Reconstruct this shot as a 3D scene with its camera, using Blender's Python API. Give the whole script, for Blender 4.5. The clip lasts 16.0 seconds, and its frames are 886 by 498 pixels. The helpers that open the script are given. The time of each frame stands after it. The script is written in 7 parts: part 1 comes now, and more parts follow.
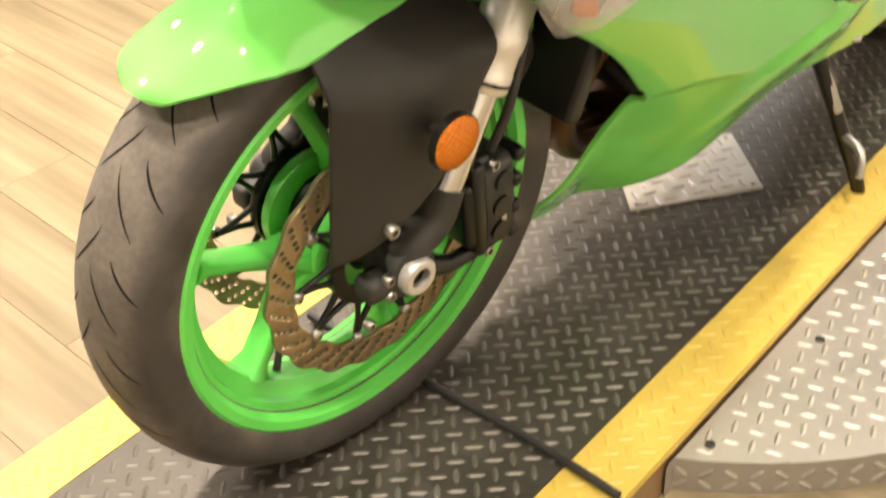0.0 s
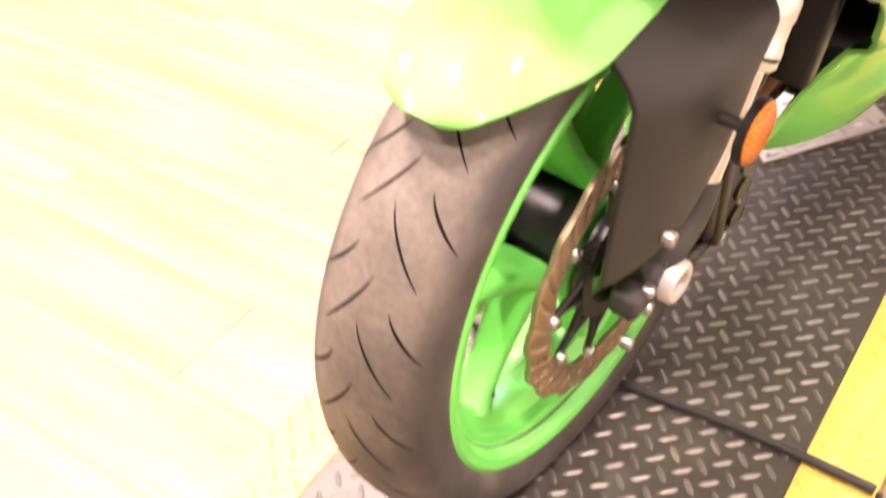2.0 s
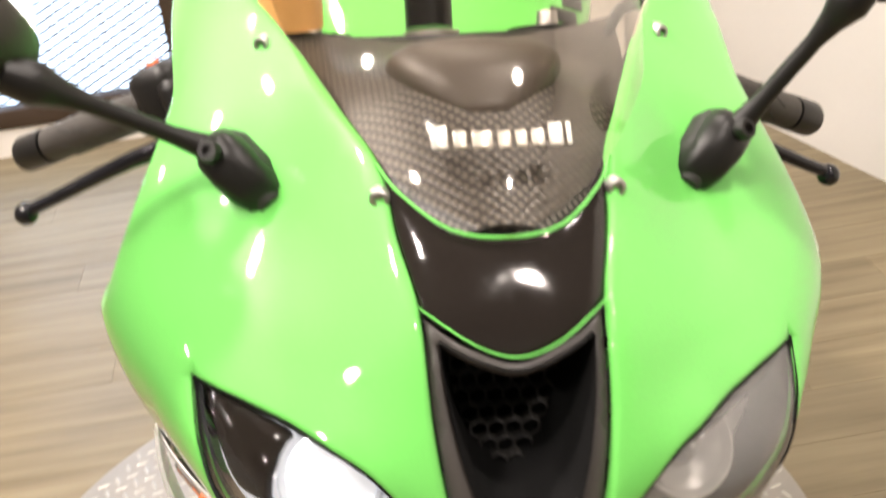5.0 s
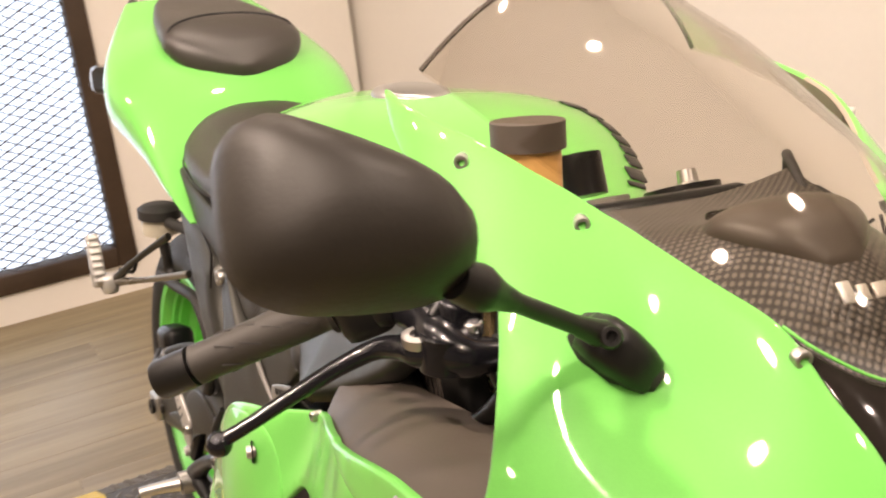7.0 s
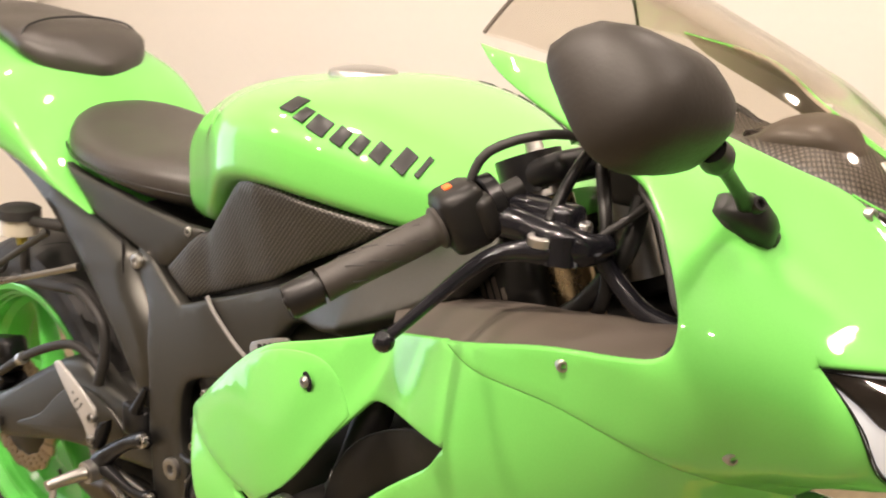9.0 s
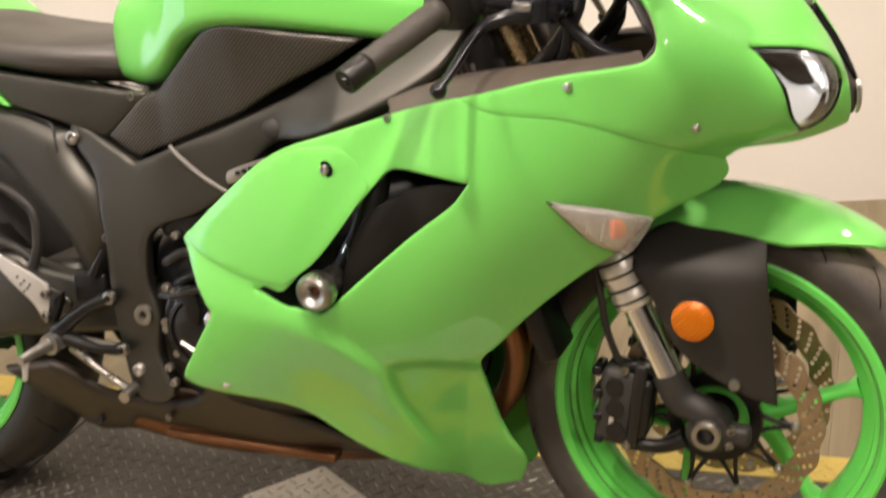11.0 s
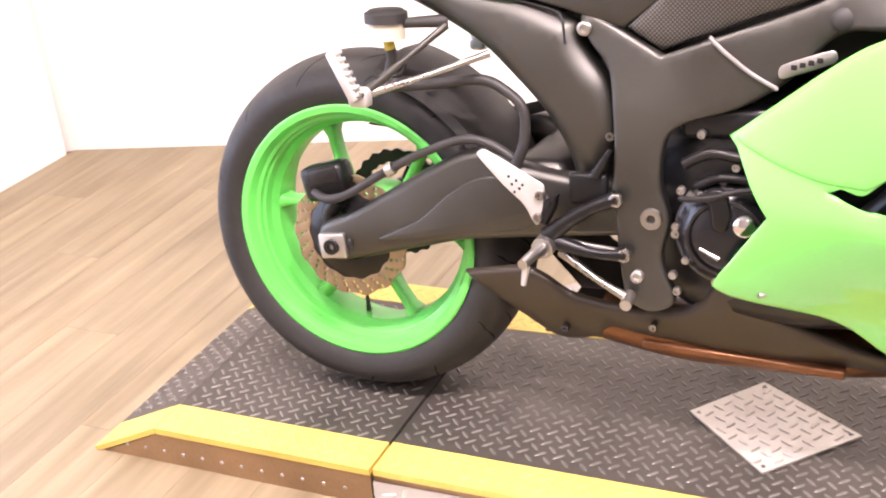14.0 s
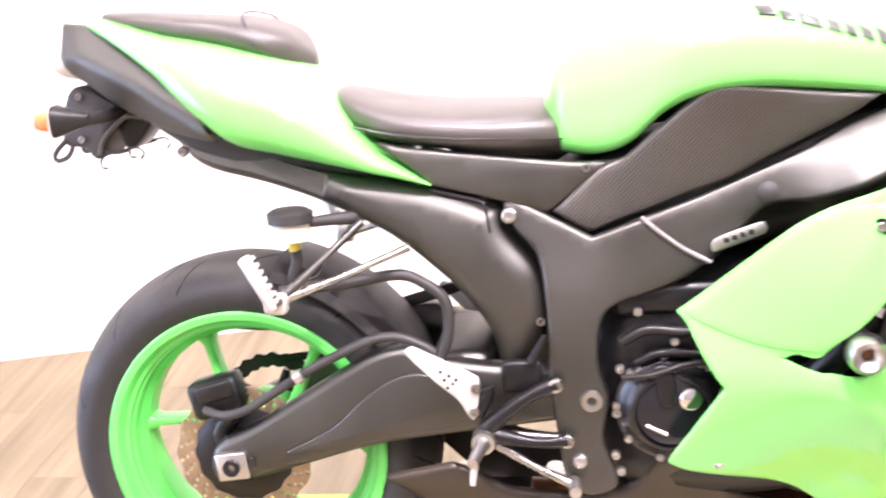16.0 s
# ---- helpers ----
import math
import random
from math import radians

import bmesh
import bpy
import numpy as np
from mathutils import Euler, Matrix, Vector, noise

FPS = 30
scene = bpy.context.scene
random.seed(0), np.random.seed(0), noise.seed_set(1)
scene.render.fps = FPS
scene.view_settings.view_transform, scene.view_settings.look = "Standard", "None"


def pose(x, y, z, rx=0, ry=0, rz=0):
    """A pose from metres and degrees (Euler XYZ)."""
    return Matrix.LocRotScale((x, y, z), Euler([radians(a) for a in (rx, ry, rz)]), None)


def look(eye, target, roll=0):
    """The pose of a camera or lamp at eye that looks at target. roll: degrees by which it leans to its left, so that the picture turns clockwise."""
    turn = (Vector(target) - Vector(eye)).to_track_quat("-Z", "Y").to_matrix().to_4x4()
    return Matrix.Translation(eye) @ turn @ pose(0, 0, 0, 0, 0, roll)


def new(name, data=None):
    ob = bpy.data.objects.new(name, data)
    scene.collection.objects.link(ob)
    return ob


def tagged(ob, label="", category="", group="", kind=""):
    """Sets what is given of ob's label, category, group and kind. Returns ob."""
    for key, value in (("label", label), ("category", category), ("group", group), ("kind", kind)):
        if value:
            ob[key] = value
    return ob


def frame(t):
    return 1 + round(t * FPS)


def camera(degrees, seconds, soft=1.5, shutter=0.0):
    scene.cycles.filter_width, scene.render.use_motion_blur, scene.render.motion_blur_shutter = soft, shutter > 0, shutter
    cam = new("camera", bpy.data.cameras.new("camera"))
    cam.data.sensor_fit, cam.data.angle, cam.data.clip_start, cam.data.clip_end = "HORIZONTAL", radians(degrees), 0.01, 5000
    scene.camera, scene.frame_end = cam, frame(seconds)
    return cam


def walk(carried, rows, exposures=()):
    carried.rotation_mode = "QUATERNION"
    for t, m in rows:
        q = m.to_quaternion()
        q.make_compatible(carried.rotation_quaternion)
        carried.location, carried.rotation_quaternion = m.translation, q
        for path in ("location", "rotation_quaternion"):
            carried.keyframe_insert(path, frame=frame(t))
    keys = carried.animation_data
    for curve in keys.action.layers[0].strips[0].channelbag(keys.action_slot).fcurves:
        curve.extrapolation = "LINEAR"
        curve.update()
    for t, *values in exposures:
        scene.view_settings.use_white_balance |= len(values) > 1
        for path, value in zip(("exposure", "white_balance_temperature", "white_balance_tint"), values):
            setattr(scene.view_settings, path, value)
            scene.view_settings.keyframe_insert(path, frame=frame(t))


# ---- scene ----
from mathutils.bvhtree import BVHTree

cam = camera(40.67, 16.0, soft=2.0, shutter=0.5)
PATH = [
    (0, (2.0919, 0.8692, 1.0304), (1.2395, 0.0134, 0.1410), -3.09),
    (0.5, (2.1296, 0.7815, 0.9968), (1.2793, -0.0071, 0.0454), -5.06),
    (1, (2.1610, 0.7024, 0.9846), (1.3300, -0.0765, 0.0085), -4.78),
    (1.5, (2.1732, 0.6121, 0.9829), (1.3411, -0.1372, -0.0153), -3.82),
    (2, (2.1772, 0.4832, 1.0153), (1.2762, -0.2178, 0.0423), -4.26),
    (2.5, (2.1505, 0.3692, 1.0347), (1.1058, -0.2022, 0.1224), -2.88),
    (3, (2.1357, 0.3041, 1.0922), (1.0286, -0.1430, 0.1842), -4.24),
    (3.5, (2.1175, 0.2395, 1.1290), (0.9223, -0.1120, 0.2934), -3.84),
    (4, (2.1169, 0.1377, 1.1648), (0.8875, -0.1008, 0.3392), -5.86),
    (4.5, (2.1225, 0.0882, 1.1902), (0.8316, 0.0096, 0.4303), -6.14),
    (4.6, (2.1227, 0.0738, 1.2022), (0.8239, 0.0288, 0.4531), -6.64),
    (5, (2.1201, 0.0155, 1.2357), (0.7834, 0.1255, 0.5639), -7.09),
    (5.2, (2.1195, -0.0364, 1.2626), (0.7775, 0.1200, 0.6109), -8.50),
    (7.3, (1.9332, -0.5097, 1.2887), (0.7072, 0.1814, 0.7699), -5.22),
    (7.5, (1.9317, -0.5663, 1.2863), (0.7417, 0.1905, 0.7754), -4.66),
    (8, (1.9304, -0.7398, 1.2946), (0.8158, 0.1175, 0.7723), -4.94),
    (8.2, (1.9256, -0.7904, 1.2913), (0.8291, 0.0890, 0.7674), -3.71),
    (10.3, (1.6466, -1.3147, 1.2399), (1.0869, -0.0203, 0.7286), -5.32),
    (10.5, (1.6373, -1.4019, 1.2291), (1.1163, -0.0947, 0.7095), -5.28),
    (11, (1.6206, -1.5262, 1.1953), (1.1078, -0.2366, 0.6261), -5.34),
    (11.5, (1.6041, -1.5708, 1.1672), (1.0683, -0.3181, 0.5399), -4.09),
    (12, (1.5572, -1.5529, 1.1583), (0.9947, -0.3278, 0.5004), -2.81),
    (12.5, (1.4277, -1.5109, 1.1604), (0.7788, -0.3200, 0.5197), -4.10),
    (13, (1.2551, -1.4805, 1.1789), (0.5443, -0.3183, 0.5511), -3.54),
    (13.5, (1.1234, -1.5333, 1.1755), (0.4139, -0.3628, 0.5618), -3.61),
    (14, (0.9829, -1.6795, 1.1937), (0.3827, -0.4714, 0.5376), -6.12),
    (14.5, (0.8915, -1.7082, 1.1968), (0.3652, -0.4582, 0.5562), -3.76),
    (15, (0.7405, -1.6253, 1.1963), (0.2422, -0.3492, 0.5854), -6.02),
    (15.5, (0.6621, -1.5944, 1.1939), (0.2758, -0.2446, 0.6659), -5.24),
    (16, (0.5912, -1.6903, 1.2309), (0.3815, -0.2901, 0.7354), -4.76),
]
walk(cam, [(t, look(eye, target, roll)) for t, eye, target, roll in PATH], [(0, 0.47, 7350, 14), (0.5, 1.12, 7400, 33), (1, 1.33, 7350, 34), (1.5, 1.27, 7250, 36), (2, 1.24, 7250, 38), (2.5, 1.10, 7250, 39), (3, 0.66, 7000, 34), (3.5, 0.32, 6800, 20), (4, 0.13, 6600, 13), (4.5, -0.35, 7000, 13), (5, -0.30, 6700, 16), (7.5, -0.72, 7800, 23), (8, -0.35, 7600, 22), (10.5, -0.66, 7200, 17), (11, -0.54, 7150, 17), (12, -0.18, 7000, 17), (12.5, 0.1, 6800, 18), (13, 0.24, 6500, 33), (13.5, 0.62, 6400, 33), (14.5, 0.75, 6450, 33), (15.5, 0.95, 6250, 31), (16, 1.05, 6000, 31)])

# ---- world and lights ----
world = bpy.data.worlds.new("world")
scene.world = world
world.use_nodes = True
world.node_tree.nodes["Background"].inputs[0].default_value = (0.75, 0.85, 1.0, 1)
world.node_tree.nodes["Background"].inputs[1].default_value = 0.6

FLOOR, TOP = -0.076, 2.62
# added lamps, out of view: places and watts set to brighten the machine's sides
LAMPS = [(1.6, 0.95, 32), (0.4, 0.5, 18), (-0.6, 0.2, 18), (2.0, -0.6, 36), (1.1, -1.0, 66), (0.2, -1.15, 44), (2.7, 0.8, 34), (-0.9, -1.6, 20), (0.3, -2.5, 19), (1.5, -2.6, 19), (2.7, -1.9, 46)]
for lx, ly, watts in LAMPS:
    lamp = bpy.data.lights.new("added_downlight_glow", "AREA")
    lamp.shape, lamp.size, lamp.energy, lamp.color = "DISK", 0.12, watts, (1.0, 0.935, 0.85)
    ob = new("added_downlight_glow", lamp)
    ob.matrix_world = pose(lx, ly, TOP - 0.02)
daylight = bpy.data.lights.new("window_daylight", "AREA")
daylight.shape, daylight.size, daylight.size_y, daylight.energy, daylight.color = "RECTANGLE", 1.3, 1.1, 10.0, (0.72, 0.86, 1.0)
new("window_daylight", daylight).matrix_world = Matrix.Translation((-1.60, -0.55, 0.75)) @ pose(0, 0, 0, 0, -90, 0)


# ---- materials ----
def mat(name, color, rough=0.5, metal=0.0, vary=0.12, scale=6.0, fine=90.0, bump=0.0, coat=0.0, spread=0.12, coat_rough=0.06, spec=0.5):
    """A surface with large stains and fine grain, in the object's own metres."""
    m = bpy.data.materials.new(name)
    m.use_nodes = True
    nt = m.node_tree
    b = nt.nodes["Principled BSDF"]
    co = nt.nodes.new("ShaderNodeTexCoord")
    big, small = nt.nodes.new("ShaderNodeTexNoise"), nt.nodes.new("ShaderNodeTexNoise")
    big.inputs["Scale"].default_value, small.inputs["Scale"].default_value = scale, fine
    big.inputs["Detail"].default_value = small.inputs["Detail"].default_value = 5
    for n in (big, small):
        nt.links.new(co.outputs["Object"], n.inputs["Vector"])
    add = nt.nodes.new("ShaderNodeMath")
    add.operation = "MULTIPLY_ADD"
    add.inputs[1].default_value = 0.4
    nt.links.new(small.outputs["Fac"], add.inputs[0])
    nt.links.new(big.outputs["Fac"], add.inputs[2])
    ramp = nt.nodes.new("ShaderNodeMapRange")
    ramp.inputs[1].default_value, ramp.inputs[2].default_value = 0.45, 0.95
    ramp.inputs[3].default_value, ramp.inputs[4].default_value = 1 - vary, 1 + vary
    nt.links.new(add.outputs[0], ramp.inputs[0])
    mul = nt.nodes.new("ShaderNodeVectorMath")
    mul.operation = "MULTIPLY"
    mul.inputs[0].default_value = color
    nt.links.new(ramp.outputs[0], mul.inputs[1])
    nt.links.new(mul.outputs[0], b.inputs["Base Color"])
    rr = nt.nodes.new("ShaderNodeMapRange")
    rr.inputs[1].default_value, rr.inputs[2].default_value = 0.45, 0.95
    rr.inputs[3].default_value, rr.inputs[4].default_value = max(0.02, rough - spread * rough), min(1, rough + spread)
    nt.links.new(add.outputs[0], rr.inputs[0])
    nt.links.new(rr.outputs[0], b.inputs["Roughness"])
    b.inputs["Metallic"].default_value = metal
    b.inputs["Specular IOR Level"].default_value = spec
    b.inputs["Coat Weight"].default_value, b.inputs["Coat Roughness"].default_value = coat, coat_rough
    if bump:
        bm_ = nt.nodes.new("ShaderNodeBump")
        bm_.inputs["Strength"].default_value, bm_.inputs["Distance"].default_value = bump, 0.001
        nt.links.new(small.outputs["Fac"], bm_.inputs["Height"])
        nt.links.new(bm_.outputs[0], b.inputs["Normal"])
    return m


def dotted(name, color, pitch, rough=0.35, metal=0.0, depth=0.6, axes=(1, 1, 0), fleck=1.0):
    """A woven or dimpled sheet: rows of small raised dots."""
    m = mat(name, color, rough, metal, 0.1, 5, 200)
    nt = m.node_tree
    co, vo, bp = nt.nodes.new("ShaderNodeTexCoord"), nt.nodes.new("ShaderNodeTexVoronoi"), nt.nodes.new("ShaderNodeBump")
    vo.inputs["Scale"].default_value, vo.inputs["Randomness"].default_value = 1 / pitch, 0.0
    bp.inputs["Strength"].default_value, bp.inputs["Distance"].default_value, bp.invert = depth, 0.002, True
    flatten = nt.nodes.new("ShaderNodeVectorMath")
    flatten.operation = "MULTIPLY"
    flatten.inputs[1].default_value = axes
    nt.links.new(co.outputs["Object"], flatten.inputs[0])
    turn = nt.nodes.new("ShaderNodeMapping")
    turn.inputs["Rotation"].default_value = (0, 0, radians(45)) if axes[2] == 0 else (0, radians(45), 0)
    nt.links.new(flatten.outputs[0], turn.inputs[0])
    nt.links.new(turn.outputs[0], vo.inputs["Vector"])
    nt.links.new(vo.outputs["Distance"], bp.inputs["Height"])
    nt.links.new(bp.outputs[0], nt.nodes["Principled BSDF"].inputs["Normal"])
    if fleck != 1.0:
        # the tops of the dots are paler than the sheet
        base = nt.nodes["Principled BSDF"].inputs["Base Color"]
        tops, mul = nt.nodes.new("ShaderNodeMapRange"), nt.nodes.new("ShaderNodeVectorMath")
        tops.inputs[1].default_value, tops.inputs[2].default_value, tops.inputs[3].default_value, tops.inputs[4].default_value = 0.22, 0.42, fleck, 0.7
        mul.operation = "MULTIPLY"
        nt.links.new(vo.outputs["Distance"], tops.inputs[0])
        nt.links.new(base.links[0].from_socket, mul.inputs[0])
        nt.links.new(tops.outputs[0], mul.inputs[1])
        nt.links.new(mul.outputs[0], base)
    return m


def glass(name, color, rough=0.02, haze=0.0):
    """Thin clear plastic: mostly see-through, with a mirror-like gloss."""
    m = bpy.data.materials.new(name)
    m.use_nodes = True
    nt = m.node_tree
    nt.nodes.remove(nt.nodes["Principled BSDF"])
    tr, gl, mx, lw, pw, ma = (nt.nodes.new(k) for k in ("ShaderNodeBsdfTransparent", "ShaderNodeBsdfGlossy", "ShaderNodeMixShader", "ShaderNodeLayerWeight", "ShaderNodeMath", "ShaderNodeMath"))
    tr.inputs[0].default_value, gl.inputs["Roughness"].default_value = (*color, 1), rough
    pw.operation, ma.operation = "POWER", "MULTIPLY_ADD"
    pw.inputs[1].default_value, ma.inputs[1].default_value, ma.inputs[2].default_value = 4.0, 0.85, 0.045
    nt.links.new(lw.outputs["Facing"], pw.inputs[0])
    nt.links.new(pw.outputs[0], ma.inputs[0])
    nt.links.new(ma.outputs[0], mx.inputs[0])
    nt.links.new(tr.outputs[0], mx.inputs[1])
    nt.links.new(gl.outputs[0], mx.inputs[2])
    out = mx
    if haze:
        df, out = nt.nodes.new("ShaderNodeBsdfDiffuse"), nt.nodes.new("ShaderNodeMixShader")
        df.inputs[0].default_value, out.inputs[0].default_value = (0.75, 0.74, 0.73, 1), haze
        nt.links.new(mx.outputs[0], out.inputs[1])
        nt.links.new(df.outputs[0], out.inputs[2])
    nt.links.new(out.outputs[0], nt.nodes["Material Output"].inputs["Surface"])
    return m


def glow(name, color, strength):
    m = bpy.data.materials.new(name)
    m.use_nodes = True
    b = m.node_tree.nodes["Principled BSDF"]
    b.inputs["Base Color"].default_value = b.inputs["Emission Color"].default_value = (*color, 1)
    b.inputs["Emission Strength"].default_value, b.inputs["Roughness"].default_value = strength, 0.25
    return m


GREEN = mat("lime_green_paint", (0.146, 0.575, 0.112), 0.40, 0, 0.05, 3, 400, 0, 1.0, 0.1, 0.035, 0.2)
GREEN_WHEEL = mat("lime_green_wheel_paint", (0.085, 0.54, 0.085), 0.36, 0, 0.08, 8, 120, 0, 0.35, 0.2, 0.12)
GRIP = mat("grip_rubber", (0.036, 0.031, 0.026), 0.55, 0, 0.2, 11, 130, 0.25)
RUBBER_WALL = mat("tyre_sidewall_rubber", (0.022, 0.02, 0.019), 0.55, 0, 0.15, 9, 130, 0.1)
GUARD = mat("satin_guard_plastic", (0.023, 0.021, 0.0185), 0.5, 0, 0.12, 9, 350, 0.15, spec=0.32)
# near-black that carries the shade of tread grooves, intake duct and bolt recess
DARK_RECESS = mat("dark_recess_fill", (0.007, 0.007, 0.007), 0.9, spec=0.15)
BLACK = mat("satin_black_plastic", (0.010, 0.0092, 0.0085), 0.34, 0, 0.15, 7, 260, 0.08, spec=0.34)
MATT = mat("matt_black_plastic", (0.021, 0.0195, 0.018), 0.55, 0, 0.12, 9, 350, 0.25)
GREY = mat("graphite_painted_alloy", (0.098, 0.096, 0.087), 0.43, 1.0, 0.12, 6, 300, 0.10, spec=0.4)
# pale beige that carries the wall's reflection inside the fairing
LINING = mat("wall_reflection_lining", (0.34, 0.28, 0.22), 0.5, 0, 0.12, 6, 200, 0.1)
SMOKE = mat("gloss_black_paint", (0.019, 0.0155, 0.0135), 0.06, 0, 0.1, 5, 200, 0, 0.05, spec=0.4)
HOOD = mat("dark_hood_plastic", (0.068, 0.056, 0.045), 0.42, 0, 0.12, 7, 300, 0.1)
SURROUND = mat("satin_intake_plastic", (0.048, 0.042, 0.038), 0.40, 0, 0.12, 7, 300, 0.12)
WIRE = mat("dark_mesh_plastic", (0.024, 0.022, 0.020), 0.5, 0, 0.1, 9, 200)
INNER = mat("brown_grey_liner_plastic", (0.085, 0.068, 0.055), 0.55, 0, 0.12, 7, 300, 0.1)
BELLY = mat("bronze_black_cover_paint", (0.032, 0.024, 0.0165), 0.38, 0.2, 0.18, 6, 250, 0.06)
ENGINE = mat("black_engine_alloy", (0.006, 0.006, 0.0065), 0.30, 0.05, 0.2, 14, 160, 0.15, spec=0.35)
COVER = mat("gloss_black_engine_cover", (0.007, 0.007, 0.009), 0.16, 0, 0.15, 9, 160, 0.03, 0.1, spec=0.4)
SLEEVE = mat("grey_cable_sleeve", (0.20, 0.19, 0.18), 0.5, 0, 0.1, 14, 200)
ZINC = mat("plated_screw_steel", (0.36, 0.35, 0.33), 0.26, 1, 0.1, 20, 300)
CHROME = mat("polished_chrome", (0.72, 0.72, 0.72), 0.10, 1, 0.06, 20, 300)
ALLOY = mat("brushed_alloy", (0.50, 0.49, 0.47), 0.34, 1, 0.1, 14, 300, 0.08)
MACHINED = mat("machined_fork_alloy", (0.74, 0.71, 0.66), 0.32, 0.6, 0.08, 14, 300, 0.05)
WHITE_ALLOY = mat("pale_cast_alloy", (0.52, 0.505, 0.485), 0.36, 0.5, 0.08, 12, 260, 0.05)
DISC = mat("drilled_brake_steel", (0.36, 0.275, 0.18), 0.34, 0.9, 0.22, 18, 220, 0.1)
SHELL = mat("mirror_shell_plastic", (0.023, 0.019, 0.0150), 0.46, 0, 0.2, 7, 260, 0.2, spec=0.4)
GOLD = mat("bronze_fork_alloy", (0.60, 0.46, 0.27), 0.22, 1.0, 0.08, 14, 220)
COPPER = mat("heat_tinted_steel", (0.17, 0.075, 0.032), 0.36, 0.75, 0.3, 16, 220)
SEAT = mat("black_seat_vinyl", (0.036, 0.030, 0.0245), 0.37, 0, 0.12, 8, 900, 0.35, spec=0.75)
ORANGE = mat("orange_bulb", (0.85, 0.16, 0.03), 0.3, 0, 0.1, 30, 200)
SILVER_MARK = mat("silver_badge", (0.62, 0.60, 0.55), 0.35, 0.6, 0.05)
BLACK_MARK = mat("black_decal", (0.012, 0.012, 0.012), 0.35, 0, 0.05)
MIRROR = mat("headlamp_reflector_chrome", (0.52, 0.52, 0.53), 0.40, 0.85, 0.12, 30, 200, 0.2)
FLUID = mat("milky_reservoir_plastic", (0.50, 0.46, 0.36), 0.35, 0, 0.08, 12, 200)
AMBER = dotted("amber_reflector_lens", (0.52, 0.135, 0.002), 0.0055, 0.12, 0.2, 0.9, (1, 0, 1))
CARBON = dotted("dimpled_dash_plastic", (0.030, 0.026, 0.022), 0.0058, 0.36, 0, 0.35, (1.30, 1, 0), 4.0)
WEAVE = dotted("textured_grip_panel", (0.095, 0.090, 0.082), 0.0045, 0.44, 0.9, 0.35, (1, 0, 1), 1.7)
SCREEN = glass("clear_tinted_screen", (0.93, 0.90, 0.86), 0.05)
LENS = glass("clear_lamp_lens", (0.93, 0.93, 0.92))
SIGNAL_LENS = glass("milky_signal_lens", (0.90, 0.89, 0.87), 0.05, 0.24)
HAZE = glass("hazy_headlamp_lens", (0.93, 0.93, 0.92), 0.05, 0.09)
BULB_LIT = glow("lit_headlamp", (1.0, 0.97, 0.93), 9.0)
BOWL = mat("grey_lamp_bowl", (0.56, 0.535, 0.515), 0.35, 0.2, 0.06, 30, 200)
BOWL_LIT = glow("lit_lamp_bowl", (0.86, 0.90, 0.96), 0.9)
RING_LIT = glow("lit_lamp_ring", (0.50, 0.54, 0.60), 0.5)
DECK = mat("worn_dark_tread_plate", (0.070, 0.062, 0.052), 0.42, 0.45, 0.25, 5, 120, 0.25)
DECK_EDGE = mat("worn_tread_ridges", (0.15, 0.138, 0.122), 0.42, 0.6, 0.25, 7, 200, 0.15)
YELLOW = mat("yellow_safety_paint", (0.58, 0.42, 0.088), 0.46, 0, 0.16, 7, 160, 0.2)
PLATE = mat("bare_tread_plate", (0.34, 0.315, 0.285), 0.44, 0.55, 0.12, 6, 150, 0.15)
SHEET = mat("bright_bare_tread_sheet", (0.52, 0.49, 0.44), 0.42, 0.45, 0.14, 6, 150, 0.15)
PLATE_EDGE = mat("bare_tread_ridges", (0.48, 0.455, 0.415), 0.36, 0.7, 0.12, 8, 150, 0.1)
SIDE = mat("brown_stained_steel", (0.30, 0.19, 0.10), 0.4, 0.55, 0.2, 7, 140, 0.2)
WALL = mat("warm_white_wall_paint", (0.80, 0.765, 0.71), 0.75, 0, 0.025, 1.2, 60, 0.15)
CEIL = mat("dark_ceiling_paint", (0.15, 0.14, 0.13), 0.85, 0, 0.05, 1.2, 60)
RING = mat("white_lamp_ring", (0.75, 0.73, 0.70), 0.5, 0, 0.03, 8, 90)
WALL_DIM = mat("dim_unseen_wall", (0.22, 0.21, 0.195), 0.8, 0, 0.04, 1.2, 60, 0.15)
FRAME_WOOD = mat("dark_stained_wood", (0.050, 0.030, 0.018), 0.55, 0, 0.3, 5, 80, 0.3)
MESH_STEEL = mat("dark_expanded_steel", (0.10, 0.10, 0.11), 0.5, 0.4, 0.15, 8, 120)
SKY = glow("daylight_outside", (0.62, 0.79, 1.0), 3.2)
LAMP_FACE = glow("downlight_diffuser", (1.0, 0.88, 0.72), 6.0)


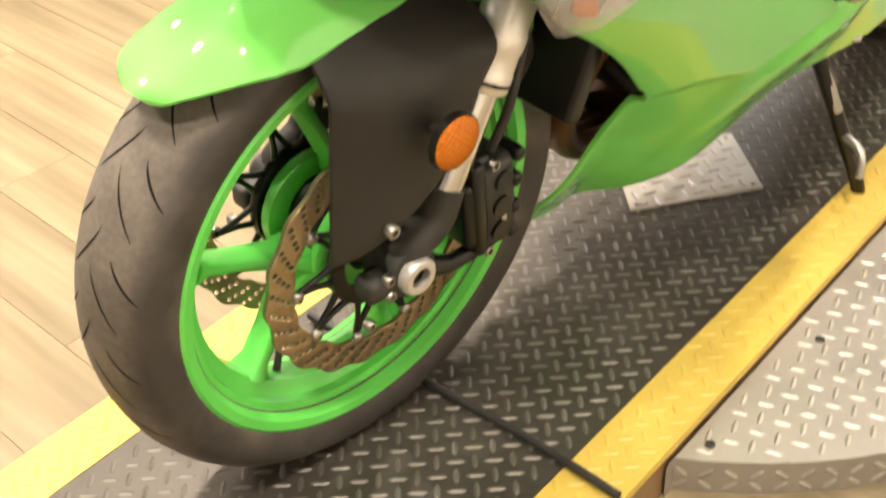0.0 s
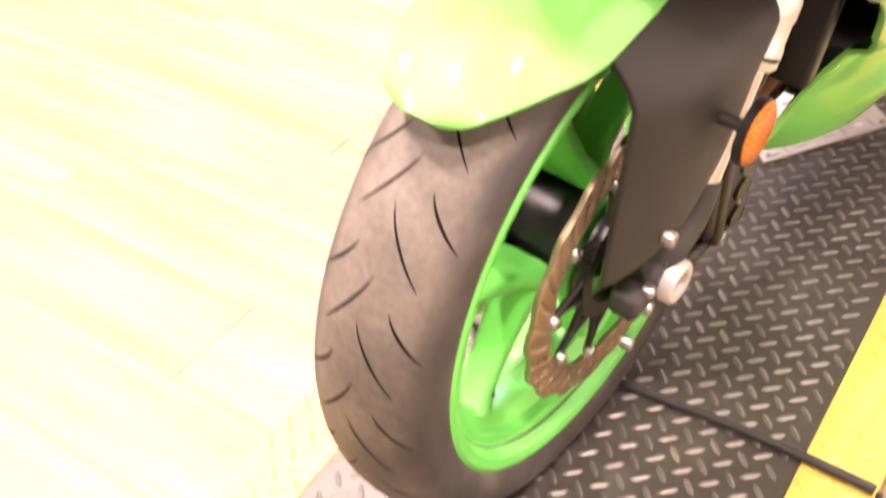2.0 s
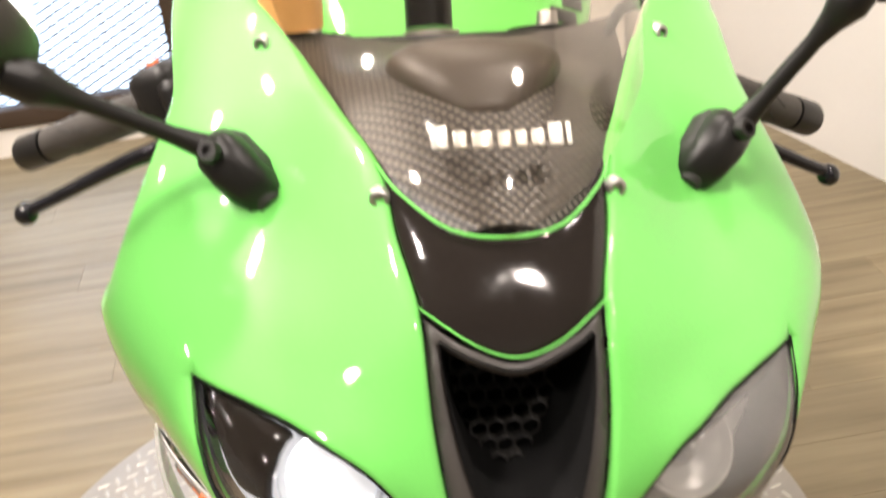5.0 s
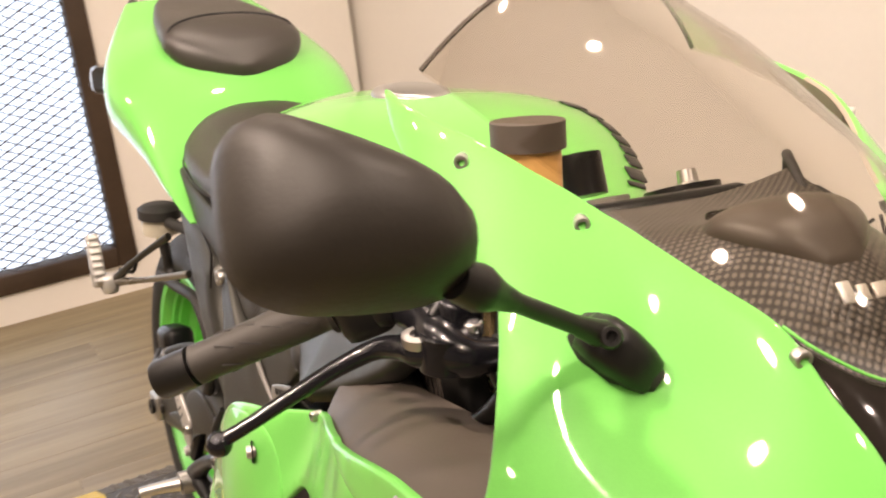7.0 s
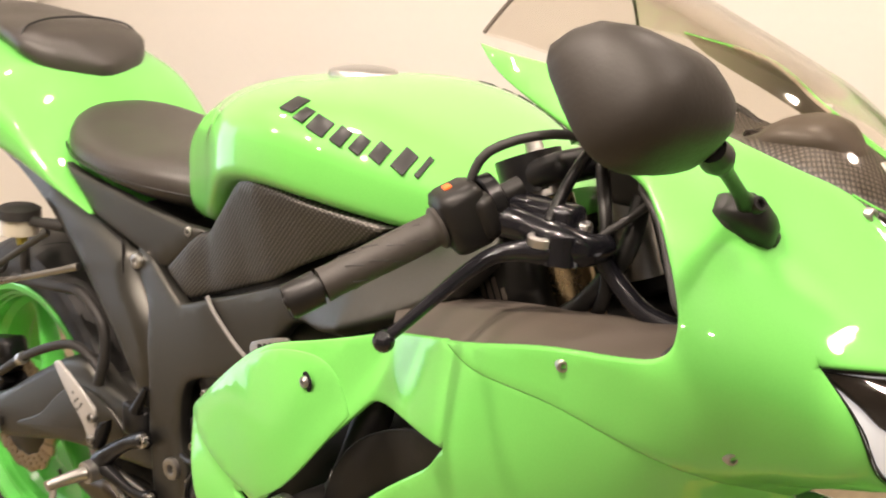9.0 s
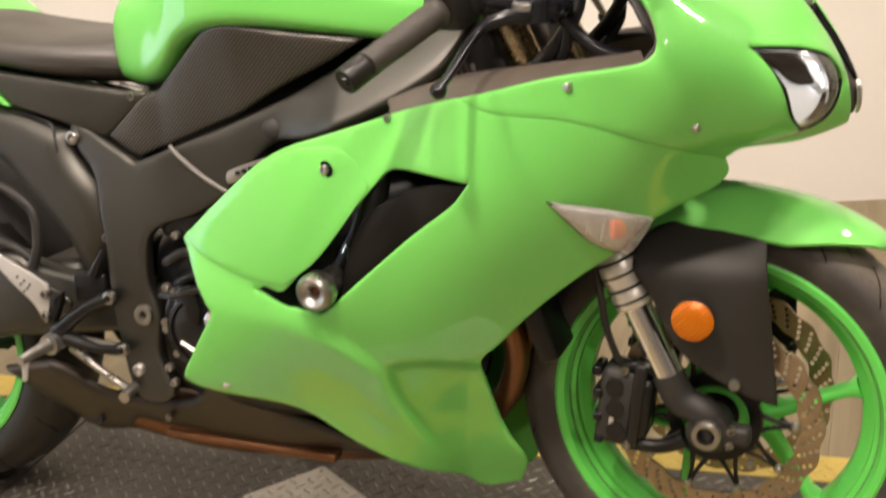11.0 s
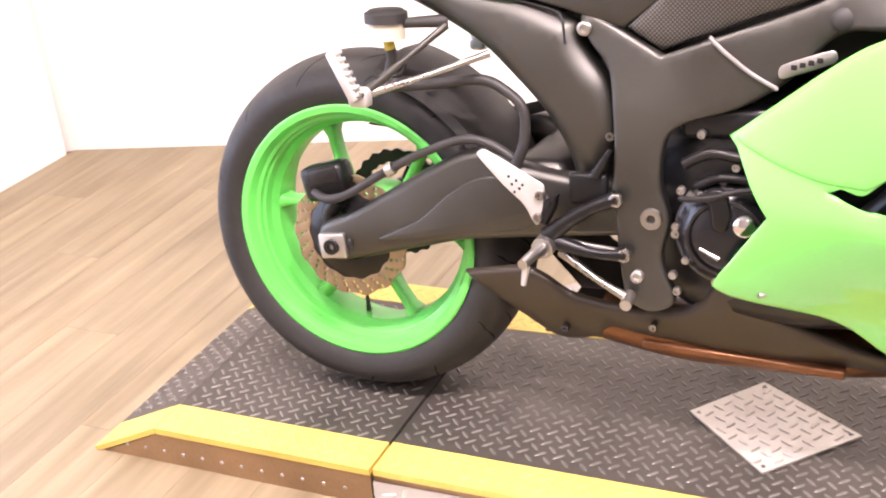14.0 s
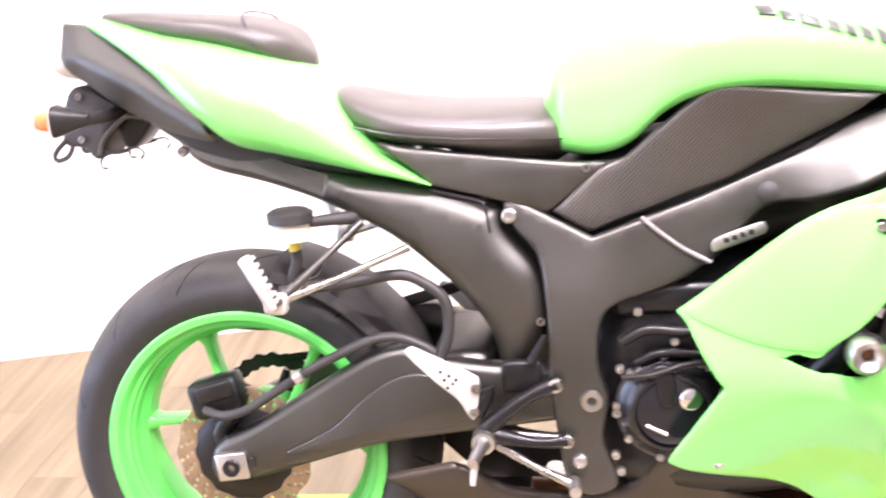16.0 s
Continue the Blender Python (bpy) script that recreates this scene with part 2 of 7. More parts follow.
def plank_material():
    m = mat("oak_vinyl_plank", (0.345, 0.218, 0.117), 0.42, 0, 0.1, 3, 60, 0.08)
    nt = m.node_tree
    b = nt.nodes["Principled BSDF"]
    co, mp, wv, info = (nt.nodes.new(k) for k in ("ShaderNodeTexCoord", "ShaderNodeMapping", "ShaderNodeTexNoise", "ShaderNodeObjectInfo"))
    mp.inputs["Scale"].default_value = (26, 1.6, 1)
    nt.links.new(co.outputs["Object"], mp.inputs["Vector"])
    off = nt.nodes.new("ShaderNodeVectorMath")
    off.operation = "ADD"
    nt.links.new(mp.outputs[0], off.inputs[0])
    comb = nt.nodes.new("ShaderNodeCombineXYZ")
    big = nt.nodes.new("ShaderNodeMath")
    big.operation = "MULTIPLY"
    big.inputs[1].default_value = 57.0
    nt.links.new(info.outputs["Random"], big.inputs[0])
    nt.links.new(big.outputs[0], comb.inputs[1])
    nt.links.new(big.outputs[0], comb.inputs[0])
    nt.links.new(comb.outputs[0], off.inputs[1])
    wv.inputs["Scale"].default_value, wv.inputs["Detail"].default_value = 1.0, 6
    nt.links.new(off.outputs[0], wv.inputs["Vector"])
    ramp = nt.nodes.new("ShaderNodeValToRGB")
    ramp.color_ramp.elements[0].position, ramp.color_ramp.elements[1].position = 0.3, 0.72
    ramp.color_ramp.elements[0].color, ramp.color_ramp.elements[1].color = (0.160, 0.122, 0.067, 1), (0.270, 0.219, 0.132, 1)
    nt.links.new(wv.outputs["Fac"], ramp.inputs[0])
    tone = nt.nodes.new("ShaderNodeMapRange")
    tone.inputs[3].default_value, tone.inputs[4].default_value = 0.91, 1.08
    nt.links.new(info.outputs["Random"], tone.inputs[0])
    mul = nt.nodes.new("ShaderNodeVectorMath")
    mul.operation = "MULTIPLY"
    nt.links.new(ramp.outputs[0], mul.inputs[0])
    nt.links.new(tone.outputs[0], mul.inputs[1])
    nt.links.new(mul.outputs[0], b.inputs["Base Color"])
    return m


OAK = plank_material()


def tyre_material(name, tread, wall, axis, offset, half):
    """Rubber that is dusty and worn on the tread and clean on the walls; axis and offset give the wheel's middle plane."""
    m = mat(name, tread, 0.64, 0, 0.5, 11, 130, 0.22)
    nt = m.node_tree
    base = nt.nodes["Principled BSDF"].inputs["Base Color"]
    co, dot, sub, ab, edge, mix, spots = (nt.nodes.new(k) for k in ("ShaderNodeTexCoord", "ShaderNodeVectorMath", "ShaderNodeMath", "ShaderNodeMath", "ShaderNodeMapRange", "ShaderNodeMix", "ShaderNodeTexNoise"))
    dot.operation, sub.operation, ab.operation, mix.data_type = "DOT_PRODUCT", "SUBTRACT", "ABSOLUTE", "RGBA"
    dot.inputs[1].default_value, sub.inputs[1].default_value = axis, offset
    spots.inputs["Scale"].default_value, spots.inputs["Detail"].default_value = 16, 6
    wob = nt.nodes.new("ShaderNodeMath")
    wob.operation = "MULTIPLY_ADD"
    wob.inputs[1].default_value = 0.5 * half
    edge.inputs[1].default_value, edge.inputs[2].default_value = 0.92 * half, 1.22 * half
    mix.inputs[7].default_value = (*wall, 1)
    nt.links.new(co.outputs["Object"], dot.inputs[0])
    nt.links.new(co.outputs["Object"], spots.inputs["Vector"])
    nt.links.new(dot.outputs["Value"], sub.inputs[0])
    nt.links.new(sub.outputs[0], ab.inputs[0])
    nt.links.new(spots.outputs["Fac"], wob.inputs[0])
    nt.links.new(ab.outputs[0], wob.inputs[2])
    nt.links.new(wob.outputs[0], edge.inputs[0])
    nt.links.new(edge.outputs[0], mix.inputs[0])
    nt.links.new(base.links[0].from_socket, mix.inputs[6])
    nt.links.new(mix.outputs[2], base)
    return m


# ---- mesh helpers ----
def part(name, bm, material, parent=None, label="", smooth=True, kind="", flat_angle=50, xf=None):
    """Links a bmesh as one mesh object under a thing or a part."""
    if xf is not None:
        bmesh.ops.transform(bm, matrix=xf, verts=bm.verts)
    bmesh.ops.recalc_face_normals(bm, faces=bm.faces)
    me = bpy.data.meshes.new(name)
    bm.to_mesh(me)
    bm.free()
    me.materials.append(material)
    if smooth:
        me.polygons.foreach_set("use_smooth", [True] * len(me.polygons))
        me.set_sharp_from_angle(angle=radians(flat_angle))
    ob = new(name, me)
    ob.parent = parent
    return tagged(ob, label, "", "", kind)


def thing(name, label, category, group="", kind="", m=None):
    ob = new(name)
    ob.empty_display_size = 0.05
    if m is not None:
        ob.matrix_world = m
    return tagged(ob, label, category, group, kind)


def curve(pts, n=6, closed=False):
    """Catmull-Rom points through pts, each of any dimension; a 1 after a 2D point marks a sharp corner."""
    out, k = [], len(pts)
    dim = 3 if len(pts[0]) == 3 and not closed else 2
    sharp = [closed and len(p) == 3 and p[2] == 1 for p in pts]
    P = [np.array(p[:dim], float) for p in pts]
    for i in range(k if closed else k - 1):
        a, b = P[i], P[(i + 1) % k]
        p0 = P[i - 1] if (closed or i > 0) else a
        p3 = P[(i + 2) % k] if (closed or i + 2 < k) else b
        ta = (b - a) if sharp[i] else (b - p0) / 2
        tb = (b - a) if sharp[(i + 1) % k] else (p3 - a) / 2
        d = np.linalg.norm(b - a)
        ta, tb = (v * min(1, 1.2 * d / (np.linalg.norm(v) + 1e-9)) for v in (ta, tb))
        for j in range(n):
            s = j / n
            out.append((2 * s**3 - 3 * s**2 + 1) * a + (s**3 - 2 * s**2 + s) * ta + (3 * s**2 - 2 * s**3) * b + (s**3 - s**2) * tb)
    if not closed:
        out.append(P[-1])
    return out


def rings(bm, loops, closed=True, caps=True):
    """Skins loops of equally many points."""
    vs = [[bm.verts.new(p) for p in loop] for loop in loops]
    m = len(loops[0])
    for a, b in zip(vs, vs[1:]):
        for i in range(m if closed else m - 1):
            j = (i + 1) % m
            try:
                bm.faces.new((a[i], a[j], b[j], b[i]))
            except ValueError:
                pass
    if caps and closed:
        bm.faces.new(vs[0])
        bm.faces.new(vs[-1])
    return vs


def tube(pts, r, n=10, smooth=5, bm=None, caps=True):
    """A pipe along pts; r is a radius or one for each point."""
    bm = bm or bmesh.new()
    rs = [r] * len(pts) if isinstance(r, (int, float)) else list(r)
    path = curve([tuple(p) for p in pts], smooth) if smooth > 1 else [np.array(p, float) for p in pts]
    radii = np.interp(np.linspace(0, len(pts) - 1, len(path)), range(len(pts)), rs)
    loops, up = [], None
    for i, p in enumerate(path):
        d = Vector(path[min(i + 1, len(path) - 1)] - path[max(i - 1, 0)]).normalized()
        if up is None:
            up = d.orthogonal().normalized()
        up = (up - d * up.dot(d)).normalized()
        side = d.cross(up)
        loops.append([Vector(p) + float(radii[i]) * (up * math.cos(a) + side * math.sin(a)) for a in (2 * math.pi * k / n for k in range(n))])
    rings(bm, loops, True, caps)
    return bm


def rod(p, q, r, n=12, bm=None, r2=None):
    return tube([p, q], [r, r if r2 is None else r2], n, 1, bm)


def lathe(profile, centre, axis="y", n=48, bm=None, arc=None):
    """Turns (radius, height) pairs about an axis through centre. A closed profile repeats its first pair."""
    bm = bm or bmesh.new()
    loops = []
    for k in range(n):
        a = 2 * math.pi * k / n
        c, s = math.cos(a), math.sin(a)
        if axis == "y":
            loops.append([Vector(centre) + Vector((r * c, h, r * s)) for r, h in profile])
        elif axis == "z":
            loops.append([Vector(centre) + Vector((r * c, r * s, h)) for r, h in profile])
        else:
            loops.append([Vector(centre) + Vector((h, r * c, r * s)) for r, h in profile])
    vs = [[bm.verts.new(p) for p in loop] for loop in loops]
    for i in range(n):
        a, b = vs[i], vs[(i + 1) % n]
        for j in range(len(profile) - 1):
            bm.faces.new((a[j], a[j + 1], b[j + 1], b[j]))
    bmesh.ops.remove_doubles(bm, verts=bm.verts, dist=1e-6)
    return bm


def rbox(centre, size, bevel=0.004, rot=None, bm=None, seg=2):
    """A box with rounded edges."""
    own = bmesh.new()
    bmesh.ops.create_cube(own, size=1)
    bmesh.ops.scale(own, vec=size, verts=own.verts)
    if bevel:
        bmesh.ops.bevel(own, geom=own.edges[:], offset=bevel, segments=seg, affect="EDGES", profile=0.5)
    m = Matrix.Translation(centre) @ (rot if rot is not None else Matrix())
    bmesh.ops.transform(own, matrix=m, verts=own.verts)
    return merge(bm, own)


def merge(bm, own):
    if bm is None:
        return own
    me = bpy.data.meshes.new("tmp")
    own.to_mesh(me)
    own.free()
    bm.from_mesh(me)
    bpy.data.meshes.remove(me)
    return bm


def slab(outline, y0, y1, bevel=0.004, bm=None, n=4, corners=False):
    """A plate of outline (x, z), from y0 to y1, with rounded rims."""
    own = bmesh.new()
    pts = [np.array(p[:2]) for p in outline] if corners else curve(outline, n, True)
    lo = [own.verts.new((p[0], y0, p[1])) for p in pts]
    hi = [own.verts.new((p[0], y1, p[1])) for p in pts]
    own.faces.new(lo)
    own.faces.new(hi)
    for i in range(len(pts)):
        j = (i + 1) % len(pts)
        own.faces.new((lo[i], lo[j], hi[j], hi[i]))
    bmesh.ops.recalc_face_normals(own, faces=own.faces)
    if bevel:
        rim = [e for e in own.edges if abs(e.verts[0].co.y - e.verts[1].co.y) < 1e-9]
        bmesh.ops.bevel(own, geom=rim, offset=bevel, segments=2, affect="EDGES", profile=0.5, clamp_overlap=True)
    return merge(bm, own)


def inside(poly, q):
    """Even-odd test of points q in the loop poly."""
    x, y = q[:, 0], q[:, 1]
    hit = np.zeros(len(q), bool)
    for a, b in zip(poly, np.roll(poly, -1, 0)):
        cross = (a[1] > y) != (b[1] > y)
        hit ^= cross & (x < (b[0] - a[0]) * (y - a[1]) / (b[1] - a[1] + 1e-15) + a[0])
    return hit


def edge_distance(loops, q):
    d = np.full(len(q), 9.0)
    for poly in loops:
        for a, b in zip(poly, np.roll(poly, -1, 0)):
            ab = b - a
            s = np.clip(((q - a) @ ab) / (ab @ ab + 1e-15), 0, 1)
            d = np.minimum(d, np.linalg.norm(q - a - s[:, None] * ab, axis=1))
    return d


def panel(outline, place, r=0.005, thick=0.004, step=0.022, holes=(), su=1.0, n=5, lift=0.0, outward=None):
    """A moulded sheet: outline and holes in two surface coordinates, place() maps them to points in space (arrays). Rims are rounded
    by r, and the sheet is thick. su: metres per first coordinate. outward: a point that the outside looks away from."""
    from mathutils.geometry import delaunay_2d_cdt
    loops = []
    for loop in (outline, *holes):
        c = np.array(curve([(p[0] * su, *p[1:]) for p in loop], n, True))
        keep = [0]
        for i in range(1, len(c)):
            if np.linalg.norm(c[i] - c[keep[-1]]) > 0.0025:
                keep.append(i)
        c = c[keep]
        fine = []
        for p, q in zip(c, np.roll(c, -1, 0)):
            k = max(1, int(np.linalg.norm(q - p) / 0.0065))
            fine += [p + (q - p) * j / k for j in range(k)]
        loops.append(np.array(fine))

    def within(q):
        ok = inside(loops[0], q)
        for h in loops[1:]:
            ok &= ~inside(h, q)
        return ok
    extra = []
    for poly in loops:
        nxt, prv = np.roll(poly, -1, 0), np.roll(poly, 1, 0)
        t = nxt - prv
        t /= np.linalg.norm(t, axis=1)[:, None] + 1e-12
        nor = np.stack([-t[:, 1], t[:, 0]], 1)
        for off in (0.3 * r, r):
            for sgn in (1, -1):
                q = poly + sgn * off * nor
                q = q[within(q)]
                if len(q):
                    extra.append(q[edge_distance(loops, q) > 0.9 * off])
    lo, hi = loops[0].min(0), loops[0].max(0)
    g = np.stack(np.meshgrid(np.arange(lo[0], hi[0], step), np.arange(lo[1], hi[1], step)), -1).reshape(-1, 2)
    g[:, 0] += (np.round((g[:, 1] - lo[1]) / step) % 2) * step / 2
    g = g[within(g)]
    extra.append(g[edge_distance(loops, g) > r + 0.3 * step])
    pts = np.concatenate(loops + extra)
    edges, base = [], 0
    for poly in loops:
        edges += [(base + i, base + (i + 1) % len(poly)) for i in range(len(poly))]
        base += len(poly)
    vs, _, fs, *_ = delaunay_2d_cdt([Vector(p) for p in pts], edges, [], 0, 1e-7)
    v = np.array([tuple(p) for p in vs])
    tri = [f for f in fs if len(f) == 3]
    mid = np.array([v[list(f)].mean(0) for f in tri])
    tri = [f for f, ok in zip(tri, within(mid)) if ok]
    uv = v / np.array((su, 1.0))
    P = place(uv[:, 0], uv[:, 1])
    e = 1e-3
    du, dv = place(uv[:, 0] + e / su, uv[:, 1]) - P, place(uv[:, 0], uv[:, 1] + e) - P
    nor = np.cross(du, dv)
    nor /= np.linalg.norm(nor, axis=1)[:, None] + 1e-12
    c = np.array(outward if outward is not None else (0.9, 0, 0.5))
    flip = np.sign(np.einsum("ij,ij->i", nor, P - c))
    nor *= np.median(flip) if abs(np.median(flip)) > 0 else 1
    d = np.clip(edge_distance(loops, v) / r, 0, 1)
    drop = r * (1 - np.sqrt(np.clip(1 - (1 - d) ** 2, 0, 1)))
    F, K = P + nor * (lift - drop)[:, None], P + nor * (lift - thick - r)
    bm = bmesh.new()
    a, b = [bm.verts.new(p) for p in F], [bm.verts.new(p) for p in K]
    count = {}
    for f in tri:
        bm.faces.new([a[i] for i in f])
        bm.faces.new([b[i] for i in reversed(f)])
        for i, j in ((f[0], f[1]), (f[1], f[2]), (f[2], f[0])):
            count[(min(i, j), max(i, j))] = count.get((min(i, j), max(i, j)), 0) + 1
    for (i, j), k in count.items():
        if k == 1:
            bm.faces.new((a[i], a[j], b[j], b[i]))
    loose = [w for w in bm.verts if not w.link_faces]
    bmesh.ops.delete(bm, geom=loose, context="VERTS")
    return bm


def superloop(x, zc, w, h, e=2.5, n=28, top=None):
    """A rounded section across x: half width w, half height h, squareness e (top: another for the upper half)."""
    out = []
    for k in range(n):
        a = 2 * math.pi * k / n
        c, s = math.cos(a), math.sin(a)
        p = top if (top and s > 0) else e
        out.append(Vector((x, w * math.copysign(abs(c) ** (2 / p), c), zc + h * math.copysign(abs(s) ** (2 / p), s))))
    return out


def body_loft(stations, steps=4, n=28, e=2.5, top=None, bm=None):
    """Lofts sections (x, z_low, z_high, half_width), smoothly between the stations."""
    S = np.array(stations, float)
    t = np.linspace(0, len(S) - 1, (len(S) - 1) * steps + 1)
    cols = []
    for k in range(4):
        col = []
        for u in t:
            i = min(int(u), len(S) - 2)
            f = u - i
            p0, p1, p2, p3 = S[max(i - 1, 0), k], S[i, k], S[i + 1, k], S[min(i + 2, len(S) - 1), k]
            col.append(0.5 * (2 * p1 + (p2 - p0) * f + (2 * p0 - 5 * p1 + 4 * p2 - p3) * f**2 + (3 * p1 - p0 - 3 * p2 + p3) * f**3))
        cols.append(col)
    bm = bm or bmesh.new()
    rings(bm, [superloop(x, (a + b) / 2, max(w, 0.002), max((b - a) / 2, 0.002), e, n, top) for x, a, b, w in zip(*cols)])
    return bm


def bolt(p, direction, r, parent, material=None, depth=0.006, name="bolt", label=""):
    """A cap screw: a rounded head with a hexagon socket."""
    prof = [(0.0, 0.25 * depth), (0.48 * r, 0.25 * depth), (0.52 * r, depth), (0.85 * r, depth), (r, depth * 0.75), (r, -0.004)]
    bm = lathe(prof, (0, 0, 0), "z", 14)
    m = Matrix.Translation(p) @ Vector(direction).to_track_quat("Z", "Y").to_matrix().to_4x4()
    return part(name, bm, material or ZINC, parent, label, xf=m)


# ---- the room ----
SLOPE = 0.26
XW, XE, YS = -1.64, 4.3, -3.6


def back_y(x):
    return 1.02 + SLOPE * (x + 1.62)


def poly_prism(pts, z0, z1, bm=None):
    bm = bm or bmesh.new()
    lo, hi = [bm.verts.new((x, y, z0)) for x, y in pts], [bm.verts.new((x, y, z1)) for x, y in pts]
    bm.faces.new(lo)
    bm.faces.new(hi)
    for i in range(len(pts)):
        j = (i + 1) % len(pts)
        bm.faces.new((lo[i], lo[j], hi[j], hi[i]))
    return bm


corner = back_y(XW)
far = back_y(XE)
floor = part("floor", poly_prism([(XW - 0.2, YS - 0.2), (XE + 0.2, YS - 0.2), (XE + 0.2, far + 0.3), (XW - 0.2, corner + 0.3)], FLOOR - 0.1, FLOOR - 0.004),
             mat("dark_floor_joint", (0.16, 0.10, 0.055), 0.7), None, smooth=False)
tagged(floor, "pale oak vinyl plank floor under the display stand", "floor", "", "structure")
tagged(part("ceiling", poly_prism([(XW - 0.2, YS - 0.2), (XE + 0.2, YS - 0.2), (XE + 0.2, far + 0.3), (XW - 0.2, corner + 0.3)], TOP, TOP + 0.1), CEIL, None, smooth=False),
       "plain dark painted ceiling", "ceiling", "", "structure")
dx, dy = 1 / math.hypot(1, SLOPE), SLOPE / math.hypot(1, SLOPE)
tagged(part("wall_north", poly_prism([(XW - 0.15, corner), (XE, far), (XE, far + 0.15), (XW - 0.15, corner + 0.15)], FLOOR - 0.1, TOP), WALL, None, smooth=False),
       "plain warm white painted wall behind the stand", "wall", "", "structure")
# east and south walls are never in view; their dim grey holds down bounced fill
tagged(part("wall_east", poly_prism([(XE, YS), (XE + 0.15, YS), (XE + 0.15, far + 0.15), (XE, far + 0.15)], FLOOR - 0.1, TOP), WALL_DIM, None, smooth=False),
       "unseen wall closing the room, kept dim grey to cut bounced light", "wall", "", "structure")
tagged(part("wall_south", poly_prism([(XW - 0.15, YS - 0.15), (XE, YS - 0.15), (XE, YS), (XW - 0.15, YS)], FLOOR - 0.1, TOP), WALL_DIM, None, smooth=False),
       "unseen wall closing the room, kept dim grey to cut bounced light", "wall", "", "structure")

# west wall with the wide screened window
W0, W1, WZ0, WZ1 = -1.28, 0.20, 0.02, 1.52
bm = bmesh.new()
for y0, y1, z0, z1 in ((YS, W0, FLOOR - 0.1, TOP), (W1, corner, FLOOR - 0.1, TOP), (W0, W1, FLOOR - 0.1, WZ0), (W0, W1, WZ1, TOP)):
    poly_prism([(XW - 0.15, y0), (XW, y0), (XW, y1), (XW - 0.15, y1)], z0, z1, bm)
tagged(part("wall_west", bm, WALL, None, smooth=False), "plain warm white wall with a wide dark-framed window", "wall", "", "structure")
window = thing("window_1", "wide window in a dark wooden frame behind steel mesh", "window", "", "structure")
for y in (W0 + 0.03, -0.43, W1 - 0.03):
    part("window_frame", rbox((XW - 0.02, y, (WZ0 + WZ1) / 2), (0.07, 0.06, WZ1 - WZ0), 0.004), FRAME_WOOD, window)
for z in (WZ0 + 0.03, WZ1 - 0.03):
    part("window_frame", rbox((XW - 0.021, (W0 + W1) / 2, z), (0.066, W1 - W0 - 0.12, 0.06), 0.004), FRAME_WOOD, window)
bm = bmesh.new()
pitch = 0.030
for y0, y1 in ((W0 + 0.06, -0.46), (-0.40, W1 - 0.06)):
    z0, z1 = WZ0 + 0.06, WZ1 - 0.06
    for sgn in (1, -1):
        c = -3.0
        while c < 3.0:
            # bars along z = z0 + sgn * 0.5 * (y - y0) + c, clipped to the pane
            ya, yb = y0, y1
            za, zb = z0 + c, z0 + c + sgn * 0.5 * (yb - ya)
            pts = []
            for ux, uz in ((ya, za), (yb, zb)):
                pts.append((ux, uz))
            for zl in (z0, z1):
                if (za - zl) * (zb - zl) < 0:
                    f = (zl - za) / (zb - za)
                    pts.append((ya + f * (yb - ya), zl))
            pts = sorted(p for p in pts if z0 - 1e-6 <= p[1] <= z1 + 1e-6)
            if len(pts) >= 2 and pts[-1][0] - pts[0][0] > 0.01:
                rod((XW - 0.02 + sgn * 0.002, pts[0][0], pts[0][1]), (XW - 0.02 + sgn * 0.002, pts[-1][0], pts[-1][1]), 0.0028, 4, bm)
            c += pitch
part("steel_mesh", bm, MESH_STEEL, window, smooth=False, kind="stuff")
bm = bmesh.new()
part("pane", rbox((XW - 0.06, (W0 + W1) / 2, (WZ0 + WZ1) / 2), (0.006, W1 - W0, WZ1 - WZ0), 0), LENS, window).visible_shadow = False
tagged(part("backdrop", rbox((XW - 0.6, -0.5, 0.9), (0.02, 3.4, 3.2), 0), SKY, None, smooth=False), "bright hazy daylight outside the window", "backdrop", "", "structure")

# fixtures for the added lamps, also out of view
for lx, ly, _ in LAMPS:
    light = thing("added_downlight", "unseen round warm ceiling light in a white ring, added to light the motorcycle", "ceiling light", "ceiling lights", m=pose(lx, ly, TOP))
    part("ring", lathe([(0.085, -0.001), (0.1, -0.001), (0.1, -0.008), (0.085, -0.012), (0.085, -0.001)], (0, 0, 0), "z", 32), RING, light)
    part("diffuser", lathe([(0.0, -0.004), (0.085, -0.004), (0.085, -0.001), (0.0, -0.001)], (0, 0, 0), "z", 24), LAMP_FACE, light)

# ---- the stand ----
stand = thing("display_stand", "low black tread-plate stand with yellow edges and round metal wings", "display stand")
STRIPE = 0.081
X0, X1, RAMP = -0.335, 2.15, -0.49
SEAM = 0.108
DISC_C, DISC_R = (0.67, 0.022), 0.635
T = 0.012
# inner edges of the yellow stripes, as (x, y) runs over the front plates and over the rear plate with its ramp
RIGHT_FRONT, LEFT_FRONT = ((SEAM + 0.003, -0.196), (0.95, -0.192), (X1, -0.115)), ((SEAM + 0.003, 0.211), (0.95, 0.257), (X1, 0.322))
Y_R, Y_L = -0.199, 0.262


def edge_y(run, x):
    return float(np.interp(x, [p[0] for p in run], [p[1] for p in run]))


def band(run_a, run_b, z0, z1):
    """A plate between two edge runs."""
    return poly_prism([*run_a, *reversed(run_b)], z0, z1)


def aside(run, d):
    return tuple((x, y + d) for x, y in run)


def strip(x0, x1, y0, y1, z0, z1, bm=None):
    return poly_prism([(x0, y0), (x1, y0), (x1, y1), (x0, y1)], z0, z1, bm)


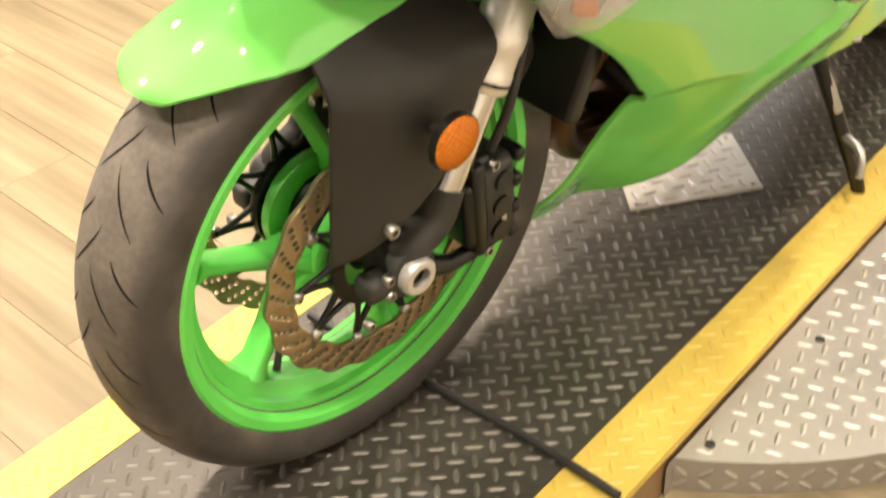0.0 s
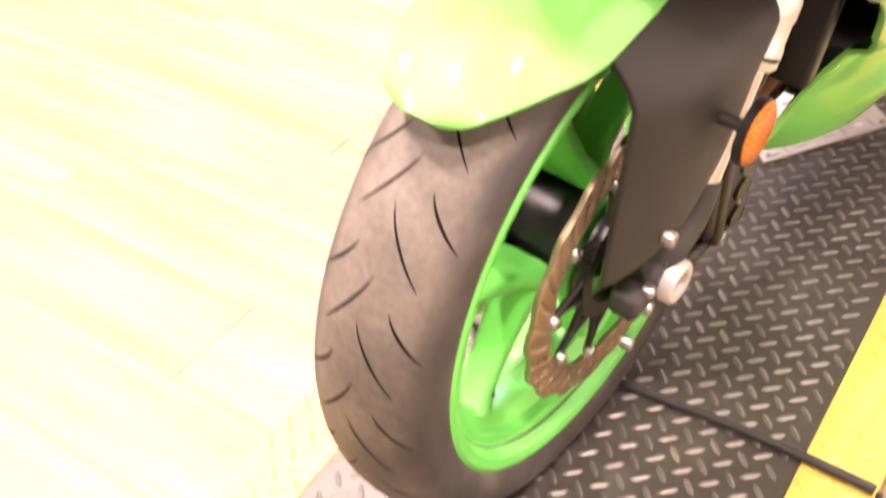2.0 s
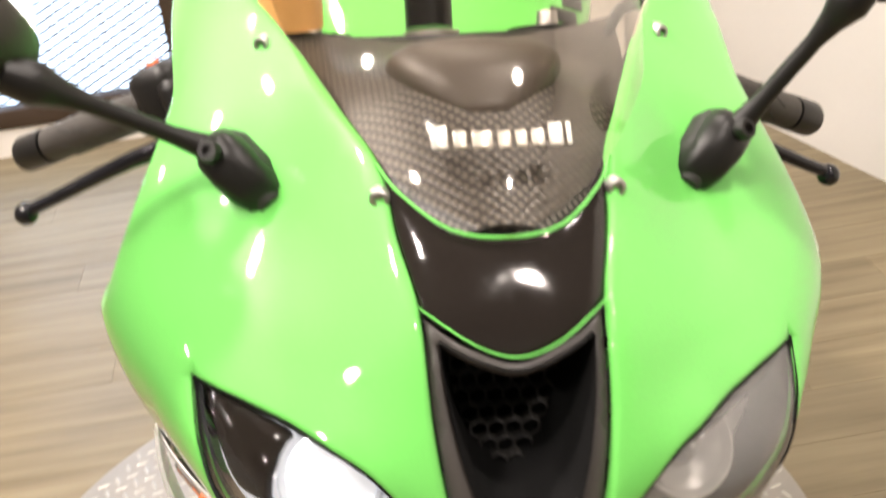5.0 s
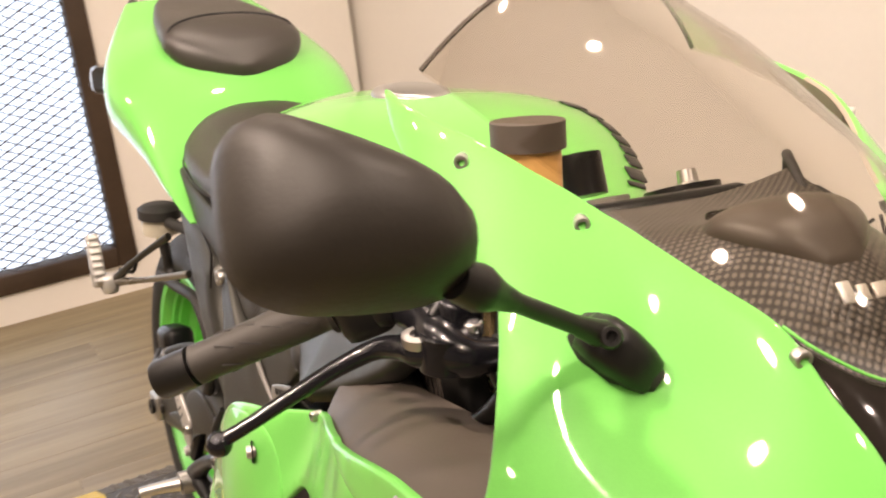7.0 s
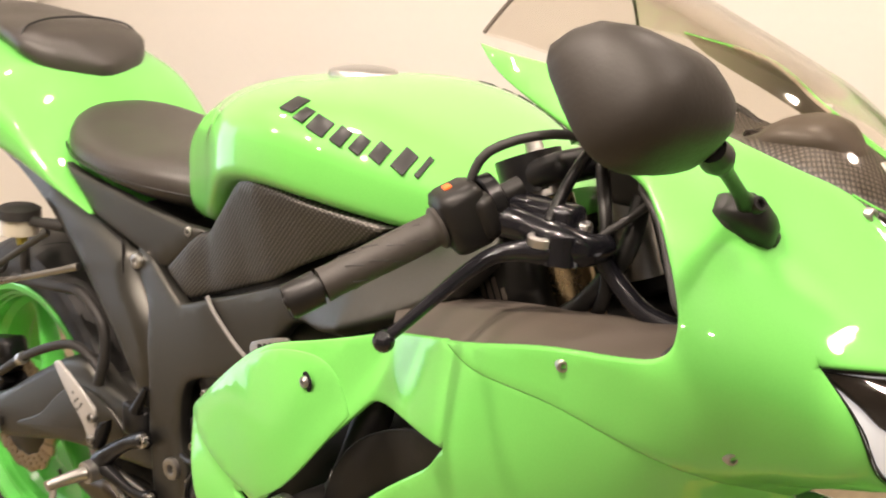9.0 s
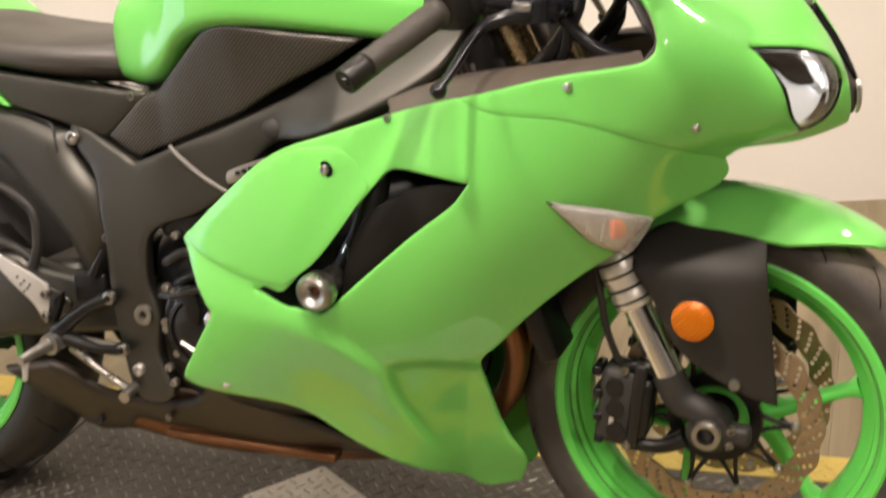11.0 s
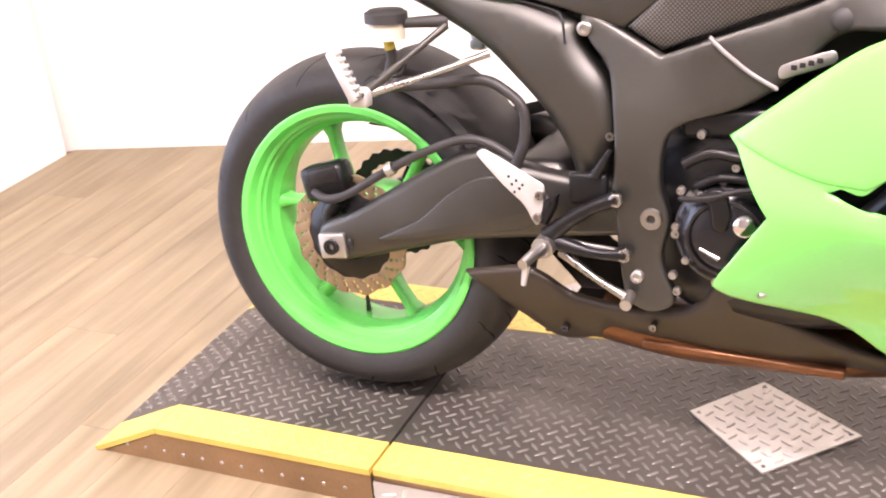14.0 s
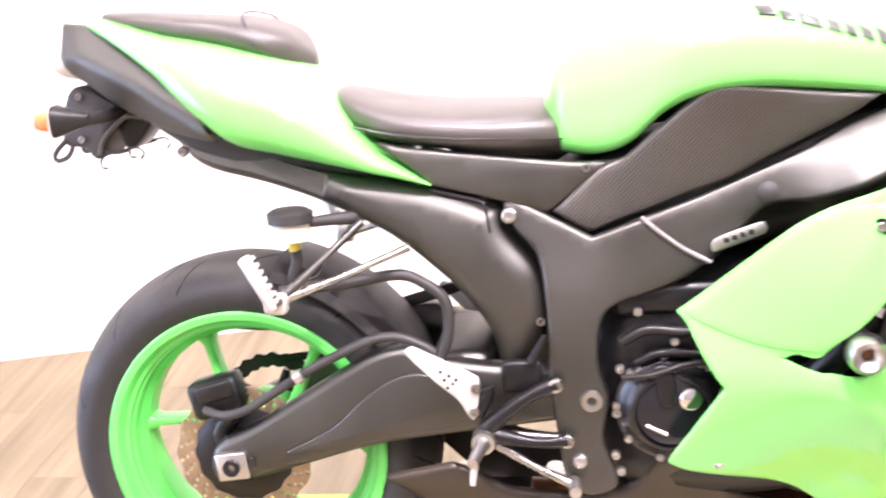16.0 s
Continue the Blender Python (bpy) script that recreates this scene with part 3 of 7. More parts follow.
def ramp_strip(y0, y1, drop):
    """The sheet of the rear ramp between two lines."""
    bm = bmesh.new()
    top = [(X0 - 0.001, 0.0 - drop), (RAMP, FLOOR + 0.006)]
    lo = [bm.verts.new((x, y, z - T)) for x, z in top for y in (y0, y1)]
    hi = [bm.verts.new((x, y, z)) for x, z in top for y in (y0, y1)]
    for q in ((lo[0], lo[1], lo[3], lo[2]), (hi[0], hi[1], hi[3], hi[2]), (lo[0], lo[1], hi[1], hi[0]), (lo[2], lo[3], hi[3], hi[2]), (lo[0], lo[2], hi[2], hi[0]), (lo[1], lo[3], hi[3], hi[1])):
        bm.faces.new(q)
    return bm


part("deck_plate", band(RIGHT_FRONT, LEFT_FRONT, -T, 0), DECK, stand, smooth=False)
part("deck_plate", strip(X0, SEAM - 0.003, Y_R, Y_L, -T, 0), DECK, stand, smooth=False)
part("ramp_plate", ramp_strip(Y_R, Y_L, 0.0), DECK, stand, smooth=False)
for o, run, y_in in ((-1, RIGHT_FRONT, Y_R), (1, LEFT_FRONT, Y_L)):
    part("yellow_stripe", band(aside(run, o * 0.001), aside(run, o * STRIPE), -T, 0.0008), YELLOW, stand, "worn yellow painted tread edge", smooth=False)
    y0, y1 = sorted((y_in + o * 0.001, y_in + o * STRIPE))
    part("yellow_stripe", strip(X0, SEAM - 0.003, y0, y1, -T, 0.0008), YELLOW, stand, "worn yellow painted tread edge", smooth=False)
    part("yellow_stripe", ramp_strip(y0, y1, -0.0008), YELLOW, stand, "worn yellow painted tread edge", smooth=False)
    part("side_skirt", band(aside(run, o * (STRIPE - 0.006)), aside(run, o * (STRIPE - 0.002)), FLOOR, -T - 0.001), SIDE, stand, smooth=False)
    y = y_in + o * (STRIPE - 0.004)
    loop = [(RAMP + 0.02, FLOOR), (SEAM - 0.003, FLOOR), (SEAM - 0.003, -T - 0.001), (X0, -T - 0.001)]
    part("side_skirt", slab(loop, y - 0.002, y + 0.002, 0, corners=True), SIDE, stand, smooth=False)


for x in np.arange(-0.41, 0.08, 0.042):
    part("rivet", lathe([(0.0, -0.0016), (0.0028, -0.0012), (0.0036, 0.0)], (x, Y_R - STRIPE + 0.002, -0.050), "y", 10), ALLOY, stand)


def tread(bm, x, y, z, turn, length=0.0265, width=0.0078, height=0.0018):
    """One raised lozenge of tread plate."""
    c, s = math.cos(turn), math.sin(turn)
    base = [bm.verts.new((x + c * a - s * b, y + s * a + c * b, z)) for a, b in
            ((-length / 2, 0), (-length / 4, -width / 2), (length / 4, -width / 2), (length / 2, 0), (length / 4, width / 2), (-length / 4, width / 2))]
    up = [bm.verts.new((x + c * a, y + s * a, z + height)) for a in (-length * 0.27, length * 0.27)]
    for f in ((0, 1, 6), (1, 2, 7, 6), (2, 3, 7), (3, 4, 7), (4, 5, 6, 7), (5, 0, 6)):
        bm.faces.new([(base + up)[i] for i in f])


def treads(inside_of, z, box, pitch=0.0225, tilt=45.0, z_of=None):
    """The raised pattern over a plate: lozenges turned by turns."""
    bm = bmesh.new()
    t0 = radians(tilt)
    c, s = math.cos(t0), math.sin(t0)
    mx, my = (box[0] + box[1]) / 2, (box[2] + box[3]) / 2
    k = int(max(box[1] - box[0], box[3] - box[2]) / pitch) + 2
    for i in range(-k, k):
        for j in range(-k, k):
            x, y = mx + pitch * (c * i - s * j), my + pitch * (s * i + c * j)
            if inside_of(x, y):
                tread(bm, x, y, z_of(x, y) if z_of else z, t0 + (math.pi / 2 if (i + j) % 2 else 0))
    return bm


def on_deck(x, y):
    lo, hi = (Y_R, Y_L) if x < SEAM else (edge_y(RIGHT_FRONT, x), edge_y(LEFT_FRONT, x))
    return X0 + 0.012 < x < X1 - 0.01 and lo + 0.009 < y < hi - 0.009 and abs(x - SEAM) > 0.014


def on_stripe(o, x, y):
    inner_y = (Y_R if o < 0 else Y_L) if x < SEAM else edge_y(RIGHT_FRONT if o < 0 else LEFT_FRONT, x)
    return X0 + 0.01 < x < X1 - 0.01 and 0.009 < o * (y - inner_y) < STRIPE - 0.009 and abs(x - SEAM) > 0.014


part("deck_treads", treads(on_deck, -0.0002, (X0, X1, Y_R, 0.33)), DECK_EDGE, stand, kind="stuff", smooth=False)
ramp_z = lambda x, y: FLOOR + 0.006 + (x - RAMP) / (X0 - RAMP) * (-FLOOR - 0.006)
part("ramp_treads", treads(lambda x, y: RAMP + 0.012 < x < X0 - 0.012 and Y_R + 0.009 < y < Y_L - 0.009, 0, (RAMP, X0, Y_R, Y_L), z_of=ramp_z), DECK_EDGE, stand, kind="stuff", smooth=False)
for o in (-1, 1):
    part("stripe_treads", treads(lambda x, y: on_stripe(o, x, y), 0.0006, (X0, X1, Y_R - STRIPE, 0.33 + STRIPE)), YELLOW, stand, kind="stuff", smooth=False)

# round wings on both sides
WING = -0.022
for o, run in ((-1, aside(RIGHT_FRONT, -STRIPE - 0.002)), (1, aside(LEFT_FRONT, STRIPE + 0.002))):
    yin = edge_y(run, DISC_C[0])
    a0 = math.asin(abs(yin - DISC_C[1]) / DISC_R)
    arc = [(DISC_C[0] + DISC_R * math.cos(a), DISC_C[1] + o * DISC_R * math.sin(a)) for a in np.linspace(a0, math.pi - a0, 40)]
    arc[0], arc[-1] = (arc[0][0], edge_y(run, arc[0][0])), (arc[-1][0], edge_y(run, arc[-1][0]))
    wing = part("wing_plate", poly_prism(arc, FLOOR, WING), PLATE, stand, "bare metal tread plate with a rounded rim", flat_angle=30)
    part("wing_treads", treads(lambda x, y: math.hypot(x - DISC_C[0], y - DISC_C[1]) < DISC_R - 0.016 and o * (y - edge_y(run, x)) > 0.012, WING - 0.0002,
                               (DISC_C[0] - 0.64, DISC_C[0] + 0.64, DISC_C[1] - 0.64, DISC_C[1] + 0.64), 0.026, 20.0), PLATE_EDGE, wing, kind="stuff", smooth=False)
    bm = bmesh.new()
    for k, a in enumerate(np.linspace(a0 + 0.02, math.pi - a0 - 0.02, 46)):
        for zz in (-0.062, -0.042):
            p = Vector((DISC_C[0] + (DISC_R + 0.0002) * math.cos(a), DISC_C[1] + o * (DISC_R + 0.0002) * math.sin(a), zz))
            side = Vector((-math.sin(a), o * math.cos(a), 0))
            own = bmesh.new()
            tread(own, 0, 0, 0, radians(40) if (k + (zz > -0.05)) % 2 else radians(-40), 0.024)
            m = Matrix.Translation(p) @ Matrix((side, Vector((0, 0, 1)), Vector((math.cos(a), o * math.sin(a), 0)))).transposed().to_4x4()
            bmesh.ops.transform(own, matrix=m, verts=own.verts)
            merge(bm, own)
    part("rim_treads", bm, PLATE_EDGE, wing, kind="stuff", smooth=False)
    for bx, by in ((0.50, 0.43), (0.91, 0.375), (1.165, 0.372), (0.30, 0.40), (0.74, 0.56), (0.68, 0.40)):
        bolt((bx, DISC_C[1] + o * (by - 0.02), WING), (0, 0, 1), 0.0065, wing, MATT, 0.002)

# the loose square plate on the deck
square = thing("square_plate", "loose square bare metal plate lying on the black deck", "metal plate")
corners = [(0.574, 0.026), (0.678, 0.148), (0.856, 0.030), (0.722, -0.112)]
cx, cy = sum(p[0] for p in corners) / 4, sum(p[1] for p in corners) / 4
part("sheet", poly_prism(corners, 0.0012, 0.0045), SHEET, square, smooth=False)
part("sheet_treads", treads(lambda x, y: bool(inside(np.array([(cx + 0.92 * (a - cx), cy + 0.92 * (b - cy)) for a, b in corners]), np.array([[x, y]]))[0]), 0.0044, (0.55, 0.88, -0.12, 0.16), 0.024, 60), PLATE_EDGE, square, kind="stuff", smooth=False)
for a, b in corners:
    bolt((cx + 0.88 * (a - cx), cy + 0.88 * (b - cy), 0.0045), (0, 0, 1), 0.0042, square, ZINC, 0.0015)

# the rod across the deck and its bracket
rod_thing = thing("restraint_rod", "thin black steel rod lying across the deck to an edge bracket", "steel rod")
part("bar", tube([(1.326, 0.356, 0.010), (1.322, 0.21, 0.0085), (1.332, 0.035, 0.0085), (1.337, -0.15, 0.0085)], 0.0056, 10, 4), MATT, rod_thing)
part("bracket", rbox((1.330, 0.362, -0.014), (0.006, 0.007, 0.054), 0.0015), MATT, rod_thing)

handle = thing("tool_handle", "red plastic tool handle lying on the floor", "handle")
part("grip", tube([(0.1775, -0.330, FLOOR + 0.009), (0.183, -0.352, FLOOR + 0.010), (0.192, -0.390, FLOOR + 0.009), (0.199, -0.42, FLOOR + 0.008)], [0.0085, 0.010, 0.009, 0.008], 12, 4), mat("red_handle_plastic", (0.62, 0.03, 0.015), 0.35, 0, 0.08, 12, 200), handle)


# ---- the motorcycle: all its parts in the frame of the upright machine, rear axle over x = 0 ----
LEAN = 6.81
bike = thing("motorcycle", "lime green and black sport motorcycle leaning on its side stand", "motorcycle", m=pose(0, 0, 0.003, -LEAN, 0, 0))

# steering: the front end is turned a little to its right
RAKE = radians(24.5)
AX, AZ = 1.418, 0.292
head = Vector((1.14, 0, 0.87))
STEER = Matrix.Translation(head) @ Matrix.Rotation(radians(-3.0), 4, Vector((-math.sin(RAKE), 0, math.cos(RAKE)))) @ Matrix.Translation(-head)


def tyre_profile(R, half, rim):
    """Outer line of a tyre from bead to bead, as (radius, side)."""
    out = []
    for a in np.linspace(-1.0, 1.0, 25):
        t = a * math.pi / 2
        out.append((R - 0.92 * half * (1 - math.cos(t)) * 0.62, half * math.sin(t)))
    low = out[0][0]
    side = [(rim + (low - rim) * f, -half * (0.80 + 0.20 * math.sin(math.pi / 2 * f) ** 0.8)) for f in (0.0, 0.2, 0.45, 0.75)]
    return side + out + [(r, -h) for r, h in reversed(side)]


def wheel(name, cx, cz, R, half, rim, rim_half, spokes, turn, xf, hub_r, valve, rubber):
    w = part(name, rod((cx, -hub_r[1] * 0.9, cz), (cx, hub_r[1] * 0.9, cz), hub_r[0] * 0.42, 24), ENGINE, bike, "front wheel" if cx > 1 else "rear wheel", xf=xf)
    prof = tyre_profile(R, half, rim)
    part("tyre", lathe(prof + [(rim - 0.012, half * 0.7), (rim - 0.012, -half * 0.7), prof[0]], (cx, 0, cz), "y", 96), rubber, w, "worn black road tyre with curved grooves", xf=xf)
    # rim barrel with rolled edges and a deep well
    h = rim_half
    line = [(rim + 0.006, -h), (rim + 0.008, -h - 0.004), (rim + 0.004, -h - 0.006), (rim - 0.006, -h - 0.004), (rim - 0.010, -h + 0.004), (rim - 0.013, -h + 0.012), (rim - 0.019, -h + 0.014), (rim - 0.020, -h + 0.024), (rim - 0.024, -h + 0.026),
            (rim - 0.026, -h * 0.45), (rim - 0.036, -h * 0.3), (rim - 0.038, 0)]
    inner = line + [(r, -s) for r, s in reversed(line[:-1])]
    outer = [(rim + 0.001, h - 0.004), (rim - 0.004, h * 0.6), (rim - 0.026, h * 0.3), (rim - 0.026, -h * 0.3), (rim - 0.004, -h * 0.6), (rim + 0.001, -h + 0.004), line[0]]
    part("rim", lathe(inner + outer, (cx, 0, cz), "y", 96), GREEN_WHEEL, w, "lime green painted rim", xf=xf, flat_angle=30)
    # hub barrel
    hr, hw = hub_r
    if cx > 1:
        # two green flanges on a black barrel
        for s in (1, -1):
            part("hub", lathe([(hr * 0.54, s * hw), (hr * 1.00, s * hw), (hr * 1.09, s * hw * 0.9), (hr * 1.09, s * hw * 0.66), (hr * 0.96, s * hw * 0.58), (hr * 0.54, s * hw * 0.58), (hr * 0.54, s * hw)], (cx, 0, cz), "y", 40), GREEN_WHEEL, w, "green hub flange", xf=xf)
        part("barrel", rod((cx, -hw * 0.8, cz), (cx, hw * 0.8, cz), hr * 0.57, 32), ENGINE, w, "black hub barrel", xf=xf)
    else:
        part("hub", lathe([(hr * 0.74, -hw), (hr * 0.94, -hw), (hr, -hw * 0.86), (hr * 0.96, -hw * 0.4), (hr * 0.96, hw * 0.4), (hr, hw * 0.86), (hr * 0.94, hw), (hr * 0.74, hw), (hr * 0.74, -hw)], (cx, 0, cz), "y", 40), GREEN_WHEEL, w, xf=xf)
    part("bearing", lathe([(0.0, -hw * 0.55), (hr * 0.745, -hw * 0.55), (hr * 0.745, hw * 0.55), (0.0, hw * 0.55)], (cx, 0, cz), "y", 32), ENGINE, w, xf=xf)
    for k in range(spokes):
        # straight spokes in pairs, each pair springing from one place on the hub
        a = radians(turn + 360 / spokes * k)
        b = a + radians(27 if k % 2 else -27)
        r0 = hr * (0.98 if cx > 1 else 0.94)
        root, tip = r0 * Vector((math.cos(b), 0, math.sin(b))), (rim - 0.036) * Vector((math.cos(a), 0, math.sin(a)))
        d = (tip - root).normalized()
        s = Vector((-d.z, 0, d.x))
        bm, loops = bmesh.new(), []
        for f, wy, ws in ((0.0, 0.036, 0.013) if cx > 1 else (0.0, 0.026, 0.019), (0.2, 0.022, 0.0098), (0.6, 0.018, 0.0072), (0.88, 0.018, 0.0078), (1.0, 0.024, 0.0145)):
            p = Vector((cx, 0, cz)) + root.lerp(tip, f)
            loops.append([p + Vector((0, wy * math.copysign(abs(math.cos(q)) ** 0.5, math.cos(q)), 0)) + s * ws * math.copysign(abs(math.sin(q)) ** 0.5, math.sin(q)) for q in (2 * math.pi * i / 14 for i in range(14))])
        rings(bm, loops)
        part("spoke", bm, GREEN_WHEEL, w, xf=xf)
    a = radians(valve)
    p = Vector((cx, 0, cz)) + Vector((math.cos(a), 0, math.sin(a))) * (rim - 0.038)
    part("valve", rod(p, p - Vector((math.cos(a) * 0.035, 0.012, math.sin(a) * 0.035)), 0.005, 10, None, 0.0035), MATT, w, xf=xf)
    return w


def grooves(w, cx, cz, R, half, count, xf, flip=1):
    """Curved grooves over the tread: strips just proud of the rubber, with the grooves' shade put into their dark
    colour.
    """
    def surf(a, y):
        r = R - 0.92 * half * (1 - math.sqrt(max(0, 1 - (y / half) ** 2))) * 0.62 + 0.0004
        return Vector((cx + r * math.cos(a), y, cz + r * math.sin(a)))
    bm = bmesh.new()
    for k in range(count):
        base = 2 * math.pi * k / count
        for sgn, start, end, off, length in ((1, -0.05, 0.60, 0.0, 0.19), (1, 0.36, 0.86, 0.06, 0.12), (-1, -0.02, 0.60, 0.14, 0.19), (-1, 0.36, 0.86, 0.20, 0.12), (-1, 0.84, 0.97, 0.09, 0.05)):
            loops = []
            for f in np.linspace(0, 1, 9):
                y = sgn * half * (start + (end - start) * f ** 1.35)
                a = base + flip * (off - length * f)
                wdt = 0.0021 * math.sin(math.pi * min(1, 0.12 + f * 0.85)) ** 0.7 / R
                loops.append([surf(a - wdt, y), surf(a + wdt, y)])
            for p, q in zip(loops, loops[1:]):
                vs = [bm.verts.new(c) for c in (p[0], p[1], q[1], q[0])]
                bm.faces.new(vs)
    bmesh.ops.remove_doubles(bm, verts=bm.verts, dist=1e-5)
    part("tread_pattern", bm, DARK_RECESS, w, kind="stuff", smooth=False, xf=xf)


def petal_disc(name, cx, cz, y, R, r_in, petals, xf, parent, holes=3, thick=0.005, material=None):
    """A wavy drilled brake disc."""
    n = petals * 6
    ring = lambda rad, amp: [(cx + q * math.cos(a), cz + q * math.sin(a)) for a, q in ((2 * math.pi * k / n, rad + amp * math.cos(2 * math.pi * k * petals / n)) for k in range(n))]
    outer, inner = ring(R - 0.0022, 0.0024), ring(r_in, 0.0018)
    cut = [inner]
    for k in range(petals * 2):
        for j in range(holes):
            a = 2 * math.pi * (k + 0.25 * j) / (petals * 2)
            q = r_in + (R - r_in) * (0.22 + 0.56 * j / max(1, holes - 1))
            c = (cx + q * math.cos(a), cz + q * math.sin(a))
            cut.append([(c[0] + 0.0036 * math.cos(t), c[1] + 0.0036 * math.sin(t)) for t in (2 * math.pi * i / 6 for i in range(6))])
    bm = panel(outer, lambda u, z: np.stack([u, 0 * u + y + math.copysign(thick / 2, y), z], 1), 0.0004, thick, 0.02, cut, n=2, outward=(cx, 0, cz))
    return part(name, bm, material or DISC, parent, "petal-shaped drilled steel brake disc" if material is None else "dark toothed chain sprocket", xf=xf)


axle_way = STEER.to_3x3() @ Vector((0, 1, 0))
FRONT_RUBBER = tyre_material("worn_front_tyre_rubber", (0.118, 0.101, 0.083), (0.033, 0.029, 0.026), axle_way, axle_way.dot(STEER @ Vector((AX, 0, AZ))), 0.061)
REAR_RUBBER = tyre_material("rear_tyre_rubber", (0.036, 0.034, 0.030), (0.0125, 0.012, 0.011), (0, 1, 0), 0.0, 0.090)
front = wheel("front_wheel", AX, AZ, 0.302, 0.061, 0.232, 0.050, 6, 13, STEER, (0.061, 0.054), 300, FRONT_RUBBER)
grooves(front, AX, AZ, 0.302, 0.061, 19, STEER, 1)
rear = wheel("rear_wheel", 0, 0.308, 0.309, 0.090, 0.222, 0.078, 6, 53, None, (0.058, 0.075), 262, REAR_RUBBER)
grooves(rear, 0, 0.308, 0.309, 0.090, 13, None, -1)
for side in (1, -1):
    d = petal_disc("front_brake_disc", AX, AZ, side * 0.068, 0.152, 0.117, 18, STEER, bike, 4)
    bm = bmesh.new()
    for k in range(10):
        a = 2 * math.pi * k / 10
        u, v = Vector((math.cos(a), 0, math.sin(a))), Vector((-math.sin(a), 0, math.cos(a)))
        c = Vector((AX, side * 0.066, AZ))
        for o in (0.012, -0.012):
            part("carrier_arm", tube([c + u * 0.062 + v * o, c + u * 0.085 + v * o * 0.4, c + u * 0.112], [0.0045, 0.0032, 0.0036], 8, 3), ENGINE, d, xf=STEER)
    lathe([(0.050, -0.006), (0.066, -0.006), (0.068, 0), (0.066, 0.006), (0.050, 0.006), (0.050, -0.006)], (AX, side * 0.064, AZ), "y", 40, bm)
    part("disc_carrier", bm, ENGINE, d, "black alloy disc carrier", xf=STEER)
    for k in range(10):
        a = 2 * math.pi * k / 10
        bm = lathe([(0, 0.0035), (0.005, 0.0035), (0.0072, 0.0015), (0.0072, -0.004)], (0, 0, 0), "z", 12)
        m = STEER @ Matrix.Translation((AX + 0.112 * math.cos(a), side * 0.071, AZ + 0.112 * math.sin(a))) @ Vector((0, side, 0)).to_track_quat("Z", "Y").to_matrix().to_4x4()
        part("disc_button", bm, ZINC, d, xf=m)
d = petal_disc("rear_brake_disc", 0, 0.308, -0.092, 0.112, 0.080, 14, None, bike, 3)
part("disc_carrier", lathe([(0.045, -0.098), (0.08, -0.094), (0.084, -0.090), (0.06, -0.086), (0.045, -0.088), (0.045, -0.098)], (0, 0, 0.308), "y", 36), ENGINE, d)

# ---- fairing skin: distance from an upright line at x = 1.0, as a smooth field over angle and height ----
CTRL = np.array([(1.586, .0, .716), (1.566, .059, .767), (1.517, .048, .871), (1.521, 0, .86), (1.467, .194, .828), (1.442, .072, .934), (1.462, 0, .93), (1.295, .142, .99),
                 (1.437, .148, .702), (1.51, .089, .713), (1.405, .214, .733), (1.26, .265, .789), (1.01, .23, .747), (.934, .269, .679), (1.13, .272, .664)])
CTRL = np.concatenate([CTRL, np.array([(1.226, .254, .641), (.671, .226, .565), (.809, .268, .504), (.9, .274, .465), (.969, .225, .387), (.663, .244, .349), (1.241, .092, .254),
                                       (1.350, .177, .937), (1.389, .143, .905), (1.10, .05, .16), (.80, .20, .30), (1.2, .14, .40), (.95, .17, .25), (1.35, .266, .822), (1.35, .254, .765)])])
SU = 0.0070


def _ker(a, b):
    d = np.linalg.norm(a[:, None] - b[None], axis=2)
    return d**2 * np.log(d + 1e-9)


_th, _rho = np.degrees(np.arctan2(CTRL[:, 1], CTRL[:, 0] - 1.0)), np.hypot(CTRL[:, 0] - 1.0, CTRL[:, 1])
_both = np.concatenate([np.stack([_th * SU, CTRL[:, 2]], 1), np.stack([-_th * SU, CTRL[:, 2]], 1)[_th > 1e-6]])
_rr = np.concatenate([_rho, _rho[_th > 1e-6]])
_n = len(_both)
_A = np.zeros((_n + 3, _n + 3))
_A[:_n, :_n] = _ker(_both, _both) + 2e-4 * np.eye(_n)
_A[:_n, _n], _A[:_n, _n + 1:] = 1, _both
_A[_n:, :_n] = _A[:_n, _n:].T
_W = np.linalg.solve(_A, np.r_[_rr, 0, 0, 0])


FOLD = np.array([(96, .386), (109.3, .468), (117, .486), (125, .503), (131.2, .519), (139.3, .538), (145.1, .563)])
LOWER = np.array([(96, .377), (105.4, .436), (118.2, .458), (134.7, .462), (146, .466)])
RIDGE = np.array([(.126, 65), (.21, 86.5), (.281, 94), (.335, 97.3), (.386, 96)])


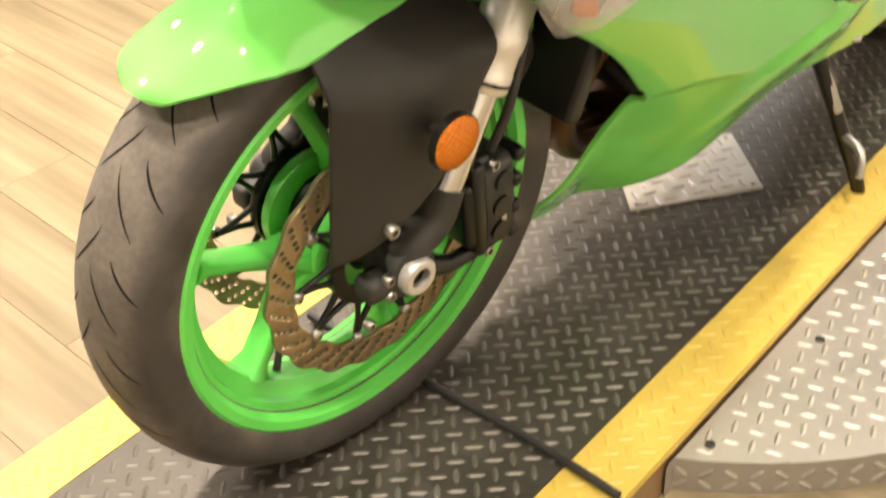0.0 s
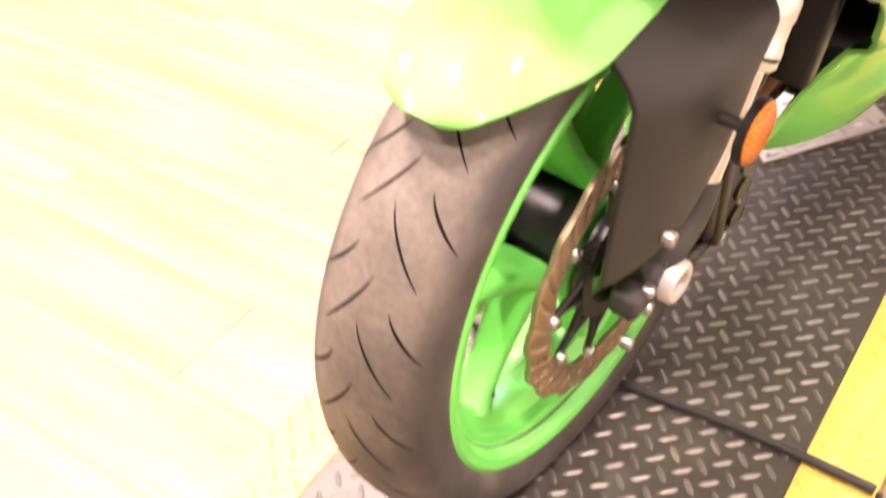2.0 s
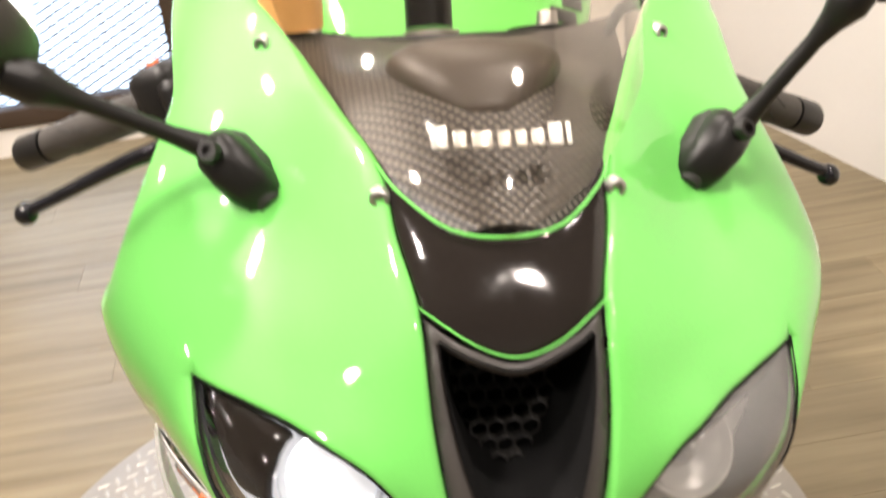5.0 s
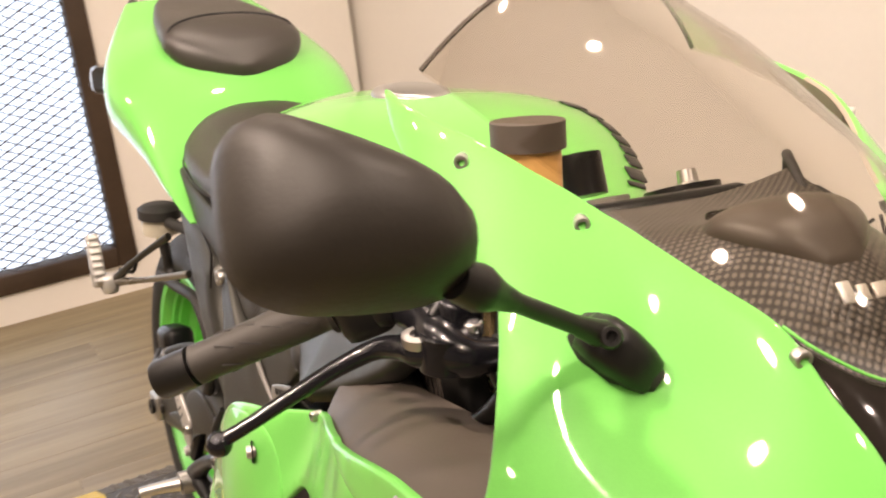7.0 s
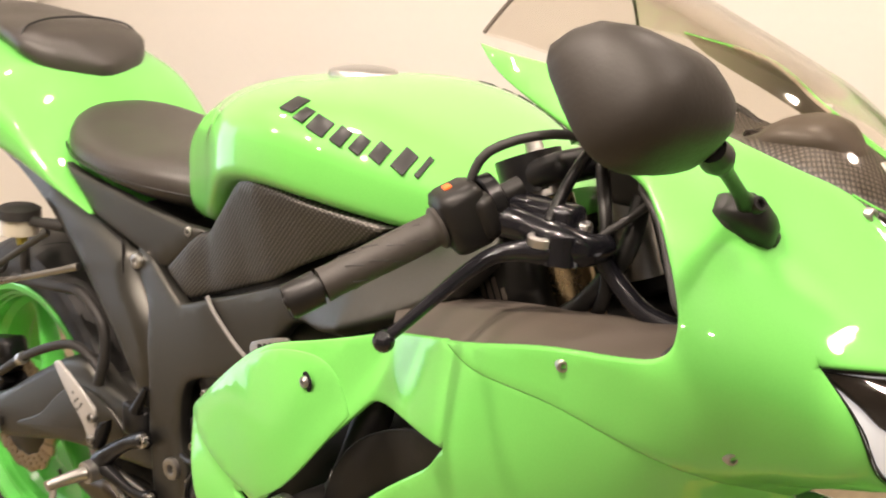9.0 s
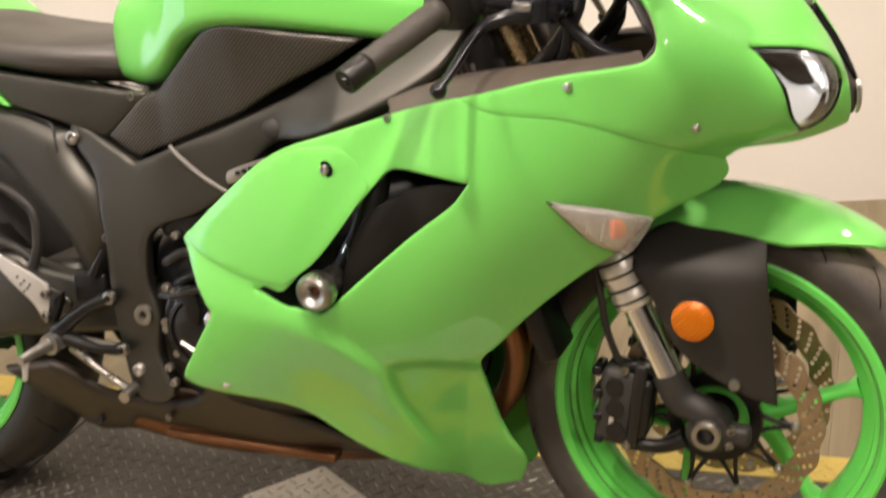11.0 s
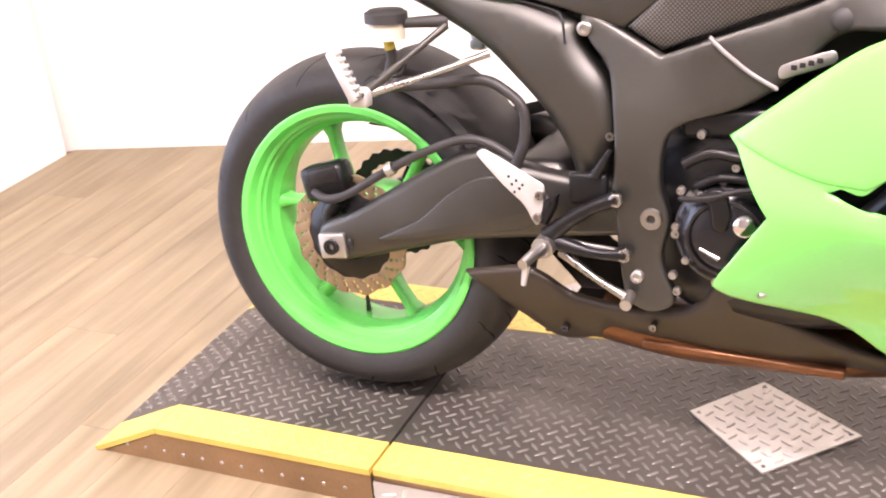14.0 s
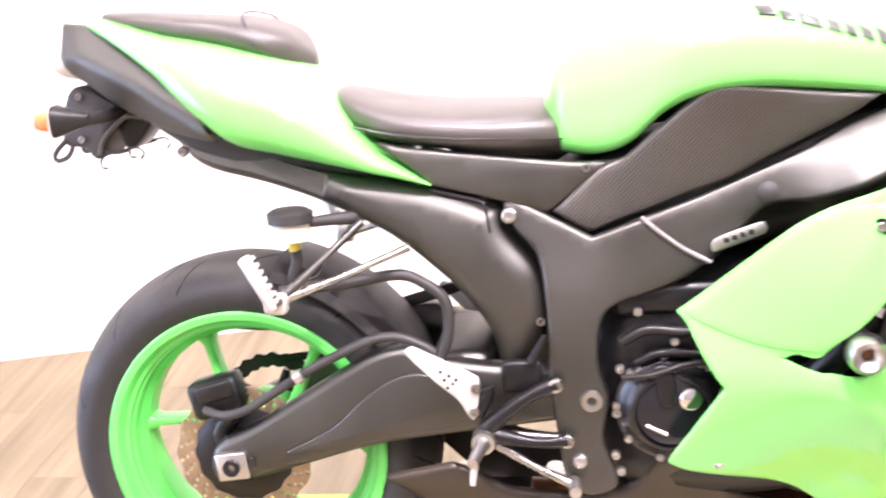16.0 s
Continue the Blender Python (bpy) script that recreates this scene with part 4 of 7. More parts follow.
def creased(side):
    """The flank's skin with its moulded fold below the vent and the scoop at its front corner."""
    base = skin(side)

    def place(th, z):
        th, z = np.asarray(th, float), np.asarray(z, float)
        crease = np.interp(th, FOLD[:, 0], FOLD[:, 1])
        under = crease - z
        step = 0.012 * np.clip(under / np.maximum(crease - np.interp(th, LOWER[:, 0], LOWER[:, 1]), 0.006), 0, 1) * np.clip(1.15 - under / 0.14, 0, 1) * np.clip((th - 94) / 6, 0, 1)
        ahead = (np.interp(z, RIDGE[:, 0], RIDGE[:, 1]) - th) * 0.0037
        lip = np.interp(th, (25, 56.2, 77.7, 88.1, 96), (.30, .375, .388, .391, .388)) - z
        scoop = 0.019 * (1 - np.exp(-np.clip(ahead, 0, 1) / 0.010)) * np.clip(lip / 0.010, 0, 1) * np.clip((th - 22) / 40, 0, 1) * np.clip((z - .20) / .08, 0, 1)
        p = base(th, z)
        out = np.stack([np.cos(np.radians(th)), side * np.sin(np.radians(th)), 0 * th], 1)
        return p + out * (step - scoop)[:, None]
    return place


def skin(side, lift=0.0):
    """The map from (angle, height) to the fairing's surface on one side."""
    def place(th, z):
        q = np.stack([np.asarray(th) * SU, np.asarray(z)], 1)
        r = _ker(q, _both) @ _W[:_n] + _W[_n] + q @ _W[_n + 1:] + lift
        # the nose swells round the lamps and tucks under below them
        r = r + 0.052 * np.interp(np.abs(th), (6, 9, 12, 16, 20, 23.5, 28), (0, .35, .8, 1, .8, .4, 0)) * np.interp(z, (.695, .703, .712, .722, .74, .76, .78, .80, .82, .835), (0, .25, .75, 1, .98, .87, .72, .5, .17, 0))
        a = np.radians(th)
        return np.stack([1.0 + r * np.cos(a), side * r * np.sin(a), np.asarray(z) + 0 * r], 1)
    return place


def on_skin(side, th, z, lift=0.0):
    return Vector(skin(side, lift)(np.array([float(th)]), np.array([float(z)]))[0])


HEADLAMP = [(22.9, .828, 1), (18.3, .824), (14.3, .819), (10.3, .807), (8.0, .790), (5.9, .767, 1), (6.6, .740), (8.4, .718), (11, .711), (14.5, .717), (17.5, .734), (19.6, .760), (21.2, .792)]
VENT = [(88.4, .669), (82.8, .678), (64.4, .666, 1), (69, .633), (82.7, .58), (97, .521), (104.9, .486), (108.1, .476), (117.3, .485), (125, .503, 1), (122.5, .51), (116.8, .508)]
COWL = [(10, .947), (14.3, .967), (19.9, .988), (23, .997), (29, 1.013), (41, 1.035), (66, 1.053, 1), (60, 1.03), (46, .992), (36, .955), (34.7, .93), (34.5, .90), (34.6, .865), (35.1, .84),
        (36, .825), (38, .815), (49, .798), (58, .783), (66, .772, 1), (58.6, .755), (44.8, .745), (30.4, .707), (17.7, .680, 1), (15.9, .691), (8.8, .691), (4.4, .700), (1.6, .708, 1),
        (2.6, .718), (4.2, .755), (5.6, .82), (6.6, .884), (8.3, .915)]
FLANK = [(116.1, .705), (105, .723), (87.5, .746), (66, .773, 1), (58.6, .760), (44.8, .750), (30.4, .711), (17.6, .681, 1), (15.8, .660), (16.5, .641, 1), (26.7, .60), (30.4, .56), (37.2, .516), (51.2, .417),
         (57.9, .386), (56, .36), (40.8, .249), (24.6, .181), (16.4, .135, 1), (29.3, .118), (62, .14), (95, .177), (121, .237), (132, .292), (143, .33), (144.8, .345, 1), (134.7, .462, 1), (142.4, .545), (145.1, .563, 1),
         (135, .625), (124.3, .679)]
BLADE = [(115, .700), (123.6, .673), (134.4, .619), (143.6, .565, 1), (141, .552), (128, .520), (117, .514, 1), (106, .560), (92, .655, 1), (97, .690), (104, .708)]
for side in (1, -1):
    part("wheel_well_liner", panel([(62, .655), (66, .58), (72, .50), (80, .40), (78, .32), (76, .26), (85, .22), (100, .26), (108, .40), (100, .58), (85, .64)], skin(side, -0.030), 0.003, 0.002, 0.03, (), SU), BLACK, bike, "black liner inside the flank")
    cowl = part("upper_fairing", panel(COWL, skin(side), 0.003, 0.004, 0.012, [HEADLAMP], SU, lift=0.0015), GREEN, bike, "glossy lime green upper fairing half")
    # the inner face is pale: the white wall's reflection is put into its colour
    cowl.data.materials.append(LINING)
    for f in cowl.data.polygons:
        if f.normal.dot((f.center - Vector((1.0, 0, f.center.z))).normalized()) < -0.35:
            f.material_index = 1
    part("side_fairing", panel(FLANK, creased(side), 0.003, 0.004, 0.0095, [VENT], SU), GREEN, bike, "glossy lime green side fairing with an open vent")
    part("vent_blade", panel(BLADE, skin(side), 0.002, 0.003, 0.014, (), SU, lift=0.0016), GREEN, bike, "raised green panel behind the vent")
    for th, z, rr in ((103.8, .679, .0065), (45.5, .789, .006), (27.9, .733, .006), (87.5, .742, .005), (139, .34, .004), (25.7, .99, .006), (42, 1.02, .006)):
        p = on_skin(side, th, z, 0.0015 if th > 100 and z > .6 else 0.0)
        q = on_skin(side, th, z, 0.03)
        bolt(p, (q - p), rr, bike, ALLOY)
        if th > 100 and z > .6:
            # a near-black disc on the skin gives the shade of a sunk bolt hole
            part("dark_bolt_disc", lathe([(0.0, 0.0012), (0.0105, 0.0012), (0.0115, 0.0)], (0, 0, 0), "z", 20), DARK_RECESS, bike, xf=Matrix.Translation(p) @ (q - p).to_track_quat("Z", "Y").to_matrix().to_4x4())


# ---- nose: lamps, intake, screen, dash ----
def mirrored(half):
    """A loop over both sides from its right half, given from the top centre line to the bottom one."""
    return [(-p[0], *p[1:]) for p in reversed(half)] + [p for p in half if abs(p[0]) > 1e-6]


def shrink(loop, f, c=None):
    cx_, cz_ = c or (sum(p[0] for p in loop) / len(loop), sum(p[1] for p in loop) / len(loop))
    return [(cx_ + f * (p[0] - cx_), cz_ + f * (p[1] - cz_), *p[2:]) for p in loop]


BROW = [(0, .917), (4.2, .921), (8.1, .936), (10.0, .947, 1), (8.3, .915), (6.5, .885, 1), (2.9, .868), (0, .860)]
part("nose_panel", panel(mirrored(BROW), skin(1), 0.003, 0.003, 0.015, (), SU, lift=-0.003), SMOKE, bike, "gloss black panel between screen and intake")
MOUTH = [(0, .8575), (2.9, .866), (6.3, .8815, 1), (5.5, .82), (4.1, .755), (2.5, .722), (0, .712)]
THROAT = [(0, .852), (2.4, .857), (5.2, .8685, 1), (4.7, .840), (3.9, .810), (2.9, .783, 1), (1.5, .768), (0, .761)]
intake = part("air_intake", panel(mirrored(MOUTH), skin(1), 0.0022, 0.004, 0.008, [mirrored(THROAT)], SU, lift=-0.005), SURROUND, bike, "black air intake surround")
place = skin(1)
loops = []
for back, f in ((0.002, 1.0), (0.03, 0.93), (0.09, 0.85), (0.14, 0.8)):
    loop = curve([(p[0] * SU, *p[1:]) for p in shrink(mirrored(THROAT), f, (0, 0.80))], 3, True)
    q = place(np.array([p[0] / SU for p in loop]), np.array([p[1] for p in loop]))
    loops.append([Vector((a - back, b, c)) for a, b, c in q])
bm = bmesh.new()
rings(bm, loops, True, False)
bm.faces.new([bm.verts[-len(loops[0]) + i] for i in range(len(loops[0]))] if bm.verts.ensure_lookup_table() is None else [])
# the darkness of the deep duct is put into its wall colour
part("duct", bm, DARK_RECESS, intake)
bm = bmesh.new()
hexes = 0.0130
for i in range(-7, 8):
    for j in range(-7, 8):
        y, z = hexes * 1.732 * (i + 0.5 * (j % 2)) * 0.5, 0.815 + hexes * 0.75 * j
        if abs(y) < 0.048 * (0.30 + 0.70 * (z - 0.755) / 0.1) and 0.760 < z < 0.872:
            ring = [Vector((1.475 - (z - 0.81) * 0.5, y + hexes * 0.5 * math.cos(radians(60 * k + 30)), z + hexes * 0.5 * math.sin(radians(60 * k + 30)))) for k in range(6)]
            tube(ring + [ring[0]], 0.0011, 5, 1, bm, False)
part("intake_mesh", bm, WIRE, intake, kind="stuff")
CHIN = [(0, .748, 1), (1.0, .7535), (1.9, .759, 1), (1.6, .730), (0.8, .719), (0, .716)]
part("chin_insert", panel(mirrored(CHIN), skin(1), 0.002, 0.002, 0.01, (), SU, lift=0.0015), ALLOY, intake, "satin metal chin insert")
for line in (BROW[:4], BROW[5:]):
    pts = [on_skin(1, th, z, 0.0015) for th, z, *_ in line]
    pts = [Vector((p.x, -p.y, p.z)) for p in (pts if pts[0].y < 1e-4 else pts[::-1])[::-1]] + (pts if pts[0].y < 1e-4 else pts[::-1])[1:]
    part("edge_bead", tube(pts, 0.0012 if line[0][1] > .9 else 0.0008, 6, 4), GREEN, bike, "thin green edge line")
for side in (1, -1):
    for th, z in ((9.6, .932),):
        p = on_skin(side, th, z, 0.001)
        bolt(p, on_skin(side, th, z, 0.03) - p, 0.0065, bike, ALLOY, 0.004, "screen_bolt")

LAMP_C = (13.2, .765)
TOP_EDGE = np.array([(5.9, .767), (8.0, .790), (10.3, .807), (14.3, .819), (18.3, .824), (23.3, .829)])


def lamp_skin(side, lift=0.0):
    """The lens swells out of the nose towards its lower edge."""
    base = skin(side)

    def place(th, z):
        th, z = np.asarray(th, float), np.asarray(z, float)
        v = np.clip((np.interp(th, TOP_EDGE[:, 0], TOP_EDGE[:, 1]) - z) / 0.10, 0, 1.1)
        u = np.clip((th - 5.9) / 17.6, 0, 1)
        swell = 0.006 * np.sin(np.pi * u ** 0.85) * np.sin(np.pi * np.clip(v, 0, 1)) + lift
        out = np.stack([np.cos(np.radians(th)), side * np.sin(np.radians(th)), 0 * th], 1)
        return base(th, z) + out * swell[:, None]
    return place


for side in (1, -1):
    lit = side < 0
    rim_loop = np.array(curve([(p[0] * SU, *p[1:]) for p in HEADLAMP], 5, True)) / np.array((SU, 1))
    rows = [skin(side)(rim_loop[:, 0], rim_loop[:, 1])]
    for f in (0.35, 0.7, 1.0):
        rows.append(rows[0] + f * (lamp_skin(side)(rim_loop[:, 0], rim_loop[:, 1]) - rows[0]))
    deep = lamp_skin(side, -0.012 if lit else -0.040)(rim_loop[:, 0], rim_loop[:, 1])
    bm = bmesh.new()
    rings(bm, [[Vector(p) for p in r] for r in (rows[0] + (deep - rows[-1]) * 1.2, *rows)], True, False)
    lamp = part("headlight", bm, BLACK, bike, "lit right headlight" if lit else "unlit left headlight with a clear lens")
    part("lamp_rim", panel(HEADLAMP, lamp_skin(side), 0.002, 0.003, 0.010, [shrink(HEADLAMP, 0.975, LAMP_C)], SU, lift=0.0), BLACK, lamp)
    part("bowl", panel(shrink(HEADLAMP, 0.97, LAMP_C), lamp_skin(side, -0.022 if lit else -0.046), 0.002, 0.002, 0.010, (), SU), BOWL_LIT if lit else BOWL, lamp, "lit lamp bowl" if lit else "grey lamp bowl")
    part("bowl_side", panel([(22.4, .824, 1), (18.5, .8195), (14.9, .8145), (15.4, .806), (15.8, .792), (15.8, .777, 1), (18.3, .779), (20.2, .800)] if lit else [(22.6, .826, 1), (15.5, .8165), (11.0, .806), (10.5, .800), (15.5, .809), (22.3, .815)], lamp_skin(side, -0.009 if lit else -0.013), 0.003, 0.003, 0.01, (), SU), SMOKE, lamp)
    c = Vector((1.533, side * 0.114, 0.791) if lit else (1.520, side * 0.110, 0.783))
    fwd = Vector((0.84, side * 0.14, 0.52)).normalized()
    m = Matrix.Translation(c) @ fwd.to_track_quat("Z", "Y").to_matrix().to_4x4()
    part("reflector", lathe([(0.0265, -0.004), (0.030, 0.002), (0.0315, 0.003), (0.033, 0.002), (0.033, -0.006), (0.0265, -0.004)], (0, 0, 0), "z", 40), RING_LIT if lit else BOWL, lamp, "ring of the round reflector", xf=m)
    part("reflector_dish", lathe([(0.0, -0.010), (0.012, -0.009), (0.022, -0.006), (0.027, -0.002), (0.027, -0.006), (0.0, -0.014)], (0, 0, 0), "z", 36), BULB_LIT if lit else BOWL, lamp, "glowing dish" if lit else "", xf=m)
    part("bulb", lathe([(0.0, 0.006), (0.006, 0.004), (0.009, -0.002), (0.010, -0.010)], (0, 0, 0), "z", 18), BULB_LIT if lit else MIRROR, lamp, xf=m)
    if lit:
        part("divider", tube([Vector(p) for p in lamp_skin(side, -0.013 if lit else -0.020)(np.array([7.6, 10.5, 13.1, 17.6]), np.array([.742, .757, .768, .781]))], 0.0016, 8, 4), RING_LIT, lamp)
    part("lamp_wedge", panel([(6.0, .766, 1), (7.6, .786, 1), (6.7, .765), (7.2, .740), (8.2, .722, 1), (6.8, .742)], lamp_skin(side, -0.006), 0.001, 0.002, 0.006, (), SU), BLACK, lamp, "black corner of the lamp")
    part("lens", panel(shrink(HEADLAMP, 0.985, LAMP_C), lamp_skin(side), 0.003, 0.001, 0.010, (), SU, lift=-0.0015), LENS if lit else HAZE, lamp, "clear moulded lens" if lit else "hazy clear moulded lens")

# clear front turn signals set into the flanks
SIGNAL = [(48.3, .643, 1), (38, .630), (26.9, .607, 1), (30.2, .558, 1), (38, .583)]
for side in (1, -1):
    sig = part("turn_signal", panel(SIGNAL, skin(side), 0.003, 0.005, 0.012, (), SU, lift=0.003), SMOKE, bike, "triangular turn signal set into the flank")
    part("signal_bowl", panel(shrink(SIGNAL, 0.90), skin(side), 0.002, 0.002, 0.012, (), SU, lift=0.0055), WHITE_ALLOY, sig, "silvery signal bowl")
    for th in (30.5, 37.0, 40.5):
        part("bowl_rib", tube([on_skin(side, th, np.interp(th, (26, 48), (.602, .634)), 0.009), on_skin(side, th - 0.8, np.interp(th, (26, 33, 48), (.590, .568, .62)), 0.009)], 0.0012, 6, 1), CHROME, sig)
    c = on_skin(side, 33.8, .600, 0.006)
    q = on_skin(side, 33.8, .600, 0.03)
    m = Matrix.Translation(c) @ (q - c).to_track_quat("Z", "Y").to_matrix().to_4x4()
    part("bulb", rbox((0, 0, 0.003), (0.024, 0.026, 0.009), 0.003), ORANGE, sig, "orange bulb", xf=m)
    def bulged(th, z, base=skin(side), k=side):
        """The lens stands proud of the flank, most at its middle."""
        th = np.asarray(th, float)
        a = np.radians(th)
        return base(th, z) + np.interp(th, (26.9, 31, 36, 48.3), (.010, .026, .036, .004))[:, None] * np.stack([np.cos(a), k * np.sin(a), 0 * a], 1)
    part("lens", panel(shrink(SIGNAL, 0.97), bulged, 0.004, 0.001, 0.010, (), SU), SIGNAL_LENS, sig, "clear faceted lens")

# windscreen: centre line and rim, both against x
CX = np.array([1.075, 1.10, 1.2, 1.30, 1.36, 1.405, 1.455, 1.478, 1.486])
CZ = np.array([1.138, 1.132, 1.100, 1.058, 1.032, 1.003, 0.958, 0.930, 0.916])
EX = np.array([1.05, 1.10, 1.171, 1.246, 1.301, 1.371, 1.426, 1.462, 1.486])
EY = np.array([0.143, 0.147, 0.148, 0.139, 0.129, 0.111, 0.079, 0.045, 0.001])
EZ = np.array([1.055, 1.050, 1.037, 1.015, 0.999, 0.976, 0.949, 0.929, 0.917])


def screen_rows(lift, v0=1.0):
    rows = []
    for s in np.linspace(0, 1, 26):
        xe = EX[0] + (EX[-1] - EX[0]) * s
        row = []
        for v in np.linspace(-v0, v0, 25):
            # rows bow towards the front at the middle of the upper rim
            x = xe + (CX[0] - EX[0]) * (1 - v * v) * (1 - s)
            y = v * np.interp(xe, EX, EY)
            e, c = np.interp(xe, EX, EZ), np.interp(x, CX, CZ)
            row.append(Vector((x, y, e + (c - e) * (1 - abs(v) ** 2.2) + lift)))
        rows.append(row)
    return rows


def sheet(rows, thick):
    bm = bmesh.new()
    top = rows
    low = [[p - Vector((0.3, 0, 0.95)) * thick for p in row] for row in rows]
    for grid in (top, low):
        vs = [[bm.verts.new(p) for p in row] for row in grid]
        for a, b in zip(vs, vs[1:]):
            for i in range(len(a) - 1):
                bm.faces.new((a[i], a[i + 1], b[i + 1], b[i]))
    rim = [row[0] for row in top] + top[-1][1:] + [row[-1] for row in top][::-1][1:] + top[0][::-1][1:-1]
    return bm, rim


bm, rim = sheet(screen_rows(0.004), 0.003)
bmesh.ops.remove_doubles(bm, verts=bm.verts, dist=1e-5)
screen = part("windscreen", bm, SCREEN, bike, "clear tinted bubble windscreen")
screen.visible_shadow = False
part("screen_rim", tube(screen_rows(0.003)[0], 0.0022, 6, 1), INNER, screen, "dark rim of the screen")

# dash shelf behind the screen, with a dimpled cover and a hooded gauge
rows = []
for s in np.linspace(0, 1, 24):
    x = 1.20 + (1.465 - 1.20) * s
    w = np.interp(x, EX, EY) * 0.93
    mid = np.interp(x, (1.20, 1.25, 1.29, 1.315, 1.345, 1.375, 1.404, 1.44, 1.465), (0.960, 0.966, 0.976, 0.986, 0.991, 0.986, 0.968, 0.939, 0.920))
    sill = np.interp(x, EX, EZ) - np.interp(x, (1.20, 1.32, 1.40), (0.052, 0.042, 0.020))
    rows.append([Vector((x, v * w, mid + (sill - mid) * abs(v) ** 2.2)) for v in np.linspace(-1, 1, 21)])
bm, _ = sheet(rows, 0.004)
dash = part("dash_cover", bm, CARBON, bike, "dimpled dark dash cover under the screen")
part("gauge_hood", body_loft([(1.300, 0.955, 0.972, 0.040), (1.316, 0.955, 0.992, 0.056), (1.343, 0.96, 1.003, 0.060), (1.375, 0.96, 0.997, 0.046), (1.400, 0.955, 0.972, 0.015)], 4, 24), HOOD, bike, "dark brown hood over the gauges")
part("gauge_face", rbox((1.297, 0, 0.968), (0.008, 0.062, 0.030), 0.004, Matrix.Rotation(radians(-25), 4, "Y")), SMOKE, bike)
# the maker's name on the dash becomes plain bars
at_y = -0.0475
for wide, tall in ((.0135, .015), (.0105, .011), (.016, .011), (.0105, .011), (.0095, .011), (.0105, .011), (.0115, .015), (.004, .015)):
    y = at_y + wide * 0.46
    at_y += 0.92 * (wide + 0.0016)
    part("lettering_bar", rbox((1.443 - 0.10 * abs(y) - 0.6 * (tall - .011) / 2, y + 0.004, 0.9668 + 0.5 * (tall - .011) / 2), (0.002, wide * 0.79, tall), 0.0008, Matrix.Rotation(radians(-42), 4, "Y")), SILVER_MARK, dash)

# mirrors
for side in (1, -1):
    # foot: a tapered pad lying along the fairing, with the stalk's knuckle on its rear end
    a_, b_ = (on_skin(side, 27.0, .938, 0.0), on_skin(side, 20.2, .908, 0.0))
    out = (on_skin(side, 25, .938, 0.03) - on_skin(side, 25, .938)).normalized()
    out = (out + Vector((0, 0, 0.55))).normalized()
    along = (b_ - a_).normalized()
    across = along.cross(out).normalized()
    loops = []
    for f, wd, hi in ((0.0, 0.008, 0.010), (0.06, 0.014, 0.022), (0.25, 0.0175, 0.032), (0.5, 0.018, 0.029), (0.78, 0.016, 0.020), (0.94, 0.013, 0.011), (1.0, 0.007, 0.004)):
        c = a_.lerp(b_, f)
        loops.append([c + across * wd * math.copysign(abs(math.cos(q)) ** 0.6, math.cos(q)) + out * (hi * max(0, math.sin(q)) ** 0.6 if math.sin(q) > 0 else -0.004) for q in (2 * math.pi * k / 16 for k in range(16))])
    bm = bmesh.new()
    rings(bm, loops)
    mir = part("mirror", bm, BLACK, bike, "black mirror on a short stalk")
    knuckle = a_.lerp(b_, 0.22) + out * 0.026
    elbow = Vector((1.398, -0.279, 0.998)) if side < 0 else Vector((1.396, 0.236, 1.034))
    part("stalk", tube([knuckle, knuckle.lerp(elbow, 0.25), knuckle.lerp(elbow, 0.7), knuckle.lerp(elbow, 0.85), elbow, elbow.lerp(knuckle, -0.18)], [0.010, 0.0062, 0.0062, 0.009, 0.0145, 0.012], 14, 3), BLACK, mir)
    bolt(a_.lerp(b_, 0.30) + out * 0.033, out, 0.0075, mir, BLACK)
    part("gasket", tube([a_.lerp(b_, -0.04), a_.lerp(b_, 0.2), a_.lerp(b_, 0.6), a_.lerp(b_, 1.03)], [0.010, 0.0195, 0.020, 0.008], 16, 4), MATT, mir)
    # shell: rounded sections from the glass to the dome, leaning back
    loops = []
    for d, f in ((-0.036, 0.965), (-0.030, 1.0), (-0.012, 0.985), (0.008, 0.90), (0.022, 0.72), (0.031, 0.45), (0.035, 0.12)):
        ring = []
        for k in range(28):
            a = 2 * math.pi * k / 28
            cy, cz = math.cos(a), math.sin(a)
            u = 0.071 * f * math.copysign(abs(cy) ** 0.70, cy)
            # the lower edge runs nearly level, the upper one falls towards the stalk
            v = 0.046 * f * math.copysign(abs(cz) ** 0.66, cz) * (1 + (0.52 if cz > 0 else 0.22) * (u / 0.071)) + (0.10 if cz > 0 else 0.05) * u + 0.006 * (u / 0.071 - 1) * f
            ring.append(Vector((d, u, v)))
        loops.append(ring)
    bm = bmesh.new()
    rings(bm, [[Vector((p.x, side * p.y, p.z)) for p in r] for r in loops])
    m = Matrix.Translation((1.384, -0.346, 1.052) if side < 0 else (1.378, 0.298, 1.092)) @ Matrix.Rotation(radians(side * 10), 4, "X") @ Matrix.Rotation(radians(-38), 4, "Y") @ Matrix.Rotation(radians(side * 8), 4, "Z")
    part("shell", bm, SHELL, mir, "matt black mirror shell", xf=m)
    part("glass", lathe([(0.0, -0.0355), (0.040, -0.0355), (0.040, -0.0375), (0.0, -0.0375)], (0, 0, 0), "x", 24), CHROME, mir, xf=m @ Matrix.Diagonal((1, 1.6, 1.05, 1)))

# ---- front end ----
def fork_point(f, y):
    """A point on a fork leg: f metres above the axle along the steering line."""
    return Vector((AX - 0.022 - math.sin(RAKE) * f, y, AZ + math.cos(RAKE) * f))


